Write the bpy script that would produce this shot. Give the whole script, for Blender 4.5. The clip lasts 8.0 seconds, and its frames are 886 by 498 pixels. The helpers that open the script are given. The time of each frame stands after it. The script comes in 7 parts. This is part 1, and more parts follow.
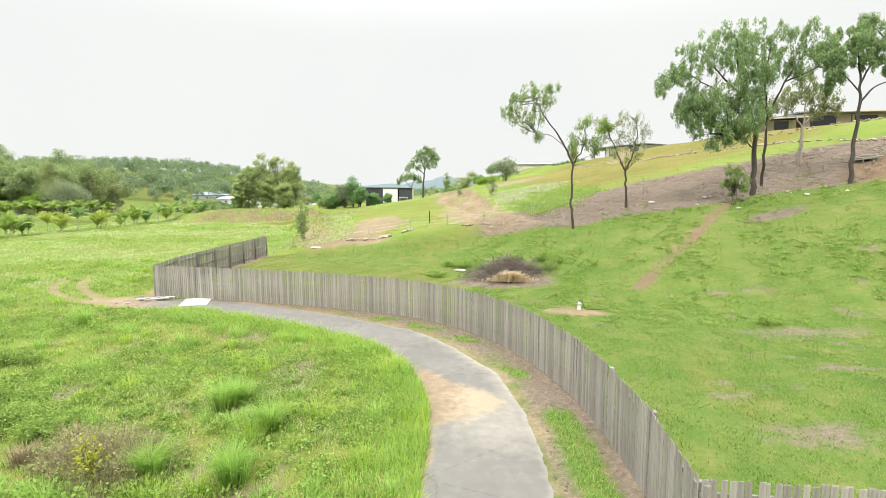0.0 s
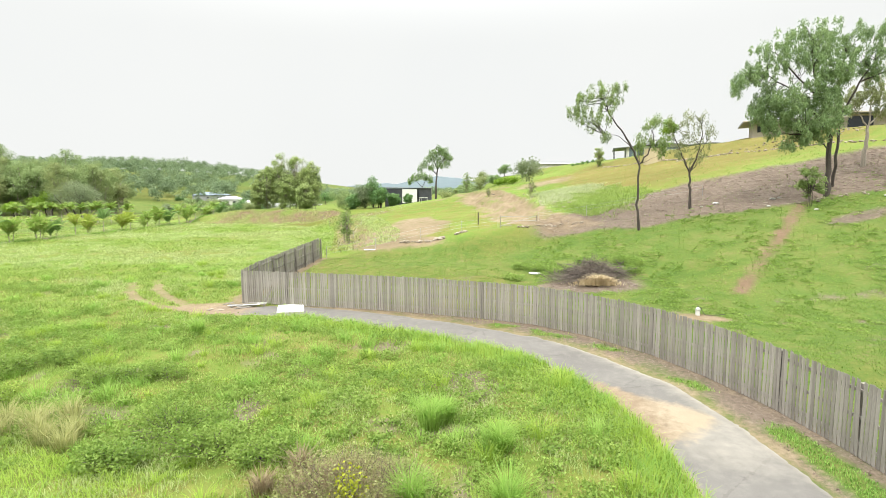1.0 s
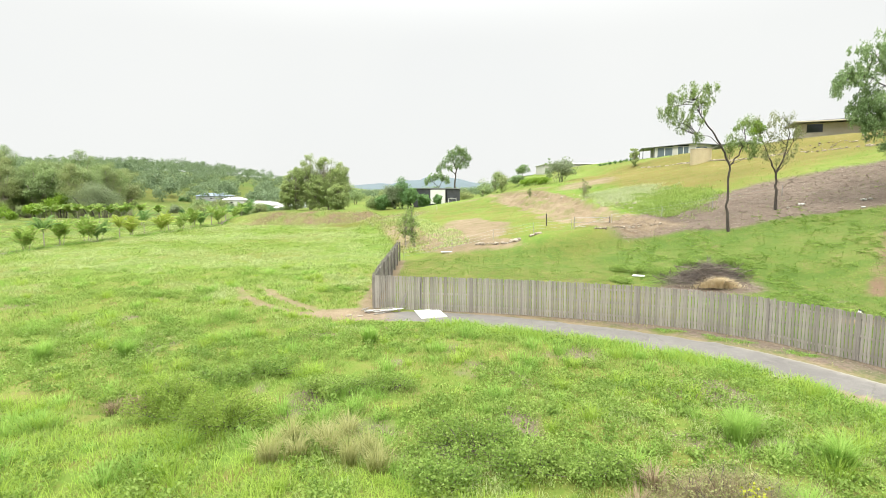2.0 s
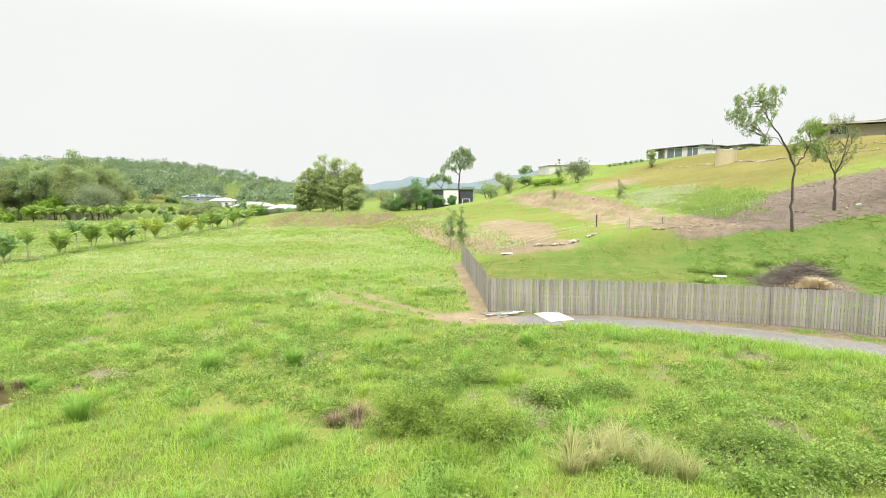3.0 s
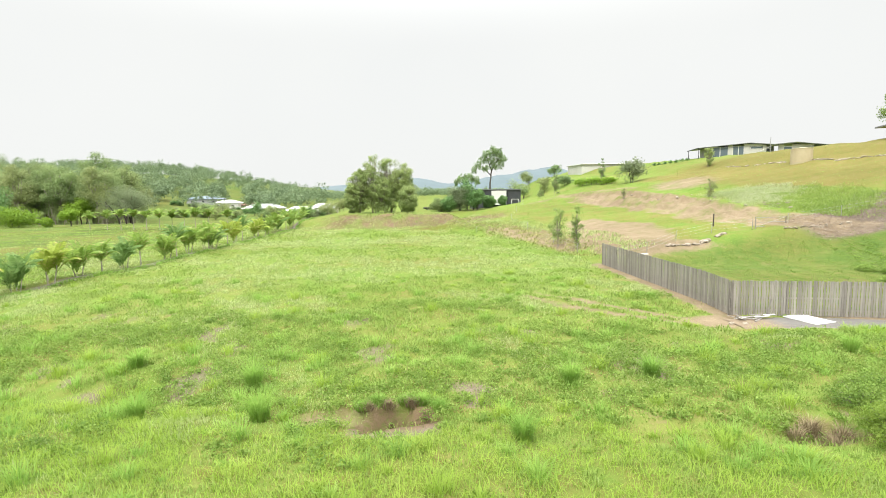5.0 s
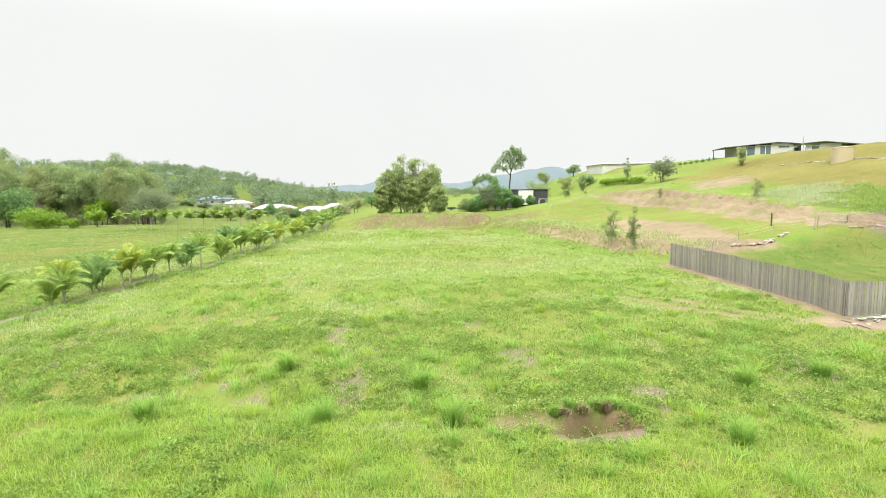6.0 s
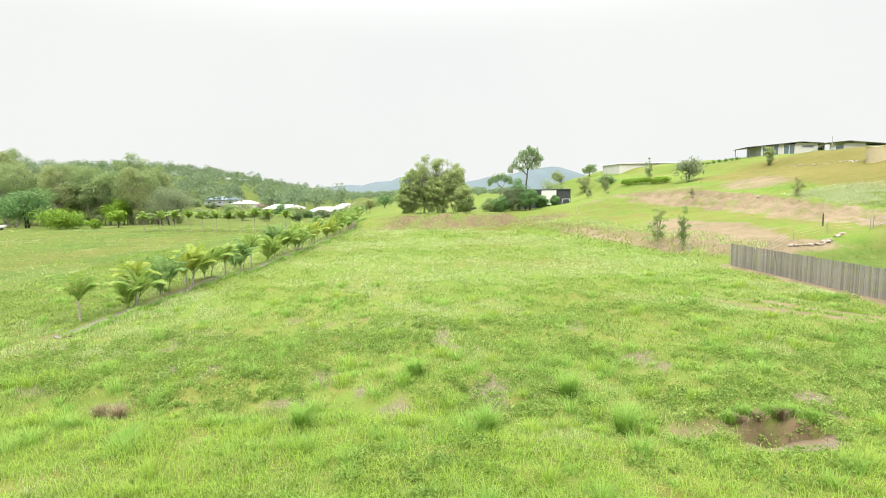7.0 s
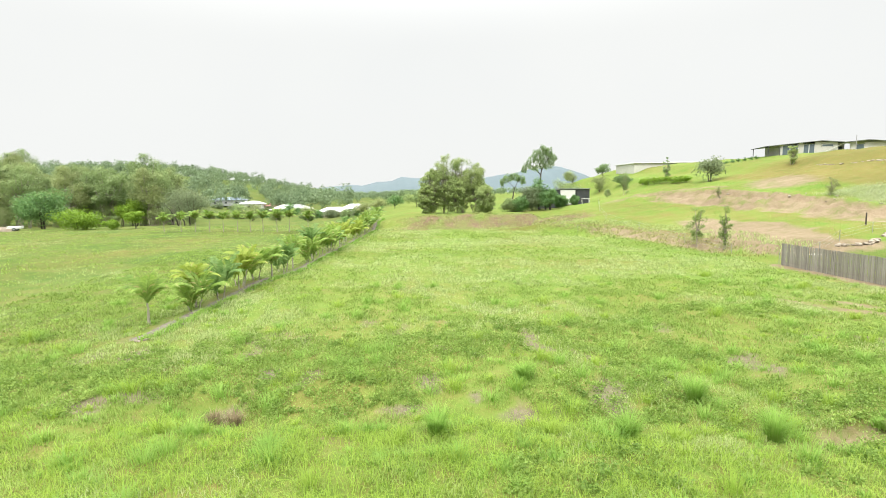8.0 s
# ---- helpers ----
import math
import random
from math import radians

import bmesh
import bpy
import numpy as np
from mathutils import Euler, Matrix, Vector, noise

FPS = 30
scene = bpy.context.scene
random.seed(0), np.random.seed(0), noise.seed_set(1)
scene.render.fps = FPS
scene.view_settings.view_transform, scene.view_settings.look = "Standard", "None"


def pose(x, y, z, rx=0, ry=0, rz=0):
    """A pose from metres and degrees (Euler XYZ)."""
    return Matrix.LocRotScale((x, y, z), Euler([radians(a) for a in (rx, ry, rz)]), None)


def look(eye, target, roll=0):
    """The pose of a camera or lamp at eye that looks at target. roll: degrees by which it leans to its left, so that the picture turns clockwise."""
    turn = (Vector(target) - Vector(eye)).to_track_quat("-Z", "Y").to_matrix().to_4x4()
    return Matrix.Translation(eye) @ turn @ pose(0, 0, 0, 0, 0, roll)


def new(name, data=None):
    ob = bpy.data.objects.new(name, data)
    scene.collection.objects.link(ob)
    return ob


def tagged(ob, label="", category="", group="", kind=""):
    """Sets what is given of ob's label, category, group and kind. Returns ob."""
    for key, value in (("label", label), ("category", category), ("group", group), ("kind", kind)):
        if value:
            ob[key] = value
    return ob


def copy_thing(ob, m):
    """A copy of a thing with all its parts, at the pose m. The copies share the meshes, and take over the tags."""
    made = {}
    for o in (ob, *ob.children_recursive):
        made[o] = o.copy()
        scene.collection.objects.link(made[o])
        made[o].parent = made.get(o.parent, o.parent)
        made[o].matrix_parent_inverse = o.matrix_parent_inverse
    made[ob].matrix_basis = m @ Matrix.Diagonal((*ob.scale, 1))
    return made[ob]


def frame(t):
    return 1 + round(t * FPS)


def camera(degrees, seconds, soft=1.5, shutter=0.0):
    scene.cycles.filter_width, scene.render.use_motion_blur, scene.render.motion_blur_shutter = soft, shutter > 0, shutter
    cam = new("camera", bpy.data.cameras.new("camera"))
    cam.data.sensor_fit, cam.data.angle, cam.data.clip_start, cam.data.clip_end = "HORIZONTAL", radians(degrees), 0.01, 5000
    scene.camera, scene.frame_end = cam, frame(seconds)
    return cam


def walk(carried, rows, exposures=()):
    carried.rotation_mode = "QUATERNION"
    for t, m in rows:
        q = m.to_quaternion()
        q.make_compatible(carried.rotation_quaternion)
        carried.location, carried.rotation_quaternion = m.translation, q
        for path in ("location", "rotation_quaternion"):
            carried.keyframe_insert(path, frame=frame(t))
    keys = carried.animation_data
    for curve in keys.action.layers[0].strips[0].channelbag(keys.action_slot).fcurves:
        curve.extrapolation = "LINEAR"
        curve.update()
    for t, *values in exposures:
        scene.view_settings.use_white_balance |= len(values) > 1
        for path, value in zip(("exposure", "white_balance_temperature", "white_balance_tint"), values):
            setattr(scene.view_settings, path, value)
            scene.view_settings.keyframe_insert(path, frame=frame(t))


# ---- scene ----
cam = camera(80.6, 8.0, soft=0.75)
METRES, EYE, TILT, LEAN, TURN = 48.0, 5.9, -6.2, 0.0, 0.0
ROWS = [
    (0.0, 0.0, 0.0, 0.0, 0.0, 0.0, -0.0),
    (0.5, -0.0483, 0.0083, 0.0026, 0.01, -0.04, 0.03),
    (1.0, -0.1174, 0.0163, 0.0051, -0.69, -0.05, 0.16),
    (1.5, -0.1912, 0.0228, 0.0074, -1.33, -0.08, 0.31),
    (2.0, -0.2752, 0.0298, 0.01, -1.45, -0.07, 0.38),
    (3.5, -0.4965, 0.0517, 0.0156, -4.6, -0.05, 0.94),
    (4.0, -0.5687, 0.0633, 0.0179, -4.76, -0.04, 1.07),
    (4.5, -0.6312, 0.0743, 0.0202, -5.0, -0.04, 1.18),
    (6.0, -0.8104, 0.099, 0.0257, -5.09, -0.07, 1.42),
    (6.5, -0.861, 0.1087, 0.0282, -5.12, -0.07, 1.46),
    (7.0, -0.9096, 0.1185, 0.0293, -5.12, -0.06, 1.48),
    (7.5, -0.9501, 0.1275, 0.0313, -5.18, -0.08, 1.53),
    (8.0, -0.9892, 0.1357, 0.0323, -5.11, -0.06, 1.59),
]
walk(cam, [(t, pose(0, 0, EYE, TILT, LEAN, TURN) @ pose(METRES * x, METRES * y, METRES * z, 90 + pitch, roll, yaw)) for t, x, y, z, yaw, pitch, roll in ROWS])

# ---- world, sun, exposure ----
world = bpy.data.worlds.new("overcast_sky")
scene.world = world
world.use_nodes = True
wn, wl = world.node_tree.nodes, world.node_tree.links
wn.clear()
w_out = wn.new("ShaderNodeOutputWorld")
w_bg = wn.new("ShaderNodeBackground")
w_sky = wn.new("ShaderNodeTexSky")
w_sky.sky_type = "NISHITA"
w_sky.sun_disc = False
w_sky.sun_elevation = radians(62)
w_sky.sun_rotation = radians(200)
w_sky.dust_density = 4.0
w_gain = wn.new("ShaderNodeVectorMath")
w_gain.operation = "SCALE"
w_gain.inputs["Scale"].default_value = 0.09
w_co = wn.new("ShaderNodeTexCoord")
w_sep = wn.new("ShaderNodeSeparateXYZ")
w_map = wn.new("ShaderNodeMapRange")      # a cloud deck is brighter overhead than low down
w_map.interpolation_type = "SMOOTHSTEP"
w_map.inputs["From Min"].default_value = 0.25
w_map.inputs["From Max"].default_value = 1.0
w_map.inputs["To Min"].default_value = 0.66
w_map.inputs["To Max"].default_value = 3.3
w_cloud = wn.new("ShaderNodeVectorMath")
w_cloud.operation = "SCALE"
w_cloud.inputs[0].default_value = (0.985, 1.0, 0.985)
w_noise = wn.new("ShaderNodeTexNoise")
w_noise.inputs["Scale"].default_value = 2.2
w_noise.inputs["Detail"].default_value = 4
w_cover = wn.new("ShaderNodeMapRange")
w_cover.inputs["From Min"].default_value = 0.35
w_cover.inputs["From Max"].default_value = 0.6
w_cover.inputs["To Min"].default_value = 0.97
w_cover.inputs["To Max"].default_value = 1.0
w_mix = wn.new("ShaderNodeMix")
w_mix.data_type = "RGBA"
wl.new(w_co.outputs["Generated"], w_sep.inputs[0])
wl.new(w_sep.outputs["Z"], w_map.inputs["Value"])
wl.new(w_map.outputs["Result"], w_cloud.inputs["Scale"])
wl.new(w_co.outputs["Generated"], w_noise.inputs["Vector"])
wl.new(w_noise.outputs["Fac"], w_cover.inputs["Value"])
wl.new(w_sky.outputs["Color"], w_gain.inputs[0])
wl.new(w_cover.outputs["Result"], w_mix.inputs["Factor"])
wl.new(w_gain.outputs["Vector"], w_mix.inputs["A"])
wl.new(w_cloud.outputs["Vector"], w_mix.inputs["B"])
wl.new(w_mix.outputs["Result"], w_bg.inputs["Color"])
wl.new(w_bg.outputs["Background"], w_out.inputs["Surface"])
scene.view_settings.exposure = 0.5

sun_data = bpy.data.lights.new("sun", "SUN")
sun_data.energy = 2.4
sun_data.angle = radians(14)
sun_data.color = (1.0, 0.96, 0.88)
sun = new("sun", sun_data)
sun.matrix_world = look((-25, -40, 90), (0, 20, 0))

# ---- helpers for meshes and materials ----
rng = np.random.default_rng(7)


def np_mesh(name, verts, faces):
    """A mesh from an array of vertices and an array of faces with equal corner counts."""
    verts, faces = np.asarray(verts, dtype=np.float32), np.asarray(faces, dtype=np.int32)
    me = bpy.data.meshes.new(name)
    n, k = faces.shape
    me.vertices.add(len(verts))
    me.vertices.foreach_set("co", verts.ravel())
    me.loops.add(n * k)
    me.loops.foreach_set("vertex_index", faces.ravel())
    me.polygons.add(n)
    me.polygons.foreach_set("loop_start", np.arange(0, n * k, k, dtype=np.int32))
    me.update(calc_edges=True)
    return me


def smooth(me):
    me.polygons.foreach_set("use_smooth", np.ones(len(me.polygons), dtype=bool))
    return me


def part(name, data, material, parent=None, label="", at=None):
    """Links a bmesh or mesh as one object, under a thing where one is given."""
    if isinstance(data, bmesh.types.BMesh):
        me = bpy.data.meshes.new(name)
        data.to_mesh(me)
        data.free()
    else:
        me = data
    if material and not me.materials:
        me.materials.append(material)
    ob = new(name, me)
    if parent:
        ob.parent = parent
    if at is not None:
        ob.matrix_basis = at
    return tagged(ob, label)


def thing(name, m, label, category, group=""):
    ob = new(name)
    ob.empty_display_size = 0.3
    ob.matrix_basis = m
    return tagged(ob, label, category, group)


def add_box(bm, x0, x1, y0, y1, z0, z1, bevel=0.0):
    m = Matrix.LocRotScale(((x0 + x1) / 2, (y0 + y1) / 2, (z0 + z1) / 2), None, (x1 - x0, y1 - y0, z1 - z0))
    made = bmesh.ops.create_cube(bm, size=1.0, matrix=m)
    if bevel:
        edges = {e for v in made["verts"] for e in v.link_edges}
        bmesh.ops.bevel(bm, geom=list(edges), offset=bevel, segments=1, affect="EDGES")
    return bm


def box(x0, x1, y0, y1, z0, z1, bevel=0.0):
    return add_box(bmesh.new(), x0, x1, y0, y1, z0, z1, bevel)


class Soup:
    """Gathers quads and triangles (a triangle repeats no corner) into one mesh. Foliage may bring its own soft normals."""

    def __init__(self):
        self.v, self.f, self.nm, self.n = [], [], [], 0

    def add(self, verts, faces, normals=None):
        self.v.append(np.asarray(verts, dtype=np.float32))
        self.f.append(np.asarray(faces, dtype=np.int32) + self.n)
        if normals is not None:
            self.nm.append(np.asarray(normals, dtype=np.float32))
        self.n += len(verts)

    def mesh(self, name):
        v = np.concatenate(self.v)
        me = np_mesh(name, v, np.concatenate(self.f))
        nm = np.concatenate(self.nm) if self.nm else np.zeros((0, 3), dtype=np.float32)
        if len(nm) == len(v):
            smooth(me)
            me.normals_split_custom_set_from_vertices(nm)
        return me


def add_tube(soup, points, radii, sides=7):
    """A tapered, bent round limb along points."""
    pts = np.array(points, dtype=float)
    n = len(pts)
    radii = np.interp(np.linspace(0, 1, n), np.linspace(0, 1, len(radii)), radii)
    tang = np.gradient(pts, axis=0)
    tang /= np.linalg.norm(tang, axis=1)[:, None] + 1e-9
    ref = np.array([1.0, 0.2, 0.1])
    a = np.cross(tang, ref)
    a /= np.linalg.norm(a, axis=1)[:, None] + 1e-9
    b = np.cross(tang, a)
    ang = np.linspace(0, 2 * np.pi, sides, endpoint=False)
    ring = pts[:, None, :] + radii[:, None, None] * (np.cos(ang)[None, :, None] * a[:, None, :] + np.sin(ang)[None, :, None] * b[:, None, :])
    i, j = np.meshgrid(np.arange(n - 1), np.arange(sides), indexing="ij")
    i, j = i.ravel(), j.ravel()
    k = (j + 1) % sides
    soup.add(ring.reshape(-1, 3), np.stack([i * sides + j, i * sides + k, (i + 1) * sides + k, (i + 1) * sides + j], 1))


def bend(points, steps=4, wob=0.05, r=rng):
    """A finer, slightly crooked copy of a polyline."""
    p = np.array(points, dtype=float)
    t = np.linspace(0, len(p) - 1, (len(p) - 1) * steps + 1)
    q = np.stack([np.interp(t, np.arange(len(p)), p[:, c]) for c in range(3)], 1)
    q[1:-1] = (q[:-2] + 2 * q[1:-1] + q[2:]) / 4
    q[1:] += r.normal(0, wob, (len(q) - 1, 3)) * np.array([1, 1, 0.3])
    return q


def leaf_cloud(soup, centres, spread, count, length, width, r, droop=0.6, flat=1.0):
    """Leaves as small folded diamonds, scattered about the centres."""
    centres = np.asarray(centres, dtype=float).reshape(-1, 3)
    spread = np.broadcast_to(np.asarray(spread, dtype=float), (len(centres), 3))
    pick = r.integers(0, len(centres), count)
    off = r.normal(0, 1, (count, 3))
    off /= np.maximum(np.linalg.norm(off, axis=1), 0.3)[:, None]
    off *= r.random((count, 1)) ** 0.45
    c = centres[pick] + off * spread[pick]
    d = r.normal(0, 1, (count, 3))
    d[:, 2] = (d[:, 2] * 0.6 - droop) * flat
    d /= np.linalg.norm(d, axis=1)[:, None]
    s = np.cross(d, r.normal(0, 1, (count, 3)) * flat + np.array([0, 0, 1 - flat]))
    s /= np.linalg.norm(s, axis=1)[:, None]
    ln = length * r.uniform(0.6, 1.35, (count, 1))
    wd = width * r.uniform(0.7, 1.3, (count, 1))
    # leaves shade as the outside of the mass that they belong to
    out = off / (np.linalg.norm(off, axis=1)[:, None] + 1e-6) + np.array([0, 0, 0.35]) + r.normal(0, 0.3, (count, 3))
    out /= np.linalg.norm(out, axis=1)[:, None]
    face = np.cross(s, d)
    turn = np.where(np.sum(face * out, axis=1) < 0, -1.0, 1.0)[:, None]
    s, out = s * turn, out + 0.9 * face * turn
    out /= np.linalg.norm(out, axis=1)[:, None]
    v = np.stack([c, c + d * ln * 0.45 + s * wd, c + d * ln, c + d * ln * 0.45 - s * wd], 1).reshape(-1, 3)
    soup.add(v, np.arange(count * 4).reshape(-1, 4), np.repeat(out, 4, axis=0))


def nodes_of(name):
    m = bpy.data.materials.new(name)
    m.use_nodes = True
    nt = m.node_tree
    return m, nt, nt.nodes["Principled BSDF"]


def ramp(nt, fac, stops):
    cr = nt.nodes.new("ShaderNodeValToRGB")
    el = cr.color_ramp.elements
    while len(el) < len(stops):
        el.new(0.5)
    for e, (p, c) in zip(el, stops):
        e.position, e.color = p, (*c, 1)
    nt.links.new(fac, cr.inputs[0])
    return cr.outputs[0]


def noise_node(nt, scale, detail=4, rough=0.55, vec=None, distort=0.0):
    n = nt.nodes.new("ShaderNodeTexNoise")
    n.inputs["Scale"].default_value, n.inputs["Detail"].default_value, n.inputs["Roughness"].default_value = scale, detail, rough
    n.inputs["Distortion"].default_value = distort
    if vec is None:
        tc = nt.nodes.new("ShaderNodeNewGeometry")
        vec = tc.outputs["Position"]
    nt.links.new(vec, n.inputs["Vector"])
    return n.outputs["Fac"]


def mixc(nt, fac, a, b, mode="MIX"):
    m = nt.nodes.new("ShaderNodeMix")
    m.data_type, m.blend_type = "RGBA", mode
    for sock, val in (("Factor", fac), ("A", a), ("B", b)):
        if hasattr(val, "is_linked"):
            nt.links.new(val, m.inputs[sock])
        elif sock == "Factor":
            m.inputs[sock].default_value = val
        else:
            m.inputs[sock].default_value = (*val, 1)
    return m.outputs["Result"]


def arith(nt, op, a, b=None, clamp=False):
    m = nt.nodes.new("ShaderNodeMath")
    m.operation, m.use_clamp = op, clamp
    for i, val in enumerate((a, b)):
        if val is None:
            continue
        if hasattr(val, "is_linked"):
            nt.links.new(val, m.inputs[i])
        else:
            m.inputs[i].default_value = val
    return m.outputs[0]


def bump(nt, bs, height, strength=0.4, dist=0.02):
    b = nt.nodes.new("ShaderNodeBump")
    b.inputs["Strength"].default_value, b.inputs["Distance"].default_value = strength, dist
    nt.links.new(height, b.inputs["Height"])
    nt.links.new(b.outputs[0], bs.inputs["Normal"])


def rough_mat(name, dark, light, scale, rough=0.85, fine=8.0, bump_s=0.4, bump_d=0.02, vary="", stretch=None, metal=0.0, tone=0.35):
    """Two scales of noise between a dark and a light tone. vary: 'object' or 'island' shifts the tone piece by piece."""
    m, nt, bs = nodes_of(name)
    vec = None
    if stretch:
        tc = nt.nodes.new("ShaderNodeTexCoord")
        mp = nt.nodes.new("ShaderNodeMapping")
        mp.inputs["Scale"].default_value = stretch
        nt.links.new(tc.outputs["Object"], mp.inputs[0])
        vec = mp.outputs[0]
    a = noise_node(nt, scale, 4, 0.6, vec)
    b = noise_node(nt, scale * fine, 5, 0.6, vec)
    f = arith(nt, "ADD", arith(nt, "MULTIPLY", a, 0.6), arith(nt, "MULTIPLY", b, 0.4))
    if vary:
        src = nt.nodes.new("ShaderNodeObjectInfo").outputs["Random"] if vary == "object" else nt.nodes.new("ShaderNodeNewGeometry").outputs["Random Per Island"]
        f = arith(nt, "ADD", f, arith(nt, "MULTIPLY", arith(nt, "SUBTRACT", src, 0.5), tone))
    nt.links.new(ramp(nt, f, [(0.3, dark), (0.7, light)]), bs.inputs["Base Color"])
    bs.inputs["Roughness"].default_value = rough
    bs.inputs["Metallic"].default_value = metal
    if bump_s:
        bump(nt, bs, b, bump_s, bump_d)
    return m


def leaf_mat(name, dark, mid, light, patch=0.25, glow=0.35, rough=0.6, dry=None, trees=None, vary=0.32):
    """Foliage: leaf by leaf and patch by patch colour, with light passing through."""
    m, nt, bs = nodes_of(name)
    g = nt.nodes.new("ShaderNodeNewGeometry")
    n = noise_node(nt, patch, 3, 0.6)
    n2 = noise_node(nt, patch * 5.5, 3, 0.6)
    n = arith(nt, "ADD", arith(nt, "MULTIPLY", n, 0.55), arith(nt, "MULTIPLY", n2, 0.45))
    f = arith(nt, "ADD", arith(nt, "MULTIPLY", g.outputs["Random Per Island"], vary), arith(nt, "MULTIPLY", arith(nt, "SUBTRACT", n, 0.3 - 0.33 * (0.32 - vary)), 1.5))
    stops = [(0.12, dark), (0.45, mid), (0.85, light)]
    col = ramp(nt, f, stops)
    if dry:
        r2 = nt.nodes.new("ShaderNodeMath")
        r2.operation = "GREATER_THAN"
        r2.inputs[1].default_value = 0.93
        nt.links.new(g.outputs["Random Per Island"], r2.inputs[0])
        col = mixc(nt, r2.outputs[0], col, dry)
    if trees:
        # one tree differs from the next
        ob = nt.nodes.new("ShaderNodeObjectInfo")
        fa = nt.nodes.new("ShaderNodeMapRange")
        fa.inputs["From Min"].default_value, fa.inputs["From Max"].default_value, fa.inputs["To Max"].default_value = 0.3, 1.0, 0.85
        nt.links.new(ob.outputs["Random"], fa.inputs["Value"])
        col = mixc(nt, fa.outputs[0], col, mixc(nt, 0.5, col, trees, "MIX"))
    nt.links.new(col, bs.inputs["Base Color"])
    bs.inputs["Roughness"].default_value = rough
    bs.inputs["Specular IOR Level"].default_value = 0.3
    tr = nt.nodes.new("ShaderNodeBsdfTranslucent")
    mx = nt.nodes.new("ShaderNodeMixShader")
    mx.inputs[0].default_value = glow
    nt.links.new(col, tr.inputs["Color"])
    nt.links.new(bs.outputs[0], mx.inputs[1])
    nt.links.new(tr.outputs[0], mx.inputs[2])
    nt.links.new(mx.outputs[0], nt.nodes["Material Output"].inputs["Surface"])
    return m


# ---- plan: lines that the ground, path and fences share ----
PATH = [(0.6, -14), (0.7, 0), (0.85, 9.6), (1.0, 12.5), (0.8, 14.8), (0.2, 17.2), (-1.2, 19.9), (-3.3, 21.9), (-5.9, 23.7), (-8.8, 25.4), (-11.7, 26.7), (-14.5, 27.2), (-17.2, 27.3)]
FENCE_A = [(3.7, 7.1), (3.95, 9.6), (3.95, 12.1), (3.75, 14.6), (3.15, 17.2)]
FENCE_B = [(3.15, 17.2), (2.3, 19.6), (0.7, 22.1), (-1.2, 24.0), (-3.5, 25.2), (-6.0, 26.2), (-8.6, 27.1), (-11.1, 27.8), (-13.7, 28.4), (-16.25, 29.0)]
FENCE_C = [(-16.25, 29.0), (-16.2, 31.5), (-16.15, 34.0), (-16.1, 36.5), (-16.05, 39.0), (-16.0, 41.5), (-15.95, 44.0), (-15.9, 46.6)]
FENCE_D = [(3.7, 7.1), (6.1, 6.8), (8.5, 6.5), (10.9, 6.2), (13.3, 5.9)]
RUT_A = [(-16.5, 27.4), (-18.7, 27.5), (-20.3, 27.9), (-21.9, 29.0), (-24.3, 32.2), (-25.9, 35.9), (-27.2, 40), (-28.6, 50)]
RUT_B = [(-16.8, 28.1), (-18.8, 28.3), (-20.4, 29.5), (-22.4, 31.9), (-24.35, 35.9), (-25.6, 40), (-26.8, 50)]
GULLY = [(-4.5, 9.0), (-9, 11.0), (-15, 13.5), (-21.5, 16.0), (-28, 17.6), (-34, 18.7), (-43, 21.5), (-55, 23)]
BED = [(-60.0, 31.0), (-59.3, 36), (-58.9, 42.8), (-57.8, 46.7), (-56, 56.2), (-55, 65.5), (-53.4, 79.8), (-51.6, 97), (-50.7, 113)]
BANK_TOE = [(-15.6, 50), (-16.2, 58), (-18.2, 69), (-20.5, 80), (-24, 89), (-36, 92.5), (-50, 95)]


def dist_to(line, x, y):
    """Distance from points to a polyline, and how far along it the nearest place lies (0 to 1)."""
    x, y = np.asarray(x, dtype=float), np.asarray(y, dtype=float)
    best, along = np.full(x.shape, 1e9), np.zeros(x.shape)
    seg = len(line) - 1
    for i in range(seg):
        (ax, ay), (bx, by) = line[i], line[i + 1]
        dx, dy = bx - ax, by - ay
        t = np.clip(((x - ax) * dx + (y - ay) * dy) / (dx * dx + dy * dy), 0, 1)
        d = np.hypot(x - ax - t * dx, y - ay - t * dy)
        near = d < best
        best = np.where(near, d, best)
        along = np.where(near, (i + t) / seg, along)
    return best, along


def ss(a, b, v):
    t = np.clip((v - a) / (b - a), 0, 1)
    return t * t * (3 - 2 * t)


def waves(x, y, size, seed=0):
    """Cheap smooth unevenness, about -1 to 1."""
    r = np.random.default_rng(seed)
    out = np.zeros(np.shape(x))
    for k in range(7):
        a, ph = r.uniform(0, 2 * np.pi), r.uniform(0, 6.28)
        f = 2 * np.pi / (size * r.uniform(0.55, 1.8))
        out = out + np.sin((x * np.cos(a) + y * np.sin(a)) * f + ph)
    return out / 3.2


def smax(a, b, k):
    return 0.5 * (a + b + np.sqrt((a - b) ** 2 + k * k))


def smin(a, b, k):
    return -smax(-a, -b, k)


def cut_line(y):
    """x of the upper edge of the cut beside the levelled pad."""
    return np.interp(y, [46, 50, 54, 66, 73, 88, 99, 108], [8.6, 7.4, 6.3, 5.4, 4.6, 4.2, 1.0, -4.0])


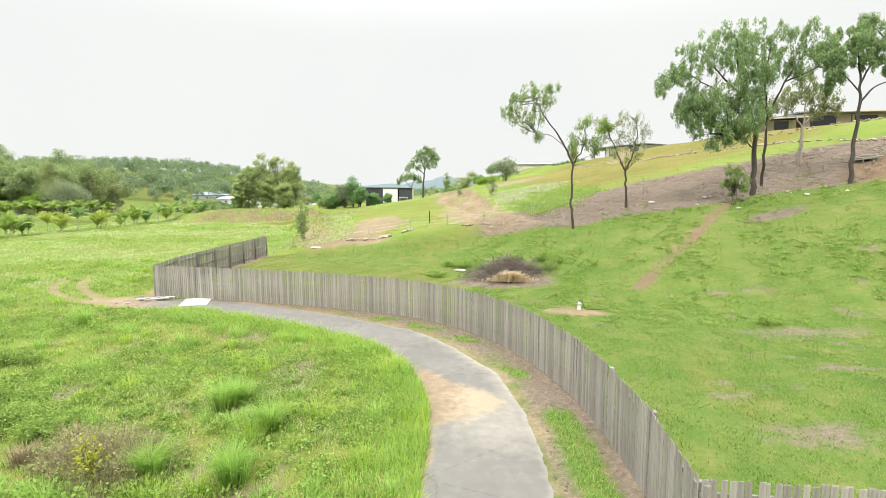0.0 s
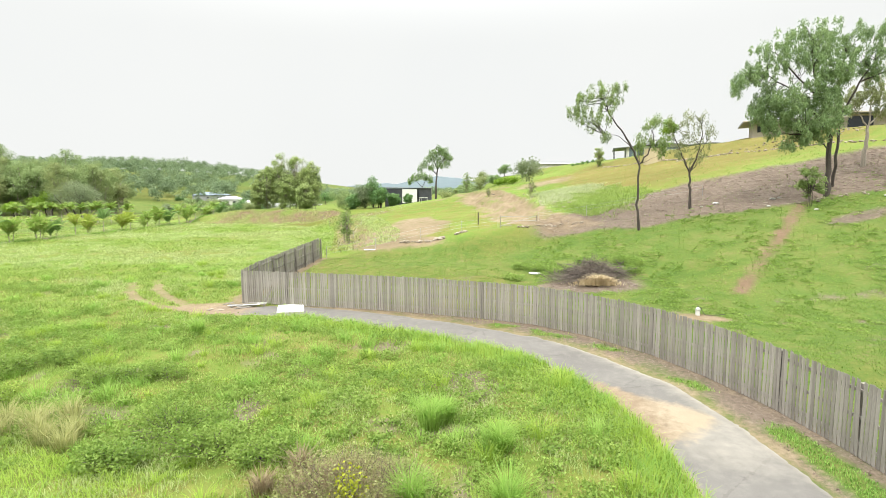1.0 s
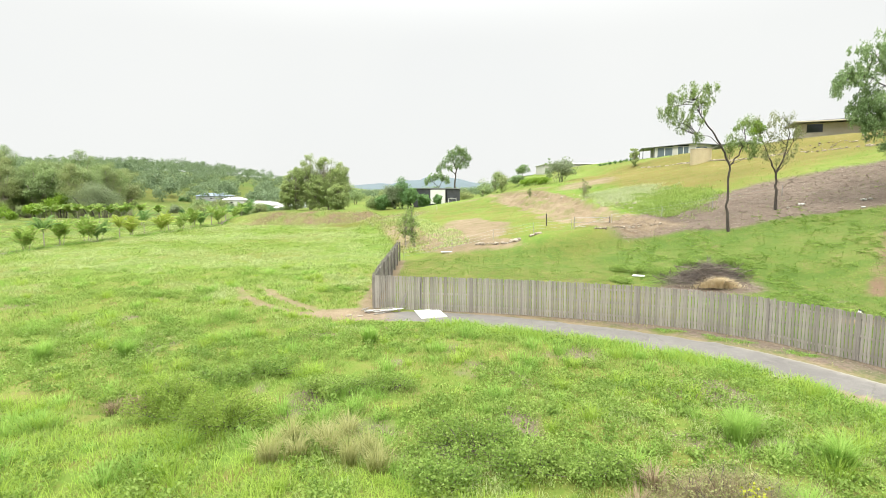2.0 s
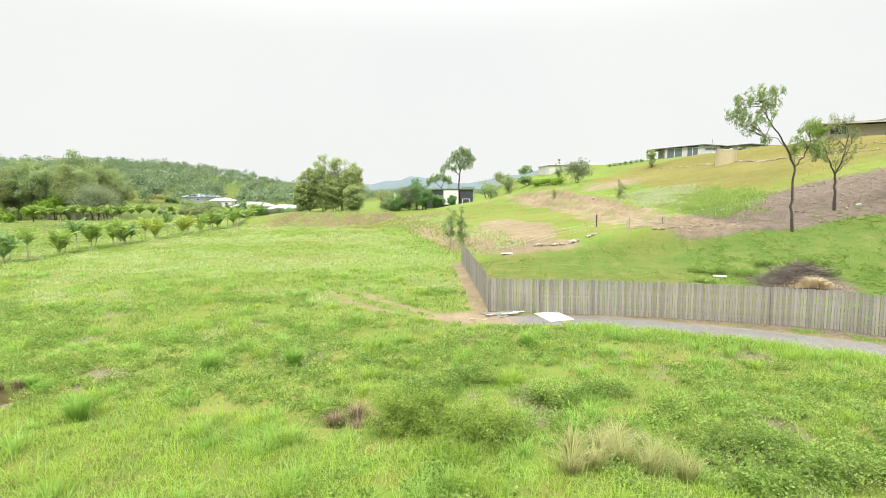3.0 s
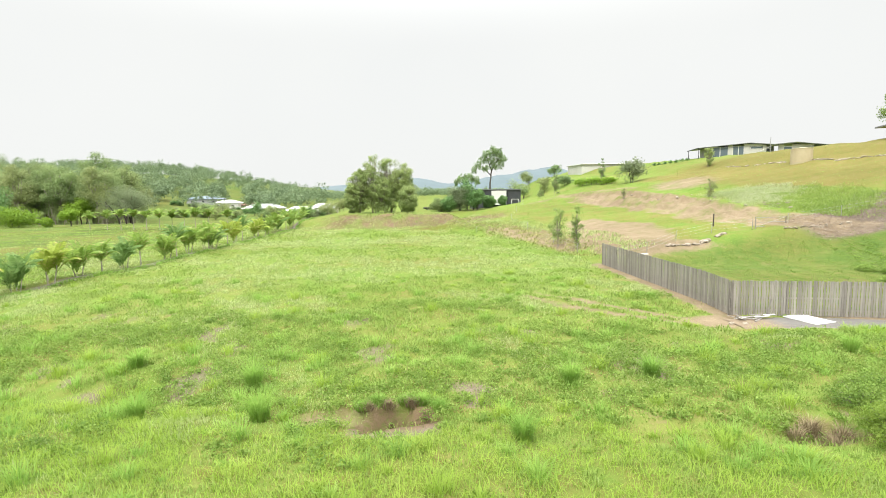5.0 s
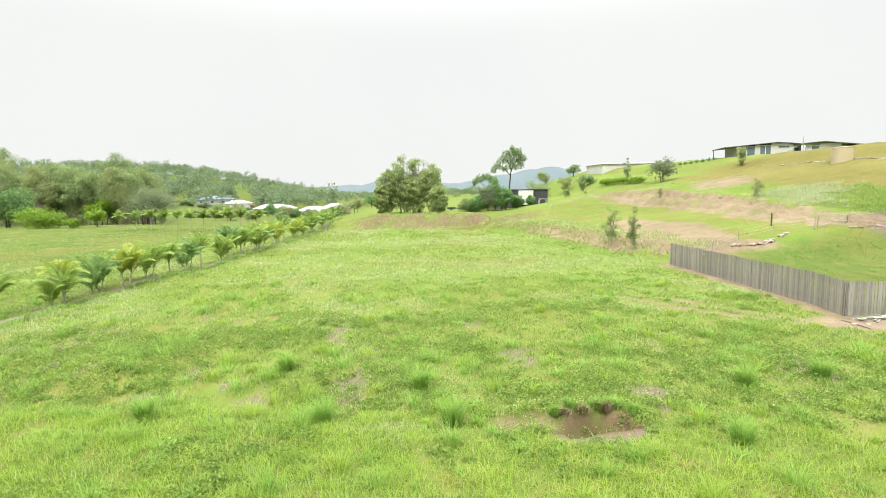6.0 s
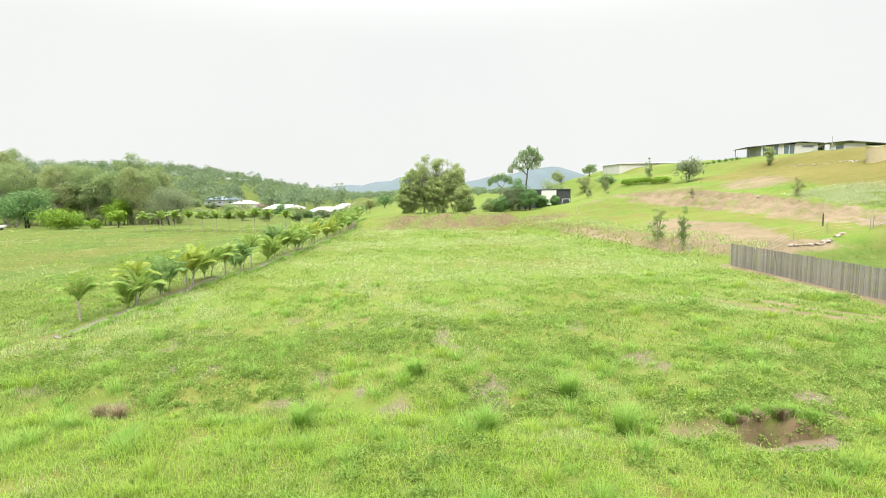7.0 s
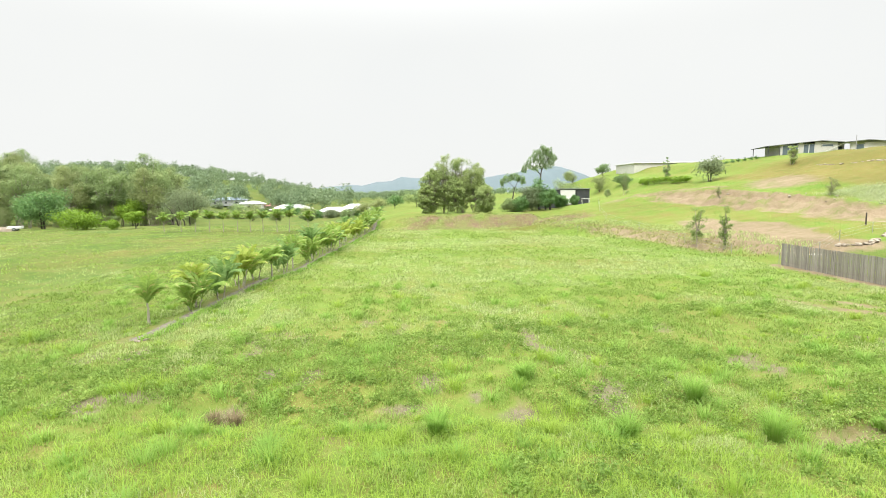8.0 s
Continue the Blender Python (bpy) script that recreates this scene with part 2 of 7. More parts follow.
def cut_foot(y):
    """x of the lower edge of the cut's raw face."""
    return np.interp(y, [46.4, 49, 52.8, 57, 65.4, 78.4, 100.8], [4.0, 2.2, 0.8, -0.3, 0.0, -0.6, -2.8])


def pad_edge(y):
    return np.interp(y, [40, 50, 58, 69, 80, 89, 120], [-15.0, -15.6, -16.2, -18.2, -20.5, -24, -26])


def terrace(y):
    """x of the rock-edged step on the upper slope."""
    return np.interp(y, [40, 44, 48, 57.5, 64.5, 69, 75, 81.5, 87.4, 100], [40, 38.5, 37.5, 35, 30, 27.1, 26, 24.4, 21.8, 18])


def west_edge(y):
    return np.interp(y, [40, 50, 58, 69, 80, 89, 91], [-15.0, -15.6, -16.2, -18.2, -20.5, -24, -80])


def e_face(x, y):
    """About 1 on the raw faces of cut and fill."""
    e = cut_line(y) - x
    cut = ss(-0.5, 0.6, e) * ss(5.2, 3.8, e) * ss(46, 52, y) * ss(100, 92, y)
    w = x - pad_edge(y)
    return np.maximum(cut, ss(-0.5, 0.6, w) * ss(4.6, 3.4, w) * ss(48, 53, y) * ss(96, 90, y))


def height(x, y):
    """The lie of the land."""
    x, y = np.asarray(x, dtype=float), np.asarray(y, dtype=float)
    yc = np.where(y < 88, y, 88 + 10 * (1 - np.exp(-np.clip(y - 88, 0, None) / 10)))
    xc = np.clip(x, -60, 70)
    hill = -10.7254 + 0.2949 * xc + 0.3353 * yc + 0.00018 * xc * xc - 0.00118 * xc * yc - 0.00171 * yc * yc
    hill = hill + np.clip(y - 100, 0, 60) * 0.035 * ss(-5, 12, x)
    hill = hill - np.clip(y - 104, 0, 80) * 0.06 * ss(14, 3, x)
    hill = hill + 0.9 * ss(0.5, 7.0, x - terrace(y)) * ss(38, 46, y)
    hill = smin(hill, 13.4, 0.6) - 18 * ss(168, 270, y)
    field = 0.12 + 0.003 * np.clip(y - 30, 0, 60) - 3.0 * ss(115, 200, y) * ss(-30, -70, x)
    field = field + 15.0 * ss(118, 250, -x) * ss(128, 250, y) + np.interp(y, [300, 520, 900, 2200], [0, 1, 1, 0]) * (2 + 15 * ss(-40, -330, x))
    # plateau behind the red bank
    rise = 2.6 - 0.012 * np.clip(y - 98, 0, 70)
    n_in = ss(0, 7.5, y - (92 - 0.22 * np.clip(x + 36, -30, 12)) + 0.8 * waves(x, y, 14, 3)) * ss(-58, -42, x) * (1 - ss(260, 420, y))
    field = field + (rise - field) * n_in * ss(20, 4, x)
    z = smax(hill, field, 0.9)
    # levelled pad with its cut above and its fill towards the field
    pad = 2.62 + 0.135 * (x + 1.4) + 0.042 * (y - 54)
    e = cut_line(y) + 0.3 * waves(x, y, 3, 5) + 0.2 * waves(x, y, 1.2, 6) - x
    step = 2.6 + 0.5 * waves(x, y, 5, 7)
    east = 0.42 * ss(0.0, 0.6, e) + 0.2 * ss(0.5, 4.2, e) + 0.38 * ss(step, step + 0.8, e)
    west = ss(0.0, 3.2, x - pad_edge(y) + 0.5 * waves(x, y, 8, 9))
    span = ss(43.5, 49.5, y) * ss(112, 100, y)
    z = z + (pad - z) * east * west * span
    low = ss(0.6, -2.5, x - west_edge(y)) * ss(40, 48, y) * ss(93, 88, y)
    z = z + (np.minimum(field, z) - z) * low
    face = ss(0, 1, e_face(x, y))
    z = z + face * (0.2 * waves(x, y, 2.6, 15) + 0.15 * waves(x, y, 1.2, 16))
    # swale with its washed-out holes
    gd, _ = dist_to(GULLY, x, y)
    z = z - 0.42 * np.exp(-(gd / 1.5) ** 2) * (0.55 + 0.45 * waves(x, y, 9, 12))
    wob = 0.22 * waves(x, y, 1.5, 57) + 0.12 * waves(x, y, 0.6, 58)
    z = z - 1.05 * ss(1.1, 0.85, np.hypot((x + 33.4) / 1.15, (y - 18.5 + 0.6 * wob) / 0.5))
    z = z - 0.35 * ss(1.2, 0.7, np.hypot((x + 35.4) / 1.1, (y - 19.0 + wob) / 0.45)) - 0.3 * ss(1.2, 0.7, np.hypot((x + 21.9) / 1.3, (y - 16.5 + wob) / 0.5))
    # unevenness, but not under the path and along the fence
    pd, _ = dist_to(PATH, x, y)
    fd = np.minimum(np.minimum(dist_to(FENCE_A, x, y)[0], dist_to(FENCE_B, x, y)[0]), np.minimum(dist_to(FENCE_C, x, y)[0], dist_to(FENCE_D, x, y)[0]))
    calm = ss(1.2, 4.0, pd) * ss(0.3, 2.5, fd)
    z = z + calm * (0.07 * waves(x, y, 3.5, 21) + 0.10 * waves(x, y, 11, 22))
    flat = np.maximum(ss(3.5, 1.3, pd), ss(2.2, 0.3, fd) * ss(40, 30, y))
    return z + (0.02 - z) * flat * ss(31, 29.5, y)


def ground_at(x, y):
    return float(height(np.array([x]), np.array([y]))[0])


def on_ground(x, y, rz=0.0, s=1.0, dz=0.0):
    return pose(x, y, ground_at(x, y) + dz, 0, 0, rz) @ Matrix.Scale(s, 4)

# ---- materials ----
M = {}
M["timber"] = rough_mat("weathered_timber", (0.15, 0.136, 0.119), (0.33, 0.307, 0.276), 1.6, 0.9, 9, 0.5, 0.006, "object", (9, 9, 0.9), 0.0, 0.24)
M["post_timber"] = rough_mat("post_timber", (0.12, 0.108, 0.094), (0.30, 0.276, 0.246), 2.0, 0.9, 8, 0.5, 0.006, "object", (6, 6, 0.8))
M["bark"] = rough_mat("dark_bark", (0.018, 0.015, 0.013), (0.095, 0.078, 0.066), 1.5, 0.95, 7, 0.8, 0.03, "", (5, 5, 1.2))
M["bark_pale"] = rough_mat("pale_bark", (0.13, 0.11, 0.09), (0.42, 0.37, 0.31), 1.2, 0.9, 7, 0.5, 0.02, "", (4, 4, 1.0))
M["palm_stem"] = rough_mat("palm_stem", (0.16, 0.15, 0.11), (0.45, 0.42, 0.33), 3, 0.85, 6, 0.4, 0.01, "", (2, 2, 8))
M["gum_leaf"] = leaf_mat("gum_leaf", (0.135, 0.205, 0.088), (0.225, 0.325, 0.135), (0.35, 0.455, 0.195), 0.5, 0.5, 0.6, None, None, 0.26)
M["gum_leaf_bright"] = leaf_mat("gum_leaf_bright", (0.13, 0.19, 0.06), (0.225, 0.315, 0.095), (0.35, 0.445, 0.145), 0.6, 0.48, 0.6, None, None, 0.28)
M["gum_leaf_olive"] = leaf_mat("gum_leaf_olive", (0.14, 0.165, 0.07), (0.235, 0.27, 0.11), (0.34, 0.365, 0.16), 0.5, 0.48)
# extra blue in the woodland green stands in for distance haze
M["wood_leaf"] = leaf_mat("wood_leaf", (0.16, 0.22, 0.095), (0.245, 0.33, 0.13), (0.35, 0.43, 0.18), 0.1, 0.46, 0.65, None, (0.36, 0.34, 0.14), 0.12)
M["clump_leaf"] = leaf_mat("clump_leaf", (0.21, 0.275, 0.10), (0.32, 0.40, 0.15), (0.45, 0.51, 0.21), 0.3, 0.5, 0.6, None, None, 0.2)
# ridge leaves: aerial haze is mixed into the colour as added blue
M["far_leaf_haze"] = leaf_mat("far_leaf_haze", (0.125, 0.185, 0.105), (0.19, 0.26, 0.14), (0.26, 0.335, 0.17), 0.11, 0.42, 0.7, None, None, 0.1)
M["dark_leaf"] = leaf_mat("dark_leaf", (0.075, 0.16, 0.055), (0.145, 0.27, 0.085), (0.23, 0.37, 0.12), 0.8, 0.42, 0.5)
M["lime_leaf"] = leaf_mat("lime_leaf", (0.11, 0.2, 0.02), (0.2, 0.33, 0.03), (0.31, 0.43, 0.06), 0.7, 0.4)
M["grey_leaf"] = leaf_mat("grey_leaf", (0.138, 0.178, 0.092), (0.218, 0.270, 0.144), (0.310, 0.362, 0.196), 0.4, 0.4)
M["palm_leaf"] = leaf_mat("palm_leaf", (0.12, 0.215, 0.04), (0.24, 0.36, 0.07), (0.40, 0.50, 0.14), 0.5, 0.48, 0.5, (0.45, 0.40, 0.17))
M["palm_dark"] = leaf_mat("palm_dark", (0.08, 0.165, 0.04), (0.17, 0.285, 0.08), (0.30, 0.42, 0.15), 0.5, 0.45, 0.5)
M["palm_lime"] = leaf_mat("palm_lime", (0.17, 0.25, 0.03), (0.30, 0.385, 0.06), (0.44, 0.50, 0.12), 0.5, 0.48, 0.5, (0.5, 0.42, 0.17))
M["grass"] = leaf_mat("field_grass", (0.16, 0.245, 0.045), (0.24, 0.34, 0.072), (0.35, 0.435, 0.12), 0.22, 0.48, 0.7, None, None, 0.16)
M["tuft"] = leaf_mat("tuft_grass", (0.165, 0.305, 0.052), (0.26, 0.42, 0.08), (0.38, 0.52, 0.135), 0.5, 0.5, 0.65, None, None, 0.2)
M["lime_grass"] = leaf_mat("lime_grass", (0.215, 0.33, 0.044), (0.29, 0.415, 0.062), (0.38, 0.485, 0.10), 0.4, 0.5, 0.7, None, None, 0.14)
M["verge_grass"] = leaf_mat("verge_grass", (0.11, 0.25, 0.035), (0.18, 0.34, 0.06), (0.28, 0.42, 0.09), 0.9, 0.4, 0.65)
M["pale_grass"] = leaf_mat("seeding_grass", (0.26, 0.34, 0.11), (0.35, 0.42, 0.16), (0.47, 0.505, 0.27), 0.2, 0.48, 0.7, None, None, 0.14)
M["white_grass"] = leaf_mat("flowering_grass", (0.30, 0.36, 0.17), (0.42, 0.46, 0.26), (0.55, 0.56, 0.38), 0.3, 0.48, 0.7, None, None, 0.2)
M["weed"] = leaf_mat("weed_leaf", (0.125, 0.22, 0.042), (0.215, 0.325, 0.062), (0.345, 0.445, 0.115), 0.6, 0.42, 0.65)
M["bush_leaf"] = leaf_mat("bush_leaf", (0.15, 0.235, 0.04), (0.25, 0.36, 0.062), (0.37, 0.46, 0.10), 0.9, 0.48, 0.7)
M["lawn"] = leaf_mat("lawn_grass", (0.11, 0.19, 0.034), (0.175, 0.27, 0.05), (0.265, 0.345, 0.09), 0.5, 0.5, 0.7, None, None, 0.25)
M["vine"] = leaf_mat("vine_leaf", (0.20, 0.27, 0.02), (0.34, 0.38, 0.03), (0.46, 0.46, 0.06), 0.8, 0.4)
M["straw"] = leaf_mat("straw", (0.20, 0.13, 0.06), (0.38, 0.28, 0.14), (0.55, 0.44, 0.24), 0.8, 0.25, 0.85)
M["brown_stalk"] = leaf_mat("brown_stalk", (0.17, 0.13, 0.08), (0.29, 0.23, 0.14), (0.42, 0.36, 0.22), 0.9, 0.35, 0.9)
M["olive_stalk"] = leaf_mat("olive_stalk", (0.17, 0.19, 0.07), (0.29, 0.31, 0.12), (0.42, 0.42, 0.2), 0.9, 0.35, 0.8)
M["pale_straw"] = leaf_mat("pale_straw", (0.46, 0.37, 0.22), (0.62, 0.52, 0.34), (0.72, 0.64, 0.47), 0.9, 0.45, 0.9)
M["litter"] = leaf_mat("leaf_litter", (0.12, 0.088, 0.068), (0.225, 0.175, 0.142), (0.40, 0.335, 0.285), 0.6, 0.3, 0.9)
M["pale_stick"] = leaf_mat("pale_stick", (0.20, 0.165, 0.135), (0.33, 0.285, 0.24), (0.50, 0.45, 0.39), 0.8, 0.2, 0.9)
M["seed_straw"] = leaf_mat("seed_straw", (0.25, 0.28, 0.09), (0.37, 0.38, 0.15), (0.52, 0.50, 0.26), 0.9, 0.48, 0.85)
M["pale_timber"] = rough_mat("pale_timber", (0.24, 0.215, 0.18), (0.50, 0.47, 0.42), 1.6, 0.9, 9, 0.4, 0.005, "object")
M["dry_grass"] = leaf_mat("dry_grass", (0.18, 0.215, 0.06), (0.29, 0.31, 0.10), (0.43, 0.41, 0.18), 0.3, 0.35, 0.85)
M["twig"] = rough_mat("dry_twig", (0.065, 0.052, 0.044), (0.23, 0.19, 0.16), 2.5, 0.9, 6, 0.0, 0, "island")
M["rock"] = rough_mat("pale_rock", (0.16, 0.126, 0.088), (0.38, 0.335, 0.265), 2.0, 0.9, 7, 0.8, 0.05, "object")
M["white_stone"] = rough_mat("white_stone", (0.42, 0.41, 0.38), (0.62, 0.61, 0.58), 2.0, 0.85, 7, 0.6, 0.04, "object")
M["soil"] = rough_mat("bed_soil", (0.085, 0.07, 0.056), (0.23, 0.195, 0.16), 2.0, 0.95, 9, 0.8, 0.04)
M["white_paint"] = rough_mat("white_board", (0.528, 0.528, 0.496), (0.688, 0.688, 0.664), 1.5, 0.6, 8, 0.15, 0.003)
M["white_plastic"] = rough_mat("white_plastic", (0.560, 0.560, 0.544), (0.680, 0.680, 0.664), 3, 0.45, 8, 0.1, 0.002)
M["black_plastic"] = rough_mat("black_plastic", (0.012, 0.012, 0.013), (0.040, 0.040, 0.040), 4, 0.5, 6, 0.1, 0.002)
M["dark_metal"] = rough_mat("dark_sheet", (0.024, 0.026, 0.032), (0.060, 0.064, 0.072), 1.0, 0.5, 12, 0.2, 0.01)
M["grey_roof"] = rough_mat("grey_roof", (0.128, 0.136, 0.144), (0.216, 0.224, 0.232), 0.6, 0.45, 14, 0.15, 0.01)
M["white_roof"] = rough_mat("white_roof", (0.496, 0.504, 0.512), (0.656, 0.656, 0.656), 0.5, 0.4, 14, 0.15, 0.01)
M["blue_roof"] = rough_mat("blue_roof", (0.144, 0.192, 0.264), (0.240, 0.296, 0.368), 0.5, 0.5, 14, 0.15, 0.01)
M["red_roof"] = rough_mat("red_roof", (0.20, 0.085, 0.065), (0.30, 0.14, 0.11), 0.5, 0.6, 14, 0.15, 0.01)
M["cream_wall"] = rough_mat("cream_wall", (0.368, 0.328, 0.256), (0.480, 0.440, 0.360), 0.5, 0.85, 14, 0.2, 0.005)
M["grey_wall"] = rough_mat("grey_wall", (0.240, 0.248, 0.256), (0.336, 0.344, 0.352), 0.5, 0.8, 14, 0.2, 0.005)
M["shed_wall"] = rough_mat("shed_wall", (0.440, 0.432, 0.400), (0.560, 0.552, 0.520), 0.5, 0.6, 14, 0.2, 0.005)
M["pale_wall"] = rough_mat("pale_render", (0.40, 0.39, 0.36), (0.52, 0.51, 0.48), 0.5, 0.85, 14, 0.2, 0.005)
M["tank"] = rough_mat("tank_plastic", (0.400, 0.336, 0.208), (0.512, 0.440, 0.288), 0.6, 0.6, 10, 0.1, 0.004)
M["wire"] = rough_mat("galvanised_wire", (0.32, 0.33, 0.33), (0.5, 0.5, 0.5), 3, 0.5, 6, 0, 0, "", None, 0.8)
M["glass"], g_nt, g_bs = nodes_of("window_glass")
g_bs.inputs["Base Color"].default_value = (0.02, 0.025, 0.03, 1)
g_bs.inputs["Roughness"].default_value = 0.06
M["blue_glass"], g_nt, g_bs = nodes_of("pale_window_glass")
g_bs.inputs["Base Color"].default_value = (0.10, 0.13, 0.15, 1)
g_bs.inputs["Roughness"].default_value = 0.12
# the blue-green base colour carries the hills' distance haze
M["mountain_haze"] = rough_mat("far_hills", (0.085, 0.118, 0.130), (0.112, 0.15, 0.162), 0.004, 0.95, 9, 0.0)


def make_ground_material():
    m, nt, bs = nodes_of("ground_cover")

    def attr(name):
        a = nt.nodes.new("ShaderNodeAttribute")
        a.attribute_name = name
        return a.outputs["Fac"]

    big, mid, fine = noise_node(nt, 0.09, 3), noise_node(nt, 0.7, 5, 0.65), noise_node(nt, 6.0, 5, 0.7)
    tiny = noise_node(nt, 26.0, 4, 0.7)
    f = arith(nt, "ADD", arith(nt, "MULTIPLY", big, 0.35), arith(nt, "ADD", arith(nt, "MULTIPLY", mid, 0.35), arith(nt, "MULTIPLY", fine, 0.3)))
    green = ramp(nt, f, [(0.32, (0.075, 0.135, 0.020)), (0.45, (0.115, 0.185, 0.030)), (0.56, (0.155, 0.215, 0.044)), (0.68, (0.20, 0.225, 0.068))])
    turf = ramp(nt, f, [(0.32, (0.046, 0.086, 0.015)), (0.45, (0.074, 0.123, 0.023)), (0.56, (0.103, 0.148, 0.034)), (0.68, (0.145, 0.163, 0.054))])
    dry = ramp(nt, f, [(0.3, (0.101, 0.097, 0.026)), (0.55, (0.170, 0.147, 0.044)), (0.75, (0.239, 0.198, 0.078))])
    soil = ramp(nt, f, [(0.3, (0.10, 0.074, 0.047)), (0.5, (0.205, 0.157, 0.10)), (0.72, (0.325, 0.265, 0.18))])
    red = ramp(nt, f, [(0.3, (0.075, 0.049, 0.031)), (0.55, (0.165, 0.114, 0.073)), (0.75, (0.255, 0.192, 0.13))])
    mulch = ramp(nt, arith(nt, "ADD", arith(nt, "MULTIPLY", tiny, 0.45), arith(nt, "MULTIPLY", fine, 0.55)), [(0.3, (0.078, 0.059, 0.045)), (0.52, (0.165, 0.13, 0.101)), (0.72, (0.285, 0.238, 0.188))])
    edge = arith(nt, "ADD", arith(nt, "MULTIPLY", mid, 0.45), arith(nt, "ADD", arith(nt, "MULTIPLY", fine, 0.35), arith(nt, "MULTIPLY", tiny, 0.2)))

    def cover(name, soft=0.16):
        # the mask's edge broken up by the noise
        v = arith(nt, "ADD", attr(name), arith(nt, "MULTIPLY", arith(nt, "SUBTRACT", edge, 0.5), 2.4))
        mr = nt.nodes.new("ShaderNodeMapRange")
        mr.inputs["From Min"].default_value, mr.inputs["From Max"].default_value = 0.5 - soft, 0.5 + soft
        nt.links.new(v, mr.inputs["Value"])
        return mr.outputs[0]

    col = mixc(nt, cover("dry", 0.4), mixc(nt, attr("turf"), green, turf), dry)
    col = mixc(nt, cover("mulch", 0.35), col, mulch)
    col = mixc(nt, cover("red", 0.35), col, red)
    col = mixc(nt, cover("bare", 0.32), col, soil)
    nt.links.new(col, bs.inputs["Base Color"])
    bs.inputs["Roughness"].default_value = 0.95
    bs.inputs["Specular IOR Level"].default_value = 0.1
    bump(nt, bs, arith(nt, "ADD", fine, arith(nt, "MULTIPLY", tiny, 0.5)), 0.7, 0.06)
    return m


def make_asphalt():
    m, nt, bs = nodes_of("asphalt_path")

    def attr(name):
        a = nt.nodes.new("ShaderNodeAttribute")
        a.attribute_name = name
        return a.outputs["Fac"]

    big, mid, fine = noise_node(nt, 0.45, 3), noise_node(nt, 2.6, 6, 0.68), noise_node(nt, 60.0, 3, 0.7)
    f = arith(nt, "ADD", arith(nt, "MULTIPLY", big, 0.3), arith(nt, "ADD", arith(nt, "MULTIPLY", mid, 0.3), arith(nt, "MULTIPLY", fine, 0.4)))
    tar = ramp(nt, f, [(0.32, (0.115, 0.108, 0.099)), (0.52, (0.15, 0.142, 0.131)), (0.72, (0.185, 0.175, 0.161))])
    stain = noise_node(nt, 0.9, 5, 0.7, None, 1.5)
    tar = mixc(nt, arith(nt, "MULTIPLY", arith(nt, "SUBTRACT", stain, 0.5, True), 2.2, True), tar, (0.20, 0.187, 0.168))
    crack = nt.nodes.new("ShaderNodeTexVoronoi")
    crack.feature = "DISTANCE_TO_EDGE"
    crack.inputs["Scale"].default_value = 0.3
    geo = nt.nodes.new("ShaderNodeNewGeometry")
    nt.links.new(geo.outputs["Position"], crack.inputs["Vector"])
    line = arith(nt, "MULTIPLY", arith(nt, "LESS_THAN", arith(nt, "ADD", crack.outputs["Distance"], arith(nt, "MULTIPLY", arith(nt, "SUBTRACT", mid, 0.5), 0.06)), 0.005), 0.22)
    tar = mixc(nt, line, tar, (0.07, 0.063, 0.055))
    dusty = ramp(nt, f, [(0.35, (0.215, 0.198, 0.168)), (0.65, (0.30, 0.28, 0.24))])
    grit = ramp(nt, arith(nt, "ADD", arith(nt, "MULTIPLY", mid, 0.6), arith(nt, "MULTIPLY", fine, 0.4)), [(0.35, (0.155, 0.114, 0.076)), (0.5, (0.205, 0.158, 0.108)), (0.65, (0.265, 0.212, 0.15))])
    cream = ramp(nt, f, [(0.35, (0.235, 0.19, 0.132)), (0.6, (0.30, 0.252, 0.182))])

    def edge(v, lo, hi, rough):
        v = arith(nt, "ADD", v, arith(nt, "MULTIPLY", arith(nt, "SUBTRACT", mid, 0.5), rough))
        mr = nt.nodes.new("ShaderNodeMapRange")
        mr.inputs["From Min"].default_value, mr.inputs["From Max"].default_value = lo, hi
        nt.links.new(v, mr.inputs["Value"])
        return mr.outputs[0]

    col = mixc(nt, edge(attr("dust"), 0.2, 1.1, 0.8), tar, dusty)
    sand = mixc(nt, edge(attr("cream"), 0.2, 0.8, 1.2), grit, cream)
    col = mixc(nt, edge(attr("sand"), 0.3, 0.85, 1.3), col, sand)
    nt.links.new(col, bs.inputs["Base Color"])
    bs.inputs["Roughness"].default_value = 0.95
    bs.inputs["Specular IOR Level"].default_value = 0.15
    bump(nt, bs, fine, 0.4, 0.01)
    return m


M["ground"] = make_ground_material()
M["asphalt"] = make_asphalt()


# ---- ground ----
def swale(x):
    """y of the swale's line."""
    return np.interp(x, [p[0] for p in GULLY[::-1]], [p[1] for p in GULLY[::-1]])


def verge_green(x, y):
    """1 on the green strip between path and fence."""
    fa = np.minimum(dist_to(FENCE_A, x, y)[0], dist_to(FENCE_B, x, y)[0])
    gap = np.clip(dist_to(PATH, x, y)[0] - 1.35, 0.01, None)
    s = fa / (fa + gap) + 0.06 * waves(x, y, 1.1, 45)
    strip = ss(0.24, 0.36, s) * ss(0.8, 0.66, s) * ss(14.0, 13.2, y)
    far = ss(0.3, 0.45, s) * ss(0.85, 0.7, s) * ss(15.3, 16.0, y) * ss(-0.1, 0.45, waves(x, y, 3.0, 46))
    return np.maximum(strip, far) * (fa < 2.6) * (gap < 2.4)


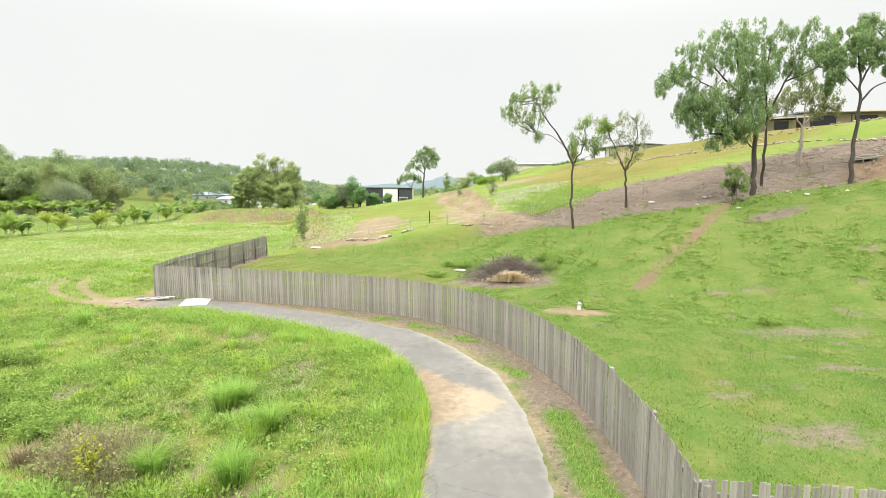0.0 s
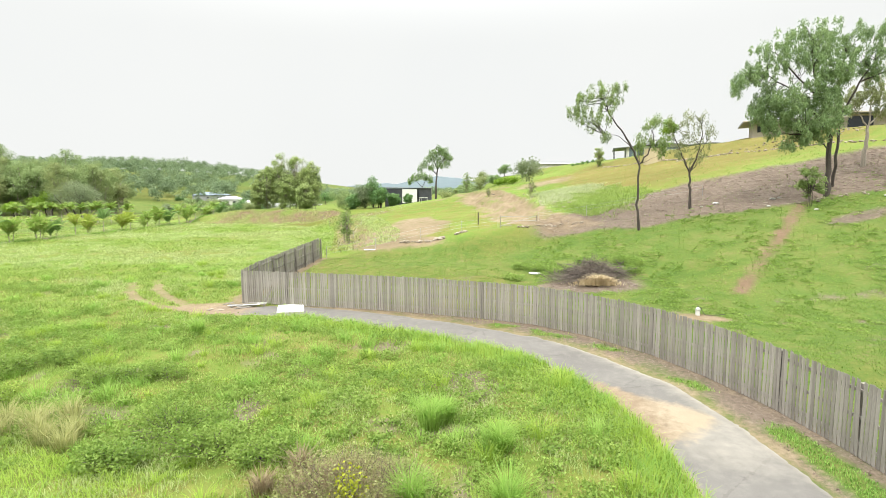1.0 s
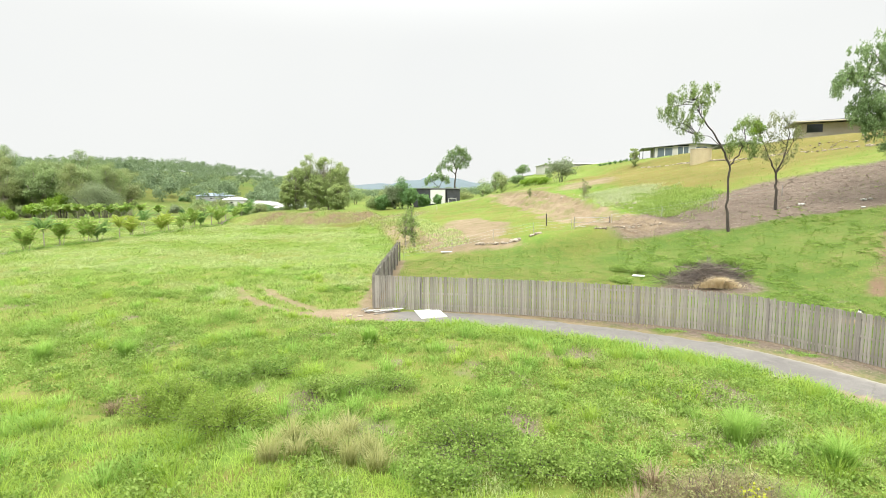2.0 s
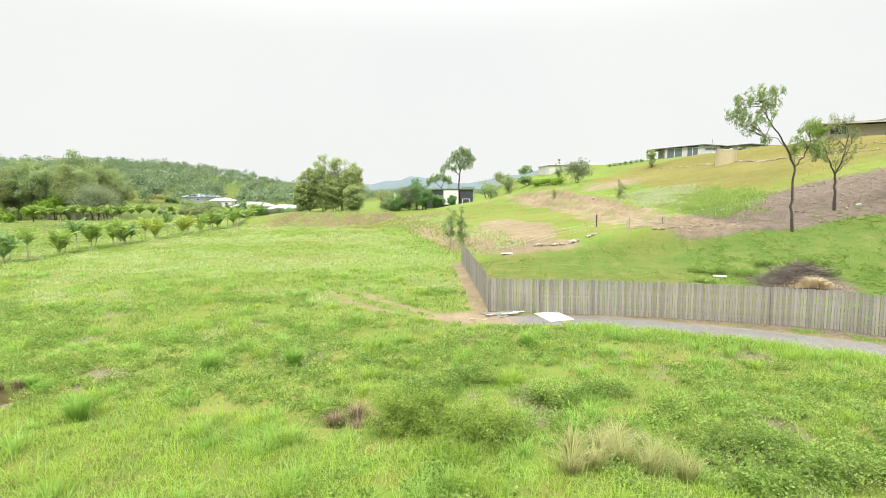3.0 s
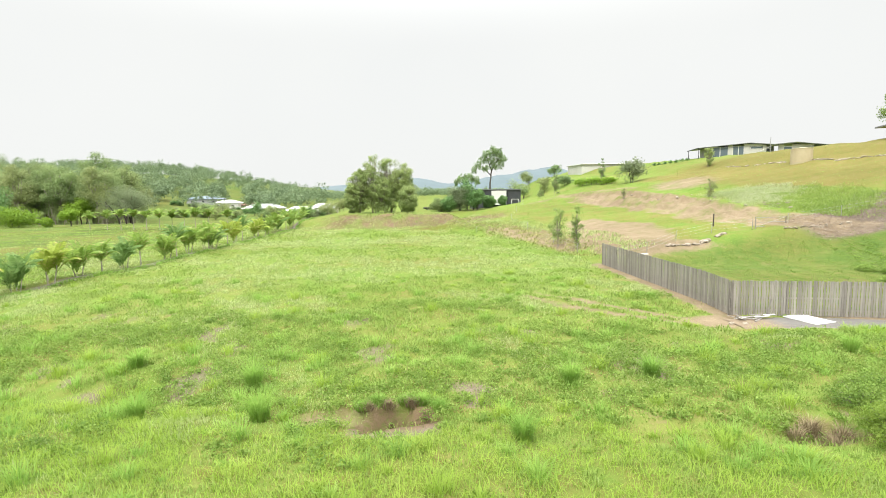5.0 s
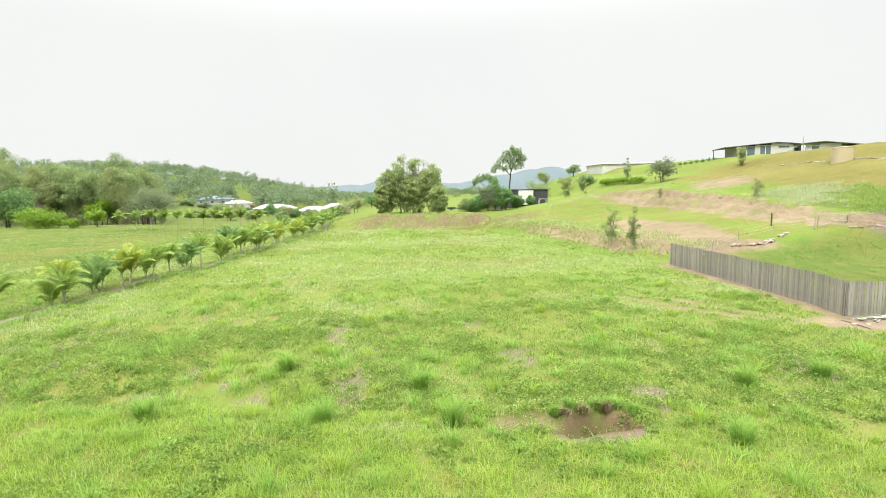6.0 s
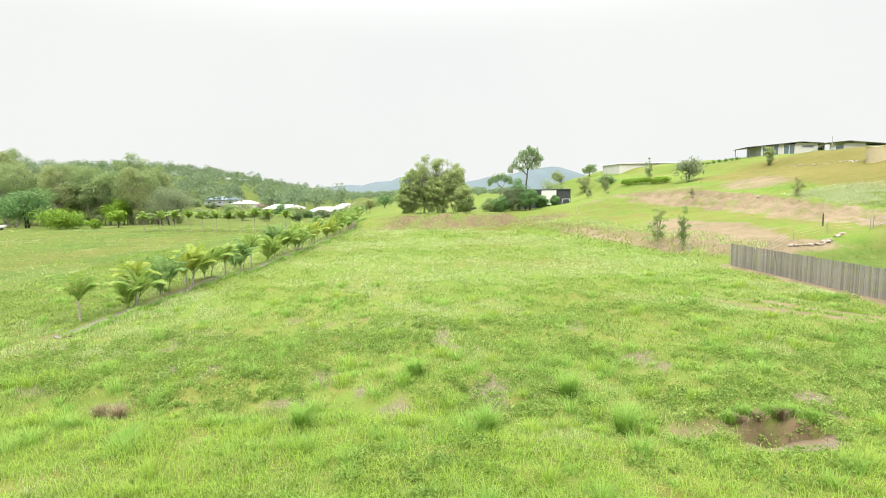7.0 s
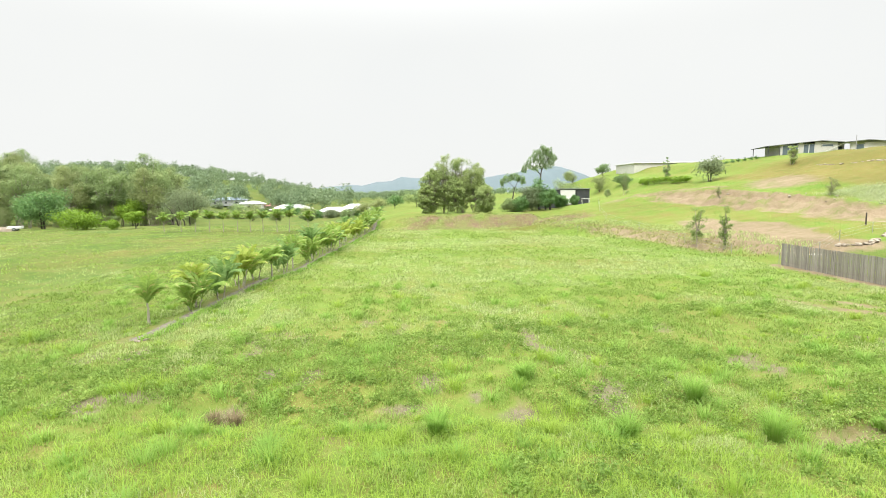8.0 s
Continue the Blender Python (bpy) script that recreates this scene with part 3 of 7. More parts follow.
def inside_yard(x, y):
    """Inside the fences, or on the hill."""
    f = FENCE_A + FENCE_B[1:]
    fx, fy = np.array([p[0] for p in f]), np.array([p[1] for p in f])
    east = x > np.interp(y, fy[np.argsort(fy)], fx[np.argsort(fy)])
    north = y > np.interp(x, fx[np.argsort(fx)], fy[np.argsort(fx)])
    return np.where(y < 17.2, east, north & (x > -16.1)) & (y > 6.5)


def on_verge(x, y):
    fa = np.minimum(dist_to(FENCE_A, x, y)[0], dist_to(FENCE_B, x, y)[0])
    return (fa < 3.1) & (dist_to(PATH, x, y)[0] < 3.2) & (x > -13.5) & ~((y < 14) & (x < 1.2))


def zones(x, y):
    """How much bare soil, red soil, litter and dry grass lies at each place, 0 to 1."""
    fa = np.minimum(dist_to(FENCE_A, x, y)[0], dist_to(FENCE_B, x, y)[0])
    fc = dist_to(FENCE_C, x, y)[0]
    pd = dist_to(PATH, x, y)[0]
    bare = 0.3 * ss(0.8, 0.1, fa) + 0.62 * ss(2.0, 1.35, pd) * ss(-12.5, -10.5, x)
    bare = np.maximum(bare, 0.95 * ss(1.0, 0.2, fc - 0.3 * (x < -16)))
    ra, la = dist_to(RUT_A, x, y)
    rb, lb = dist_to(RUT_B, x, y)
    bare = np.maximum(bare, 0.78 * ss(0.62, 0.12, ra) * (1 - 0.7 * ss(0.5, 0.85, la)))
    bare = np.maximum(bare, 0.78 * ss(0.62, 0.12, rb) * (1 - 0.7 * ss(0.45, 0.85, lb)))
    bare = np.maximum(bare, ss(2.2, 1.0, np.hypot((x + 17.6), (y - 27.8) * 1.3)))
    # faces of the cut, the pad's front and the strip above it
    e = cut_line(y) - x
    bare = np.maximum(bare, (0.78 + 0.2 * waves(x, y, 4, 55)) * ss(-0.9, 0.3, e) * ss(-0.6, 1.0, x - cut_foot(y) + 0.5 * waves(x, y, 3, 56)) * ss(44, 47, y) * ss(103, 94, y))
    pad_in = ss(1.0, 4.0, e) * ss(-1, 3, x - pad_edge(y)) * ss(47, 50, y) * ss(108, 100, y)
    fw = x - np.interp(y, [47.5, 52, 59, 74], [-12.0, -14.6, -14.4, -10.5])
    fe = np.interp(y, [47.5, 49, 51.4, 56.5, 62, 70, 75], [-5.0, -4.4, -6.6, -4.1, -4.5, -5.6, -9.5]) - x + 0.7 * waves(x, y, 4, 59)
    front = ss(-0.6, 0.9, fw) * ss(-0.8, 0.8, fe) * ss(46.2, 48.2, y) * ss(77, 71, y)
    bare = np.maximum(bare, 0.8 * front)
    bare = np.maximum(bare, 0.72 * ss(1.25, 0.6, np.hypot((x - 10.6 - 0.12 * (y - 81)) / 4.8, (y - 81) / 7.0)))
    bare = np.maximum(bare, 0.9 * ss(1.2, 0.5, np.hypot((x - 6.3) / 2.0, (y - 24.1) / 0.8)))
    bare = np.maximum(bare, 0.6 * ss(1.3, 0.5, np.hypot((x + 35.4) / 1.3, (y - 19.1) / 0.6)))
    band = ss(0.5, 2.5, y - swale(x)) * ss(13, 8, y - swale(x))
    spots = ss(0.78, 1.3, waves(x, y, 3.4, 31) + 0.45 * waves(x, y, 1.3, 32) + 0.25 * band)
    open_field = ss(45, 25, y) * ss(1.5, 3.0, pd) * ss(0, -4, x)
    mould = 0.66 * spots * open_field * (1 - ss(-12, -15, x) * ss(0.5, -1.0, y - swale(x)))
    for cx, cy, a, b in ((-5.2, 13.2, 1.2, 0.6), (-5.1, 10.5, 0.45, 0.9), (-7.0, 9.7, 0.6, 0.4), (-56.5, 24.5, 0.9, 0.5), (-47.4, 22.7, 0.8, 0.4), (-16, 17.2, 1.5, 0.7), (-15.2, 14.6, 1.3, 0.7), (-12.4, 13.5, 1.3, 0.7), (-43.6, 21.8, 0.8, 0.7), (-7.5, 20.5, 1.2, 0.7), (-31.0, 20.5, 1.0, 0.5), (9.0, 12.0, 1.4, 0.7), (8.2, 14.5, 0.6, 0.4), (13, 16.5, 1.3, 0.5), (14, 20.2, 2.5, 0.6)):
        mould = np.maximum(mould, 0.72 * ss(1.7, 0.2, np.hypot((x - cx) / a, (y - cy) / b) + 0.3 * waves(x, y, 1.0, 33)))
    bd = dist_to(BED, x, y)[0]
    bare = np.maximum(bare, 0.5 * ss(0.5, 0.15, bd))
    drive = dist_to([(-7, 104), (-1.5, 103), (3, 96), (6, 88)], x, y)[0]
    bare = np.maximum(bare, 0.6 * ss(1.4, 0.4, drive))
    # red bank, red soil at the hill's foot
    n_edge = y - (92 - 0.22 * np.clip(x + 36, -30, 12))
    red = ss(-1.0, 1.0, n_edge) * ss(8.5, 6.0, n_edge) * ss(-50, -43, x) * ss(-12, -17, x) * (0.66 + 0.25 * waves(x, y, 5, 63) + 0.25 * ss(-34, -24, x))
    wd = x - west_edge(y)
    red = np.maximum(red, 0.55 * ss(-1.2, 0.4, wd) * ss(5.0, 3.0, wd) * ss(52, 58, y) * ss(92, 88, y))
    bare = np.maximum(bare, 0.75 * ss(-1.2, 0.0, wd) * ss(3.0, 1.4, wd) * ss(52, 56, y) * ss(84, 74, y))
    red = np.maximum(red, ss(1.2, 0.6, np.hypot((x - 33.4) / 4.8, (y - 37.2) / 4.4)))
    # washed-out holes: brown soil, its dark tone also standing in for their shade
    red = np.maximum(red, 0.75 * ss(1.3, 1.05, np.hypot((x + 33.4) / 1.2, (y - 18.45) / 0.65)) + 0.5 * ss(1.3, 0.7, np.hypot((x + 21.9) / 1.4, (y - 16.5) / 0.55)))
    tr = dist_to([(10.8, 28.5), (14.3, 32), (18.3, 36), (21.0, 38.6)], x, y)[0]
    red = np.maximum(red, (0.72 + 0.25 * waves(x, y, 2.2, 66)) * ss(0.8, 0.15, tr))
    # band below the cut's upper edge: red-brown painted in for the scarp's shadow
    lip = cut_line(y) + 0.3 * waves(x, y, 3, 5) - x
    red = np.maximum(red, 0.62 * ss(-0.2, 0.3, lip) * ss(2.0, 0.9, lip) * ss(62, 70, y) * ss(104, 98, y))
    # leaf litter under the gum trees
    lower = 46.6 - 0.345 * x
    mulch = ss(-0.8, 0.8, y - lower) * ss(lower + np.interp(x, [4, 12, 22, 34], [7, 10, 14, 14]) + 1.5, lower + np.interp(x, [4, 12, 22, 34], [7, 10, 14, 14]) - 1.5, y) * ss(1.5, 5, x)
    mulch = np.maximum(mulch, mould)
    # no litter in the deep hole: mulch tone darkens it like shadow
    mulch = np.maximum(mulch, 0.7 * ss(1.1, 0.8, np.hypot((x + 33.4) / 1.4, (y - 18.0) / 0.8)))
    mulch = np.maximum(mulch, 0.8 * ss(1.2, 0.6, np.hypot((x - 22) / 2.3, (y - 34.6) / 1.0)))
    mulch = np.maximum(mulch, ss(1.3, 0.6, np.hypot((x - 3.6) / 3.4, (y - 32.2) / 1.8)))
    verge = ss(0.1, 0.35, pd - 1.2) * ss(3.3, 2.6, fa) * ~inside_yard(x, y) * ss(-13, -11, x)
    mulch = np.maximum(mulch, verge * (0.85 + 0.2 * waves(x, y, 2.4, 44)) * (1 - verge_green(x, y)))
    mulch = np.maximum(mulch, 0.85 * ss(0.55, 0.2, fa) * ss(-15, -12, x))
    lawn = inside_yard(x, y) * ss(32, 27, y)
    mulch = np.maximum(mulch, lawn * 0.55 * ss(0.8, 1.3, waves(x, y, 2.6, 37) + 0.5 * waves(x, y, 0.8, 38)))
    dry = 0.9 * ss(49, 60, y) * ss(8, 14, x) * ss(110, 95, y) + 0.42 * ss(44, 40, y) * ss(30, 34, y) * ss(-16, -13, x) * ss(0, -5, x)
    dry = np.maximum(dry, (0.3 + 0.2 * waves(x, y, 16, 51)) * (1 - 0.75 * ss(-2, 2, x) * ss(48, 40, y)) + 0.12 * ss(-16, -10, x) * ss(44, 38, y))
    dry = np.maximum(dry, (0.36 + 0.3 * waves(x, y, 1.1, 53)) * ss(46, 30, y) * ss(0, -4, x))
    dry = np.maximum(dry, (0.46 + 0.2 * waves(x, y, 6, 64)) * pad_in)
    dry = np.maximum(dry, 0.5 * ss(0.5, 1.0, waves(x, y, 8, 52)) * ss(10, 7, pd))
    return np.clip(bare, 0, 1), np.clip(red, 0, 1), np.clip(mulch, 0, 1), np.clip(dry, 0, 1)


def spaced(lo, hi, step, far, grow=1.22):
    core = list(np.arange(lo, hi + 1e-6, step))
    left, s = [], step
    while core[0] - sum(left) > -far:
        s *= grow
        left.append(s)
    right, s = [], step
    while core[-1] + sum(right) < far:
        s *= grow
        right.append(s)
    return np.array(list((core[0] - np.cumsum(left))[::-1]) + core + list(core[-1] + np.cumsum(right)))


gx, gy = spaced(-66, 36, 0.42, 3800), spaced(4, 92, 0.42, 3800, 1.06)
gy = np.unique(np.concatenate([gy, np.arange(15.3, 20.3, 0.14)]))
GX, GY = np.meshgrid(gx, gy, indexing="ij")
GZ = height(GX, GY)
ni, nj = len(gx), len(gy)
ii, jj = np.meshgrid(np.arange(ni - 1), np.arange(nj - 1), indexing="ij")
ii, jj = ii.ravel(), jj.ravel()
ground_mesh = np_mesh("ground", np.stack([GX, GY, GZ], -1).reshape(-1, 3), np.stack([ii * nj + jj, (ii + 1) * nj + jj, (ii + 1) * nj + jj + 1, ii * nj + jj + 1], 1))
smooth(ground_mesh)
for zname, zval in zip(("bare", "red", "mulch", "dry"), zones(GX.ravel(), GY.ravel())):
    ground_mesh.attributes.new(zname, "FLOAT", "POINT").data.foreach_set("value", zval.astype(np.float32))
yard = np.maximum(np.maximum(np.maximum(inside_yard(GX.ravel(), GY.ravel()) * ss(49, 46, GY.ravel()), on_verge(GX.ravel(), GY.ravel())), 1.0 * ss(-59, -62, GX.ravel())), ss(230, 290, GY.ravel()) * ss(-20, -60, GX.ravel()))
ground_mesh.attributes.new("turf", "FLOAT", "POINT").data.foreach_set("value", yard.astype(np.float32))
ground = part("ground", ground_mesh, M["ground"])
tagged(ground, "grassy field and cut hillside with bare soil patches", "ground", kind="structure")


# ---- path ----
def resample(line, step):
    p = np.array(line, dtype=float)
    for _ in range(2):
        q = [p[0]]
        for a, b in zip(p[:-1], p[1:]):
            q += [0.75 * a + 0.25 * b, 0.25 * a + 0.75 * b]
        p = np.array(q + [p[-1]])
    s = np.concatenate([[0], np.cumsum(np.linalg.norm(np.diff(p, axis=0), axis=1))])
    u = np.arange(0, s[-1], step)
    return np.stack([np.interp(u, s, p[:, 0]), np.interp(u, s, p[:, 1])], 1)


def make_path():
    step = 0.1
    c = resample(PATH, step)
    tg = np.gradient(c, axis=0)
    tg /= np.linalg.norm(tg, axis=1)[:, None]
    nm = np.stack([tg[:, 1], -tg[:, 0]], 1)
    n = len(c)
    u = np.linspace(-1, 1, 33)
    s = np.arange(n) * step
    r = np.random.default_rng(17)
    rag = np.convolve(r.normal(0, 1, n + 4), np.ones(5) / 5, "valid")
    half = np.interp(c[:, 1], [0, 15, 24, 27], [1.35, 1.35, 1.2, 1.05])
    half_r = half + 0.03 * np.sin(s * 1.3) + 0.02 * np.sin(s * 3.7 + 1) + 0.09 * rag
    half_l = half + 0.05 * np.sin(s * 2.1 + 2) + 0.04 * rag[::-1]
    off = np.where(u[None, :] > 0, u[None, :] * half_r[:, None], u[None, :] * half_l[:, None])
    X = c[:, None, 0] + nm[:, None, 0] * off
    Y = c[:, None, 1] + nm[:, None, 1] * off
    Z = height(X, Y) + 0.035 - 0.05 * np.abs(u[None, :]) ** 8
    k = len(u)
    i, j = np.meshgrid(np.arange(n - 1), np.arange(k - 1), indexing="ij")
    i, j = i.ravel(), j.ravel()
    me = smooth(np_mesh("path", np.stack([X, Y, Z], -1).reshape(-1, 3), np.stack([i * k + j, (i + 1) * k + j, (i + 1) * k + j + 1, i * k + j + 1], 1)))
    # a fan of washed sand that narrows across the path
    low = np.interp(X, [-0.6, 0.6, 1.9], [12.4, 12.9, 13.9])
    top = np.interp(X, [-0.6, 0.4, 1.2, 1.9], [16.9, 15.6, 15.0, 14.2])
    fan = np.minimum((Y - low) / 0.5, (top - Y) / 0.5)
    sand = np.clip(0.5 + 0.5 * fan, 0, 1) * ss(2.0, 1.6, X)
    sand = np.maximum(sand, 0.62 * ss(0.93, 1.0, np.abs(u))[None, :] + 0 * X)
    sand = np.maximum(sand, 0.75 * ss(-0.8, -0.97, u)[None, :] * ss(17.5, 13, Y))
    sand = np.maximum(sand, ss(-13.8, -16.5, X))
    cream = ss(-0.6, 1.3, X) * ss(17, 14.5, Y) + 0.8 * ss(0.6, 0.9, u)[None, :]
    dust = 0.75 * ss(0.45, 1.0, u)[None, :] * ss(13, 15.5, Y) * ss(23, 19, Y) + 0.5 * ss(2.2, 0.5, np.hypot(X - 1.3, (Y - 12.9) * 0.9)) + 0.6 * ss(0.8, 1.0, np.abs(u))[None, :] + 0.15
    for aname, val in (("sand", sand), ("cream", cream), ("dust", dust)):
        me.attributes.new(aname, "FLOAT", "POINT").data.foreach_set("value", np.clip(val, 0, 1).ravel().astype(np.float32))
    ob = part("path", me, M["asphalt"])
    tagged(ob, "curved grey asphalt footpath with washed sand across it", "path", kind="structure")


make_path()


# ---- far hills ----
def far_hills():
    x = np.linspace(-2600, 1900, 180)
    d = np.linspace(0, 1, 14)
    top = 14 + 70 * np.exp(-((x - 40) / 200) ** 2) + 112 * np.exp(-((x - 770) / 230) ** 2) + 50 * np.exp(-((x - 450) / 170) ** 2) + 30 * np.exp(-((x + 320) / 200) ** 2) + 3 * waves(x, 0 * x, 90, 3) + 1.5 * waves(x, 0 * x, 30, 4)
    X = x[:, None] + 0 * d[None, :]
    Y = 2300 + 900 * d[None, :] + 40 * waves(X, 0 * X, 300, 6)
    Z = -6 + (top[:, None] + 6) * np.sin(d[None, :] * np.pi) ** 0.8
    k = len(d)
    i, j = np.meshgrid(np.arange(len(x) - 1), np.arange(k - 1), indexing="ij")
    i, j = i.ravel(), j.ravel()
    # no haze in the air: the hills' material is tinted for it
    ob = part("backdrop", smooth(np_mesh("backdrop", np.stack([X, Y, Z], -1).reshape(-1, 3), np.stack([i * k + j, (i + 1) * k + j, (i + 1) * k + j + 1, i * k + j + 1], 1))), M["mountain_haze"])
    tagged(ob, "distant wooded hills with blue-green haze put into their colour", "hills", kind="structure")


far_hills()


# ---- timber paling fences ----
def make_fence(line, label, outer, seed):
    """Palings on three rails between posts. outer: +1 when the palings stand to the right of the line's run."""
    r = np.random.default_rng(seed)
    fence = thing("timber_fence", on_ground(*line[0]), label, "fence")
    inv = fence.matrix_basis.inverted()
    pal = []
    for k in range(4):
        bm = box(-0.048, 0.048, -0.008, 0.008, 0, 1.0, 0.003)
        top = [v for v in bm.verts if v.co.z > 0.9]
        for v in top:
            v.co.z += 0.008 * r.normal() + 0.01 * (v.co.x > 0) * (k % 2)
        me = bpy.data.meshes.new("paling")
        bm.to_mesh(me)
        bm.free()
        me.materials.append(M["timber"])
        pal.append(me)
    bm = box(-0.06, 0.06, -0.05, 0.05, -0.3, 1.72, 0.008)
    post_me = bpy.data.meshes.new("post")
    bm.to_mesh(post_me)
    bm.free()
    post_me.materials.append(M["post_timber"])
    for i, (px, py) in enumerate(line):
        a, b = line[max(i - 1, 0)], line[min(i + 1, len(line) - 1)]
        ang = math.atan2(b[1] - a[1], b[0] - a[0])
        nx, ny = math.sin(ang) * outer, -math.cos(ang) * outer
        part("post", post_me, None, fence, at=inv @ pose(px - nx * 0.085, py - ny * 0.085, ground_at(px, py), 0, 0, math.degrees(ang)))
    for (ax, ay), (bx, by) in zip(line[:-1], line[1:]):
        ln = math.hypot(bx - ax, by - ay)
        ang = math.atan2(by - ay, bx - ax)
        nx, ny = math.sin(ang) * outer, -math.cos(ang) * outer
        za, zb = ground_at(ax, ay), ground_at(bx, by)
        rise = math.degrees(math.atan2(zb - za, ln))
        for h in (0.32, 0.93, 1.55):
            part("rail", box(0.0, ln, -0.022, 0.022, -0.04, 0.04, 0.004), M["post_timber"], fence, at=inv @ pose(ax - nx * 0.01, ay - ny * 0.01, za + h, 0, -rise, math.degrees(ang)))
        n = max(2, round(ln / 0.12))
        for k in range(n):
            t = (k + 0.5) / n
            lift = 0.024 + 0.010 * r.random()
            x, y = ax + (bx - ax) * t + nx * lift, ay + (by - ay) * t + ny * lift
            m = pose(x, y, za + (zb - za) * t + 0.03, r.normal(0, 0.35), r.normal(0, 0.45), math.degrees(ang))
            m = m @ Matrix.Diagonal((r.uniform(0.9, 1.08), 1, 1.77 + r.normal(0, 0.014), 1))
            part("paling", pal[r.integers(0, 4)], None, fence, at=inv @ m)
    return fence



# ---- trees ----
def finish_tree(name, label, category, m, wood, leaves, bark, leaf, group="", crown="crown"):
    t = thing(name, m, label, category, group)
    part("trunk", smooth(wood.mesh("trunk")), bark, t)
    part(crown, leaves.mesh(crown), leaf, t)
    return t


def gum(label, x, y, limbs, lobes, leaf, bark, seed, count=5000, size=0.2, name="gum_tree", group="", scale=1.0, extra=None, lift=0.0):
    """A gum tree. limbs: (points, first radius, last radius), from the tree's base; lobes: (x, y, z, radius) of the crown's leafy masses."""
    r = np.random.default_rng(seed)
    wood, leaves = Soup(), Soup()
    nodes = []
    limbs = [([(a, b, c + (lift if c > 0.01 else 0)) for a, b, c in pts], r0, r1) for pts, r0, r1 in limbs]
    lobes = [(a, b, c + lift, q) for a, b, c, q in lobes]
    for pts, r0, r1 in limbs:
        p = bend(pts, 4, 0.04, r)
        if pts[0][2] <= 0.01:
            p[0, 2] = -0.3
            add_tube(wood, p, [r0 * 1.35, r0, (r0 + r1) / 2, r1], 8)
        else:
            add_tube(wood, p, [r0, r1], 6)
        nodes += list(p[len(p) // 2:])
    nodes = np.array(nodes)
    cl = []
    for lx, ly, lz, lr in lobes:
        k = int(15 * lr * lr + 8)
        d = r.normal(0, 1, (k, 3))
        d /= np.linalg.norm(d, axis=1)[:, None]
        c = np.array([lx, ly, lz]) + d * lr * 1.25 * (r.random((k, 1)) ** 0.45) * np.array([1, 1, 0.9])
        for n_q, q in enumerate(c):
            a = nodes[np.argmin(np.linalg.norm(nodes - q + np.array([0, 0, 0.6]), axis=1))]
            if n_q % 5 == 0:
                add_tube(wood, bend([a, (a + q) / 2 + r.normal(0, 0.15, 3), q], 3, 0.04, r), [0.03, 0.009], 4)
            cl.append((*q, scale * r.uniform(0.14, 0.34)))
    cl = np.array(cl)
    leaf_cloud(leaves, cl[:, :3], np.stack([cl[:, 3] * 0.9, cl[:, 3] * 0.9, cl[:, 3] * 1.75], 1), int(count * 1.9), size * 0.95, size * 0.95 * 0.17, r, 1.8)
    t = finish_tree(name, label, "tree", on_ground(x, y), wood, leaves, bark, leaf, group)
    if extra:
        more = Soup()
        c, spread, n_more, mat = extra
        leaf_cloud(more, np.array(c), (spread, spread, spread * 0.8), n_more, size, size * 0.22, r, 0.8)
        part("young_growth", more.mesh("young_growth"), mat, t, "lime-green young leaves")
    return t


def round_tree(label, x, y, h, rad, leaf, bark, seed, count=2500, size=0.4, base=0.35, name="tree", category="tree", group="", lobes=14, stems=1, squash=0.8, clump=(0.3, 0.5), thick=0.03):
    """A broadleaf tree or shrub with an uneven crown of leafy clumps."""
    r = np.random.default_rng(seed)
    wood, leaves = Soup(), Soup()
    cz = h * (base + (1 - base) / 2)
    rz = h * (1 - base) / 2
    d = r.normal(0, 1, (lobes, 3))
    d /= np.linalg.norm(d, axis=1)[:, None]
    c = d * (0.35 + 0.6 * r.random((lobes, 1))) * np.array([rad * 0.85, rad * 0.85, rz * squash]) + np.array([0, 0, cz])
    rr = rad * r.uniform(*clump, lobes)
    for s in range(stems):
        o = r.normal(0, 0.12 * rad if stems > 1 else 0.0, 2)
        top = np.array([o[0] * 2.2, o[1] * 2.2, cz])
        add_tube(wood, bend([(o[0], o[1], -0.3), (o[0] * 1.4, o[1] * 1.4, cz * 0.45), tuple(top)], 4, 0.03 * h / 4, r), [thick * h / (1 + 0.35 * (stems - 1)), 0.4 * thick * h], 7)
    for q in c:
        a = np.array([0, 0, cz * r.uniform(0.45, 0.9)])
        add_tube(wood, bend([tuple(a), tuple((a + q) / 2 + np.array([0, 0, -0.04 * h])), tuple(q)], 3, 0.02 * h / 4, r), [0.010 * h, 0.003 * h], 5)
    leaf_cloud(leaves, c, np.stack([rr, rr, rr * 0.8], 1), count, size, size * 0.27, r, 0.5)
    return finish_tree(name, label, category, on_ground(x, y), wood, leaves, bark, leaf, group)


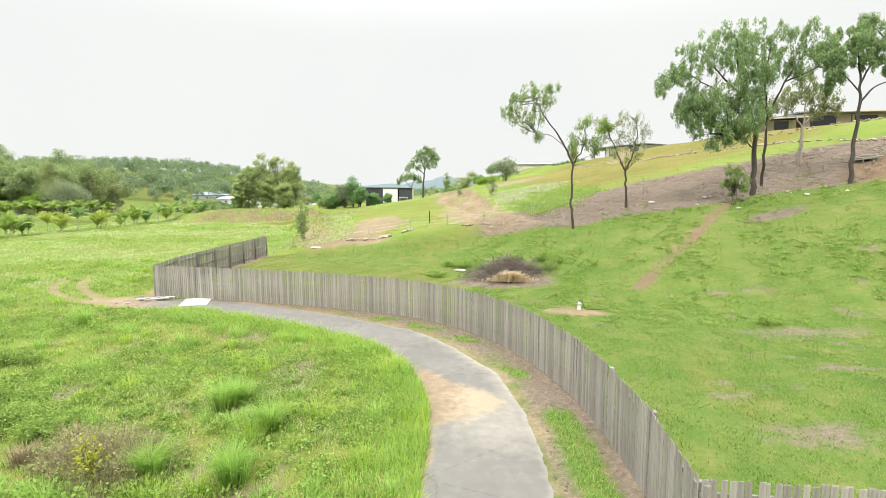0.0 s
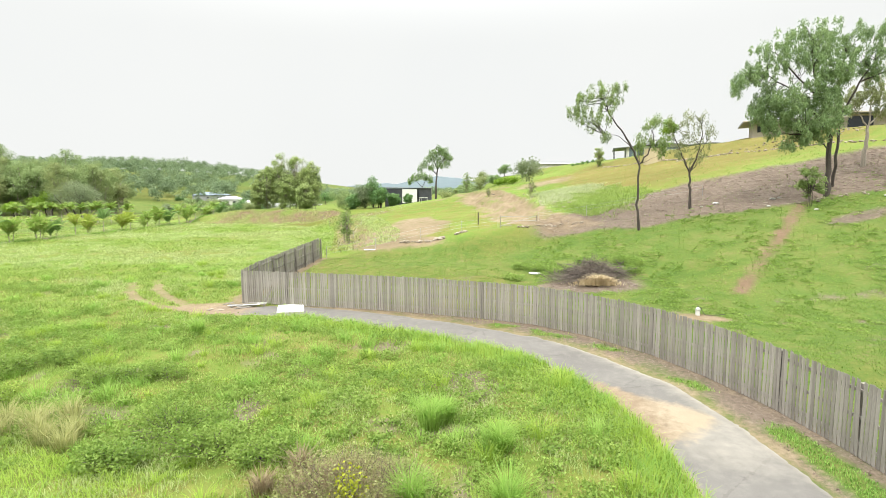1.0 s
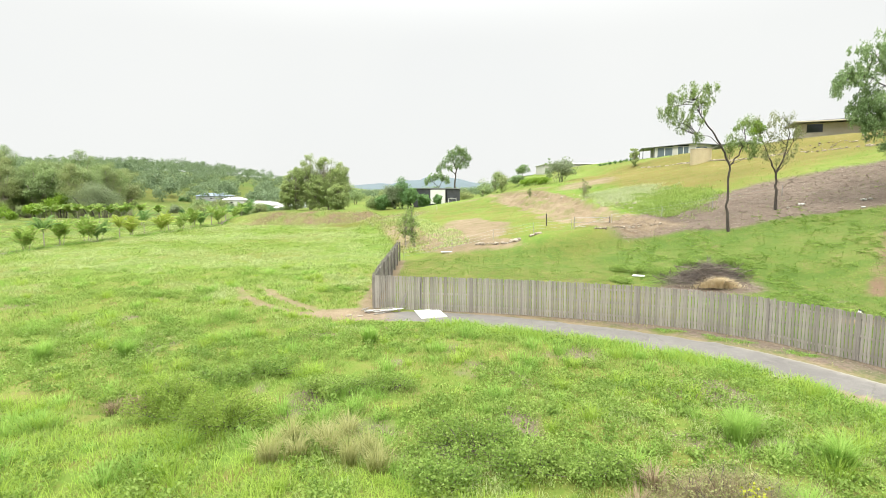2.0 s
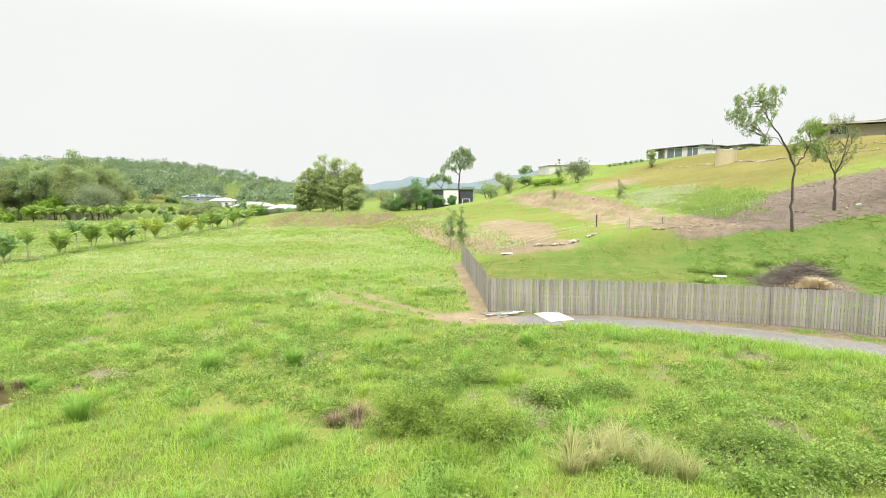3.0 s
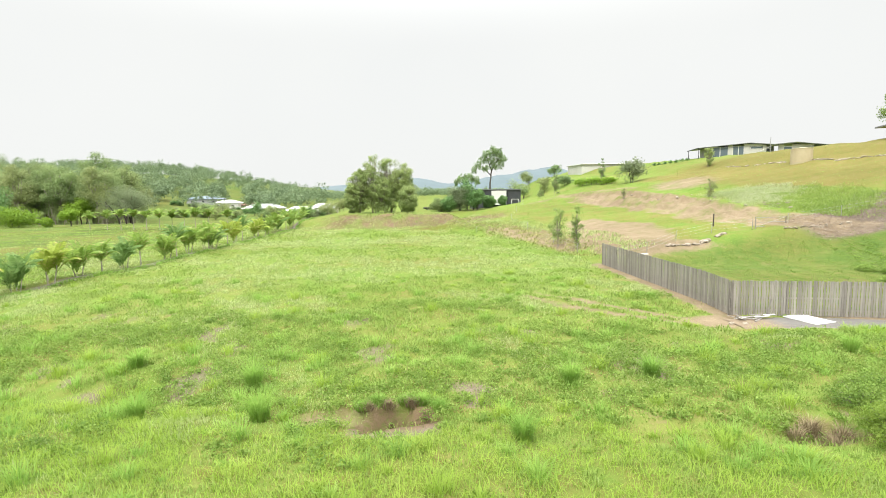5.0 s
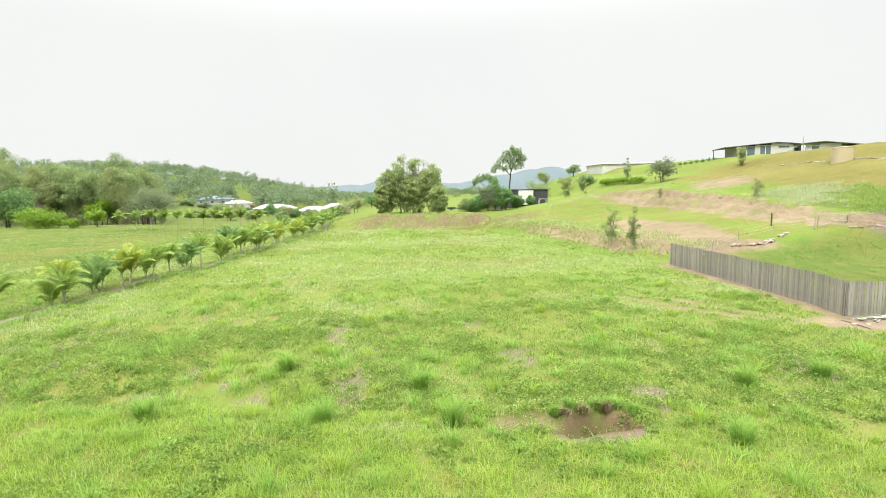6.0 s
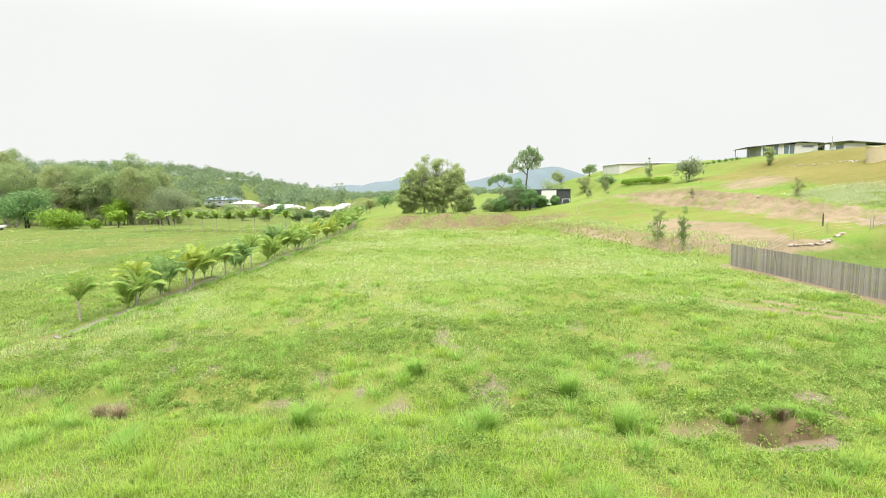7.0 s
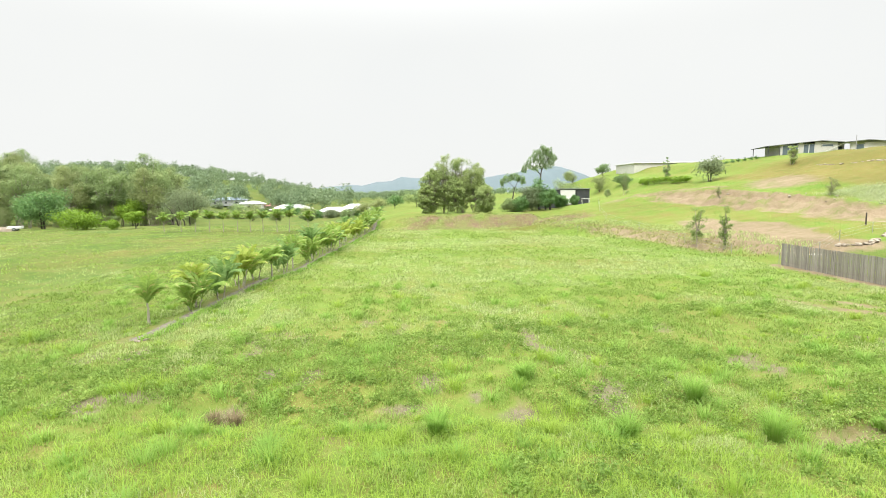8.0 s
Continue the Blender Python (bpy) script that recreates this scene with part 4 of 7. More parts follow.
def palm(label, x, y, h, fronds, length, seed, stems=1, group="", dense=40, leaf="palm_leaf", wide=0.046):
    """Feather palms: arched fronds with two rows of leaflets on one or more ringed stems."""
    r = np.random.default_rng(seed)
    t = thing("palm", on_ground(x, y), label, "palm", group)
    for s in range(stems):
        ang, out = 2.4 * s + r.uniform(-0.4, 0.4), (r.uniform(0.15, 0.4) if stems > 1 else 0.0)
        ox, oy = out * math.cos(ang), out * math.sin(ang)
        hs = h * (r.uniform(0.9, 1.1) if s == 0 else r.uniform(0.15, 0.8))
        stem = Soup()
        top = np.array([ox * 1.8, oy * 1.8, hs])
        add_tube(stem, bend([(ox, oy, -0.2), (ox * 1.4, oy * 1.4, hs * 0.5), tuple(top)], 6, 0.008, r), [0.085, 0.06, 0.045] if stems == 1 else [0.05, 0.04, 0.035], 8)
        part("stem", smooth(stem.mesh("stem")), M["palm_stem"], t)
        for k in range(fronds):
            a = 2.4 * k + ang + r.uniform(-0.5, 0.5)
            rank = (k + 0.5) / fronds
            e0 = 1.5 - (0.75 if stems == 1 else 0.6) * rank + r.uniform(-0.1, 0.1)
            n = 13
            u = np.linspace(0, 1, n)
            L = length * r.uniform(0.75, 1.12)
            el = e0 - (0.6 + 0.75 * rank) * (1.25 if stems == 1 else 1.1) * u ** 2.1
            rad = np.concatenate([[0], np.cumsum(np.cos(el[:-1]))]) * L / (n - 1)
            z = np.concatenate([[0], np.cumsum(np.sin(el[:-1]))]) * L / (n - 1)
            p = top + np.stack([rad * math.cos(a), rad * math.sin(a), z], 1)
            frond = Soup()
            add_tube(frond, p, [0.022, 0.006], 4)
            tg = np.gradient(p, axis=0)
            tg /= np.linalg.norm(tg, axis=1)[:, None]
            side = np.array([-math.sin(a), math.cos(a), 0.0])
            for sgn in (-1, 1):
                uu = np.linspace(0.2, 1.0, dense // 2)
                b = np.stack([np.interp(uu, u, p[:, c]) for c in range(3)], 1)
                tt = np.stack([np.interp(uu, u, tg[:, c]) for c in range(3)], 1)
                up = np.cross(tt, side)
                up *= np.sign(up[:, 2:3] + 1e-6)
                ll = length * 0.26 * np.sin(np.clip((uu - 0.2) * 2.9 + 0.5, 0, 2.85))[:, None] * r.uniform(0.8, 1.15, (len(uu), 1)) + 0.05
                mid = b + (side * sgn * 0.62 + tt * 0.6 + up * 0.35) * ll * 0.5
                tip = b + (side * sgn * 0.8 + tt * 0.85 - np.array([0, 0, 0.25])) * ll
                w = tt * wide
                v = np.stack([b - w, mid - w * 1.2, tip, mid + w * 1.2], 1).reshape(-1, 3)
                frond.add(v, np.arange(len(v)).reshape(-1, 4))
            part("frond", frond.mesh("frond"), M[leaf], t)
    return t


def hero_trees():
    gum("leaning slender dark-trunked gum tree with sparse crown on the slope", 10.6, 42.4,
        [([(0, 0, 0), (-0.25, 0, 2.0), (-0.15, 0.1, 4.0), (-0.2, 0, 5.2)], 0.09, 0.07),
         ([(-0.2, 0, 5.2), (-0.8, 0.1, 6.5), (-1.7, 0.2, 7.9), (-2.6, 0.1, 9.0), (-3.3, 0, 10.2)], 0.09, 0.03),
         ([(-0.2, 0, 5.2), (0.45, -0.2, 6.2), (0.8, -0.3, 7.2), (0.6, -0.2, 8.0)], 0.06, 0.02),
         ([(-0.8, 0.1, 6.5), (-2.0, -0.3, 7.4), (-3.2, -0.5, 7.5)], 0.035, 0.012)],
        [(-3.4, 0, 10.8, 0.8), (-2.4, 0.3, 10.2, 0.7), (-4.3, 0.1, 9.7, 0.9), (-3.2, -0.4, 9.2, 0.8), (-5.0, 0, 8.9, 0.55), (-3.9, 0.3, 8.5, 0.6), (0.7, -0.2, 8.2, 0.65), (0.2, 0.1, 7.2, 0.6), (1.1, -0.2, 6.9, 0.5), (-0.1, 0, 6.4, 0.5), (1.6, 0, 6.2, 0.35), (-3.1, -0.5, 7.4, 0.3), (-5.4, 0.1, 9.5, 0.6), (-1.9, 0.2, 11.0, 0.5), (-4.6, 0.3, 10.6, 0.5), (1.9, -0.1, 7.0, 0.4)],
        M["gum_leaf_bright"], M["bark"], 11, 4200, 0.18)
    gum("small forked gum tree with yellow-green leaves and thin twigs", 15.4, 44.0,
        [([(0, 0, 0), (-0.1, 0, 1.6), (-0.2, 0, 3.0)], 0.10, 0.075),
         ([(-0.2, 0, 3.0), (-0.8, 0.1, 4.3), (-1.4, 0.2, 5.6), (-1.9, 0.1, 6.7)], 0.07, 0.02),
         ([(-0.2, 0, 3.0), (0.4, -0.1, 4.4), (0.7, 0, 5.9), (0.5, 0, 7.2)], 0.07, 0.02),
         ([(0.4, -0.1, 4.4), (1.1, 0.2, 5.4), (1.6, 0.1, 6.1)], 0.04, 0.012)],
        [(-2.2, 0.1, 7.0, 0.7), (-1.6, 0.3, 6.2, 0.6), (-0.6, 0, 7.3, 0.65), (0.5, 0.1, 7.1, 0.65), (1.4, 0, 6.3, 0.5), (0.1, 0.2, 6.1, 0.6), (-0.6, 0.1, 5.1, 0.7), (0.7, -0.2, 4.9, 0.65), (-1.2, 0, 4.6, 0.5), (0.1, 0, 4.3, 0.5)],
        M["gum_leaf_olive"], M["bark"], 12, 1700, 0.17, extra=([(-2.1, 0, 7.0), (-1.7, 0.1, 6.6), (-2.4, 0, 6.4)], 0.5, 900, M["lime_leaf"]))
    gum("large spreading dark-trunked gum tree with a broad full crown", 22.9, 39.0,
        [([(0, 0, 0), (0.05, 0, 2.4), (-0.05, 0, 4.8), (-0.8, 0.1, 7.0), (-1.5, 0.1, 9.2), (-1.8, 0, 11.0)], 0.15, 0.04),
         ([(1.7, 1.6, 0), (1.5, 1.3, 3.0), (1.3, 0.8, 6.0), (2.0, 0.2, 8.2), (3.3, 0, 10.2)], 0.09, 0.04),
         ([(-0.05, 0, 4.8), (-1.8, -0.3, 6.2), (-3.4, -0.4, 7.6), (-5.2, -0.3, 8.6)], 0.10, 0.03),
         ([(-0.8, 0.1, 7.0), (-2.4, 0.5, 8.6), (-3.8, 0.8, 10.2)], 0.09, 0.03),
         ([(1.3, 0.8, 6.0), (0.6, 0.3, 8.4), (0.9, 0.2, 11.0)], 0.09, 0.03),
         ([(2.0, 0.2, 8.2), (3.6, -0.4, 8.9), (4.8, -0.6, 9.8)], 0.07, 0.02),
         ([(0.0, 0, 3.4), (-1.2, -0.5, 4.0), (-2.3, -0.8, 4.4)], 0.05, 0.015)],
        [(-1.6, 0, 11.3, 1.4), (0.6, 0.2, 11.2, 1.3), (-3.3, 0.3, 10.5, 1.4), (-5.0, 0, 9.7, 1.2), (-6.4, 0, 8.5, 0.9), (-7.0, -0.2, 7.9, 0.6), (3.2, 0, 10.7, 1.4), (4.6, -0.2, 9.9, 1.2), (1.9, 0.4, 9.8, 1.1), (-2.4, -0.8, 9.4, 1.5), (-0.2, -0.6, 9.6, 1.2), (-4.4, -0.3, 7.0, 1.3), (-2.8, -0.5, 6.6, 1.4), (-1.3, -0.6, 5.6, 1.2), (-5.0, -0.2, 5.6, 0.6), (-2.2, -0.8, 4.4, 0.7), (-0.6, -0.4, 6.9, 0.9), (3.6, 0.2, 11.8, 0.7), (-0.9, 0.6, 10.6, 1.1), (-3.6, -0.6, 5.7, 1.2), (-4.7, -0.3, 6.3, 0.9), (-2.2, -0.9, 5.3, 1.1), (-0.6, -0.8, 6.0, 0.9), (-1.4, -0.7, 7.4, 1.1), (-3.8, -0.7, 6.6, 1.2), (-4.4, -0.4, 5.2, 0.9), (-3.0, -0.9, 4.7, 0.9), (-1.4, -0.9, 4.7, 0.8), (-5.4, -0.1, 6.4, 0.8), (0.8, 0.4, 8.6, 1.0), (-0.8, -0.5, 8.4, 1.2), (-5.6, 0.1, 8.8, 0.9), (-3.4, -0.6, 3.7, 0.5), (2.8, 0.1, 9.0, 0.9)],
        M["gum_leaf"], M["bark"], 13, 25000, 0.2)
    gum("tall gum tree with a bare straight trunk and rounded crown", 28.6, 37.0,
        [([(0, 0, 0), (0.1, 0, 2.6), (0.25, 0, 5.6), (0.1, 0, 7.4), (-0.4, 0, 9.4)], 0.115, 0.04),
         ([(0.25, 0, 5.6), (1.2, 0.1, 6.6), (2.6, 0.2, 7.2)], 0.08, 0.02), ([(0.15, 0, 6.8), (1.0, 0.2, 8.4), (1.6, 0.1, 9.9)], 0.07, 0.02),
         ([(0.2, 0, 6.2), (-0.9, 0.1, 7.4), (-1.7, 0.2, 8.2)], 0.06, 0.02)],
        [(-0.6, 0, 9.8, 1.0), (0.7, 0.1, 10.0, 1.1), (1.8, 0, 9.2, 1.0), (-1.7, 0, 8.8, 0.9), (0.3, 0.2, 8.8, 0.9), (2.8, 0.1, 7.8, 0.8), (-1.6, 0, 7.6, 0.6), (2.3, 0, 9.8, 0.8), (-2.1, 0.1, 6.6, 0.4), (0.2, 0, 10.8, 0.6)],
        M["gum_leaf"], M["bark"], 14, 11000, 0.21)
    gum("small gum tree with pale forked trunk and thin olive crown", 29.6, 44.0,
        [([(0, 0, 0), (0.05, 0, 1.6), (0.1, 0, 3.0)], 0.15, 0.10), ([(0.1, 0, 3.0), (-0.7, 0, 4.2), (-1.5, 0, 5.0)], 0.07, 0.02), ([(0.1, 0, 3.0), (0.3, 0.1, 4.6), (0.2, 0, 6.2)], 0.07, 0.02), ([(0.15, 0, 3.3), (1.0, 0, 4.2), (1.6, 0, 5.2)], 0.06, 0.02)],
        [(-1.8, 0, 5.0, 0.9), (-0.7, 0.1, 5.6, 0.9), (0.5, 0, 5.8, 0.9), (1.7, 0, 5.4, 0.9), (2.6, 0, 4.9, 0.7), (-3.0, 0, 4.6, 0.7), (0.2, 0, 7.0, 0.6), (1.2, 0, 4.5, 0.5)],
        M["gum_leaf_olive"], M["bark_pale"], 15, 4200, 0.2)
    # tree on the far rise and its neighbour
    gum("tall gum tree with an open clumped crown on the rise", -5.9, 155,
        [([(0, 0, 0), (0.1, 0, 4.0), (0.6, 0, 8.0)], 0.26, 0.16), ([(0.6, 0, 8.0), (2.0, 0, 10.5), (3.6, 0, 12.5)], 0.16, 0.05), ([(0.4, 0, 6.5), (-1.8, 0, 8.8), (-3.6, 0, 9.6)], 0.14, 0.04), ([(0.6, 0, 8.0), (-0.4, 0, 10.6), (-1.2, 0, 12.4)], 0.14, 0.04)],
        [(3.4, 0, 12.2, 1.3), (1.6, 0, 12.6, 1.4), (-0.6, 0, 12.4, 1.4), (-2.4, 0, 11.2, 1.2), (1.8, 0, 10.4, 1.2), (3.2, 0, 9.6, 0.9), (-3.2, 0, 9.2, 1.1), (-4.4, 0, 8.2, 0.7), (-1.2, 0, 8.6, 1.0), (0.2, 0, 10.8, 1.0), (2.6, 0, 13.6, 1.1), (0.6, 0, 13.9, 1.0), (4.2, 0, 11.2, 0.9), (1.0, 0, 9.0, 1.0)],
        M["gum_leaf"], M["bark"], 16, 7000, 0.3, scale=1.5, lift=2.2)
    gum("small leaning gum tree on the far rise", -11.2, 168,
        [([(0, 0, 0), (0.6, 0, 3.0), (1.0, 0, 5.0)], 0.2, 0.1), ([(1.0, 0, 5.0), (-0.6, 0, 6.6), (-2.0, 0, 7.4)], 0.1, 0.03), ([(1.0, 0, 5.0), (2.0, 0, 7.0), (2.6, 0, 8.0)], 0.1, 0.03)],
        [(-2.2, 0, 7.6, 1.1), (-0.6, 0, 8.4, 1.1), (1.2, 0, 8.8, 1.2), (2.8, 0, 8.0, 1.0), (3.6, 0, 7.0, 0.7), (-3.0, 0, 6.6, 0.7)],
        M["gum_leaf"], M["bark"], 17, 1800, 0.42, scale=1.6, lift=0.6)


def clump_by_bank():
    for k, (x, y, h, rd, mat) in enumerate([(-40.2, 109, 9.4, 2.5, "clump_leaf"), (-37.6, 110, 11.2, 3.0, "clump_leaf"), (-34.2, 110.5, 11.3, 2.9, "clump_leaf"), (-31.2, 109.5, 9.3, 2.5, "clump_leaf"), (-35.6, 107.5, 7.0, 2.2, "clump_leaf"), (-31.0, 102, 5.0, 1.9, "clump_leaf"), (-41.6, 107, 5.6, 1.5, "clump_leaf")]):
        round_tree("bushy gum tree in a clump beside the red bank", x, y, h, rd * 1.18, M[mat], M["bark_pale"], 40 + k, 17000, 0.22, 0.02 if k < 5 else 0.0, "gum_tree", "tree", "clump beside the bank", 120, 3, 1.1, (0.16, 0.3), 0.014)


def woodland():
    r = np.random.default_rng(5)
    proto = [round_tree("woodland gum tree with a ragged crown", -170 - 9 * k, 190 + 7 * k, 13 + k, 4.2 + 0.4 * k, M["wood_leaf"], M["bark_pale"], 60 + k, 7500, 0.4, 0.16, "gum_tree", "tree", "woodland beyond the field", 26, 4, 1.1, (0.26, 0.48), 0.014) for k in range(5)]
    spots = []
    for k in range(84):
        x = r.uniform(-205, -98)
        spots.append((x, 150 + 0.33 * (-96 - x) + r.uniform(-6, 55)))
    spots += [(-122, 152), (-131, 150), (-140, 147), (-150, 144), (-113, 158), (-106, 172), (-127, 166), (-160, 150), (-172, 158), (-100, 185), (-118, 176), (-136, 160)]
    spots = [(x, y) for x, y in spots if x < -45 - 0.38 * y]
    for k, (x, y) in enumerate(spots):
        copy_thing(proto[k % 5], on_ground(x, y, r.uniform(0, 360), r.uniform(0.8, 1.2), -0.2))
    for k in range(34):
        x = -100 - 3.3 * k + r.uniform(-1.5, 1.5)
        sc = r.uniform(0.24, 0.42)
        copy_thing(proto[k % 5], on_ground(x, 146 - 0.16 * (-100 - x) + r.uniform(-4, 10), r.uniform(0, 360), sc, -0.35 * sc * 5))
    # feature trees at the wood's edge
    round_tree("broad grey-green dome-shaped tree at the field edge", -95.5, 134, 8.8, 6.2, M["grey_leaf"], M["bark"], 80, 16000, 0.22, 0.22, "tree", "tree", "", 34, 3, 0.9)
    round_tree("bright green rounded tree at the wood edge", -116, 150, 7.5, 4.6, M["lime_leaf"], M["bark"], 81, 3600, 0.45, 0.15, "tree", "tree", "", 26, 2)
    round_tree("small bright green tree on the lawn edge", -101, 120, 4.2, 2.3, M["lime_leaf"], M["bark"], 82, 2000, 0.32, 0.25)
    round_tree("low lime-green shrub at the field edge", -104.5, 118, 2.4, 1.8, M["lime_leaf"], M["bark"], 83, 1500, 0.3, 0.05, "shrub", "shrub")
    round_tree("wide yellow-green shrub mass beside the drive", -112.5, 120, 4.8, 4.6, M["lime_leaf"], M["bark"], 84, 4500, 0.36, 0.03, "shrub", "shrub", "", 34, 4)
    round_tree("dense dark green tree beside the drive", -125, 130, 9.5, 5.8, M["dark_leaf"], M["bark"], 85, 6000, 0.45, 0.08, "tree", "tree", "", 36, 2)
    round_tree("spreading gum tree with orange-tinged crown", -118, 182, 13, 6.5, M["gum_leaf_olive"], M["bark"], 86, 3600, 0.6, 0.3, "gum_tree", "tree", "", 26, 2)
    for k, (x, y, h, rd, mt) in enumerate([(-60, 215, 6, 5, "wood_leaf"), (-54, 208, 6, 4.5, "wood_leaf"), (-47, 200, 5.5, 4, "dark_leaf"), (-66, 205, 3.5, 3, "wood_leaf"), (-82, 215, 5, 4, "wood_leaf"), (-92, 235, 6, 5, "dark_leaf"), (-112, 250, 6, 5, "wood_leaf"), (-122, 262, 5, 4, "dark_leaf"), (-100, 205, 5, 4, "wood_leaf"), (-88, 190, 4, 3, "wood_leaf"), (-76, 180, 3.5, 3, "wood_leaf"), (-110, 225, 7, 5, "wood_leaf"), (-40, 190, 6, 5, "wood_leaf"), (-30, 205, 6, 5, "wood_leaf")]):
        round_tree("garden tree between the houses", x, y, h, rd, M[mt], M["bark"], 100 + k, 1500, 0.5, 0.12, "tree", "tree", "trees between the houses", 18, 2)


def house_shrubs():
    """Garden shrubs and low trees that hide the far houses' walls."""
    r = np.random.default_rng(71)
    proto = [round_tree("rounded garden shrub before the far houses", -84 + 6 * k, 216 + 2 * k, 2.6 + 0.5 * k, 2.0 + 0.35 * k, M[mt], M["bark"], 700 + k, 1300, 0.4, 0.0, "shrub", "shrub", "garden shrubs across the field", 20, 2, 0.9, (0.3, 0.5)) for k, mt in enumerate(("wood_leaf", "dark_leaf", "grey_leaf"))]
    for x0, x1, y, n in ((-82, -62, 219, 9), (-74, -56, 231, 6), (-112, -86, 262, 12), (-160, -116, 314, 16), (-128, -98, 232, 9)):
        for k in range(n):
            x = x0 + (x1 - x0) * (k + r.uniform(0.1, 0.9)) / n
            copy_thing(proto[r.integers(0, 3)], on_ground(x, y + r.uniform(-5, 2), r.uniform(0, 360), r.uniform(0.6, 1.15), -0.1))


def far_woods():
    """Wooded ridges too far off to tell trees apart."""
    r = np.random.default_rng(9)
    leaves = Soup()
    n = 1500
    x = r.uniform(-620, -60, n)
    y = r.uniform(260, 640, n)
    keep = (x < -0.25 * y + 10)
    x, y = x[keep], y[keep]
    z = height(x, y)
    h = r.uniform(8, 15, len(x))
    for a, b, c, hh in zip(x, y, z, h):
        k = 6
        wide = r.uniform(0.7, 1.25)
        d = r.normal(0, 1, (k, 3)) * np.array([1.6 * wide, 1.6 * wide, hh * 0.14]) + np.array([a, b, c + hh * 0.6])
        leaf_cloud(leaves, d, (2.4 * wide, 2.4 * wide, 2.1), 190, 0.9, 0.4, r, 0.3)
    x = r.uniform(-140, 60, 260)
    y = r.uniform(420, 700, 260)
    z = height(x, y)
    for a, b, c in zip(x, y, z):
        d = r.normal(0, 1, (4, 3)) * np.array([3, 3, 1.2]) + np.array([a, b, c + 5])
        leaf_cloud(leaves, d, (2.6, 2.6, 2.0), 130, 1.2, 0.45, r, 0.3)
    ob = part("far_woods", leaves.mesh("far_woods"), M["far_leaf_haze"])
    tagged(ob, "green wooded ridges beyond the houses, haze tinted into their leaves", "woods", kind="stuff")


# ---- buildings ----
def window(parent, x0, x1, z0, z1, y, frame_mat, glass=None):
    w = part("window", box(x0, x1, y - 0.06, y + 0.1, z0, z1, 0.01), frame_mat, parent)
    part("pane", box(x0 + 0.08, x1 - 0.08, y - 0.075, y - 0.055, z0 + 0.08, z1 - 0.08), glass or M["glass"], w)


def flat_house(name, label, m, width, depth, wall_h, wall, roof, openings, over=0.7, fall=0.05, posts=()):
    """A low house with a shallow metal roof; openings are (x0, x1, z0, z1) in its front."""
    h = thing(name, m, label, "house")
    xs = sorted({0, width, *[o[0] for o in openings], *[o[1] for o in openings]})
    for a, b in zip(xs[:-1], xs[1:]):
        hit = [o for o in openings if o[0] <= a + 1e-6 and o[1] >= b - 1e-6]
        if hit:
            if hit[0][2] > 0:
                part("wall", box(a, b, 0, 0.2, -1.5, hit[0][2]), wall, h)
            part("wall", box(a, b, 0, 0.2, hit[0][3], wall_h), wall, h)
        else:
            part("wall", box(a, b, 0, 0.2, -1.5, wall_h), wall, h)
    part("wall", box(0, 0.2, 0.2, depth, -1.5, wall_h), wall, h)
    part("wall", box(width - 0.2, width, 0.2, depth, -1.5, wall_h), wall, h)
    part("wall", box(0.2, width - 0.2, depth - 0.2, depth, -1.5, wall_h), wall, h)
    for x0, x1, z0, z1 in openings:
        window(h, x0, x1, max(z0, 0.02), z1, 0.09, M["dark_metal"])
    bm = box(-over, width + over, -over, depth + over, wall_h, wall_h + 0.22, 0.02)
    for v in bm.verts:
        v.co.z += fall * (v.co.x + over)
    rf = part("roof", bm, roof, h)
    part("gutter", box(-over, width + over, -over - 0.12, -over, wall_h + 0.05, wall_h + 0.2, 0.02), wall, rf)
    for px in posts:
        part("verandah_post", box(px - 0.06, px + 0.06, -over + 0.1, -over + 0.22, -1.5, wall_h + fall * (px + over)), M["dark_metal"], h)
    return h


def hip_house(label, x, y, rz, width, depth, wall_h, roof_h, roof, wall, group=""):
    h = thing("house", on_ground(x, y, rz), label, "house", group)
    part("wall", box(0, width, 0, depth, -0.5, wall_h), wall, h)
    bm = bmesh.new()
    o = 0.6
    c = [bm.verts.new(p) for p in ((-o, -o, wall_h), (width + o, -o, wall_h), (width + o, depth + o, wall_h), (-o, depth + o, wall_h), (depth / 2, depth / 2, wall_h + roof_h), (width - depth / 2, depth / 2, wall_h + roof_h))]
    for f in ((0, 1, 5, 4), (1, 2, 5), (2, 3, 4, 5), (3, 0, 4), (3, 2, 1, 0)):
        bm.faces.new([c[i] for i in f])
    part("roof", bm, roof, h)
    for k in range(3):
        a = width * (0.12 + 0.3 * k)
        window(h, a, a + 1.6, 0.9, 2.0, -0.02, M["white_paint"])
    return h


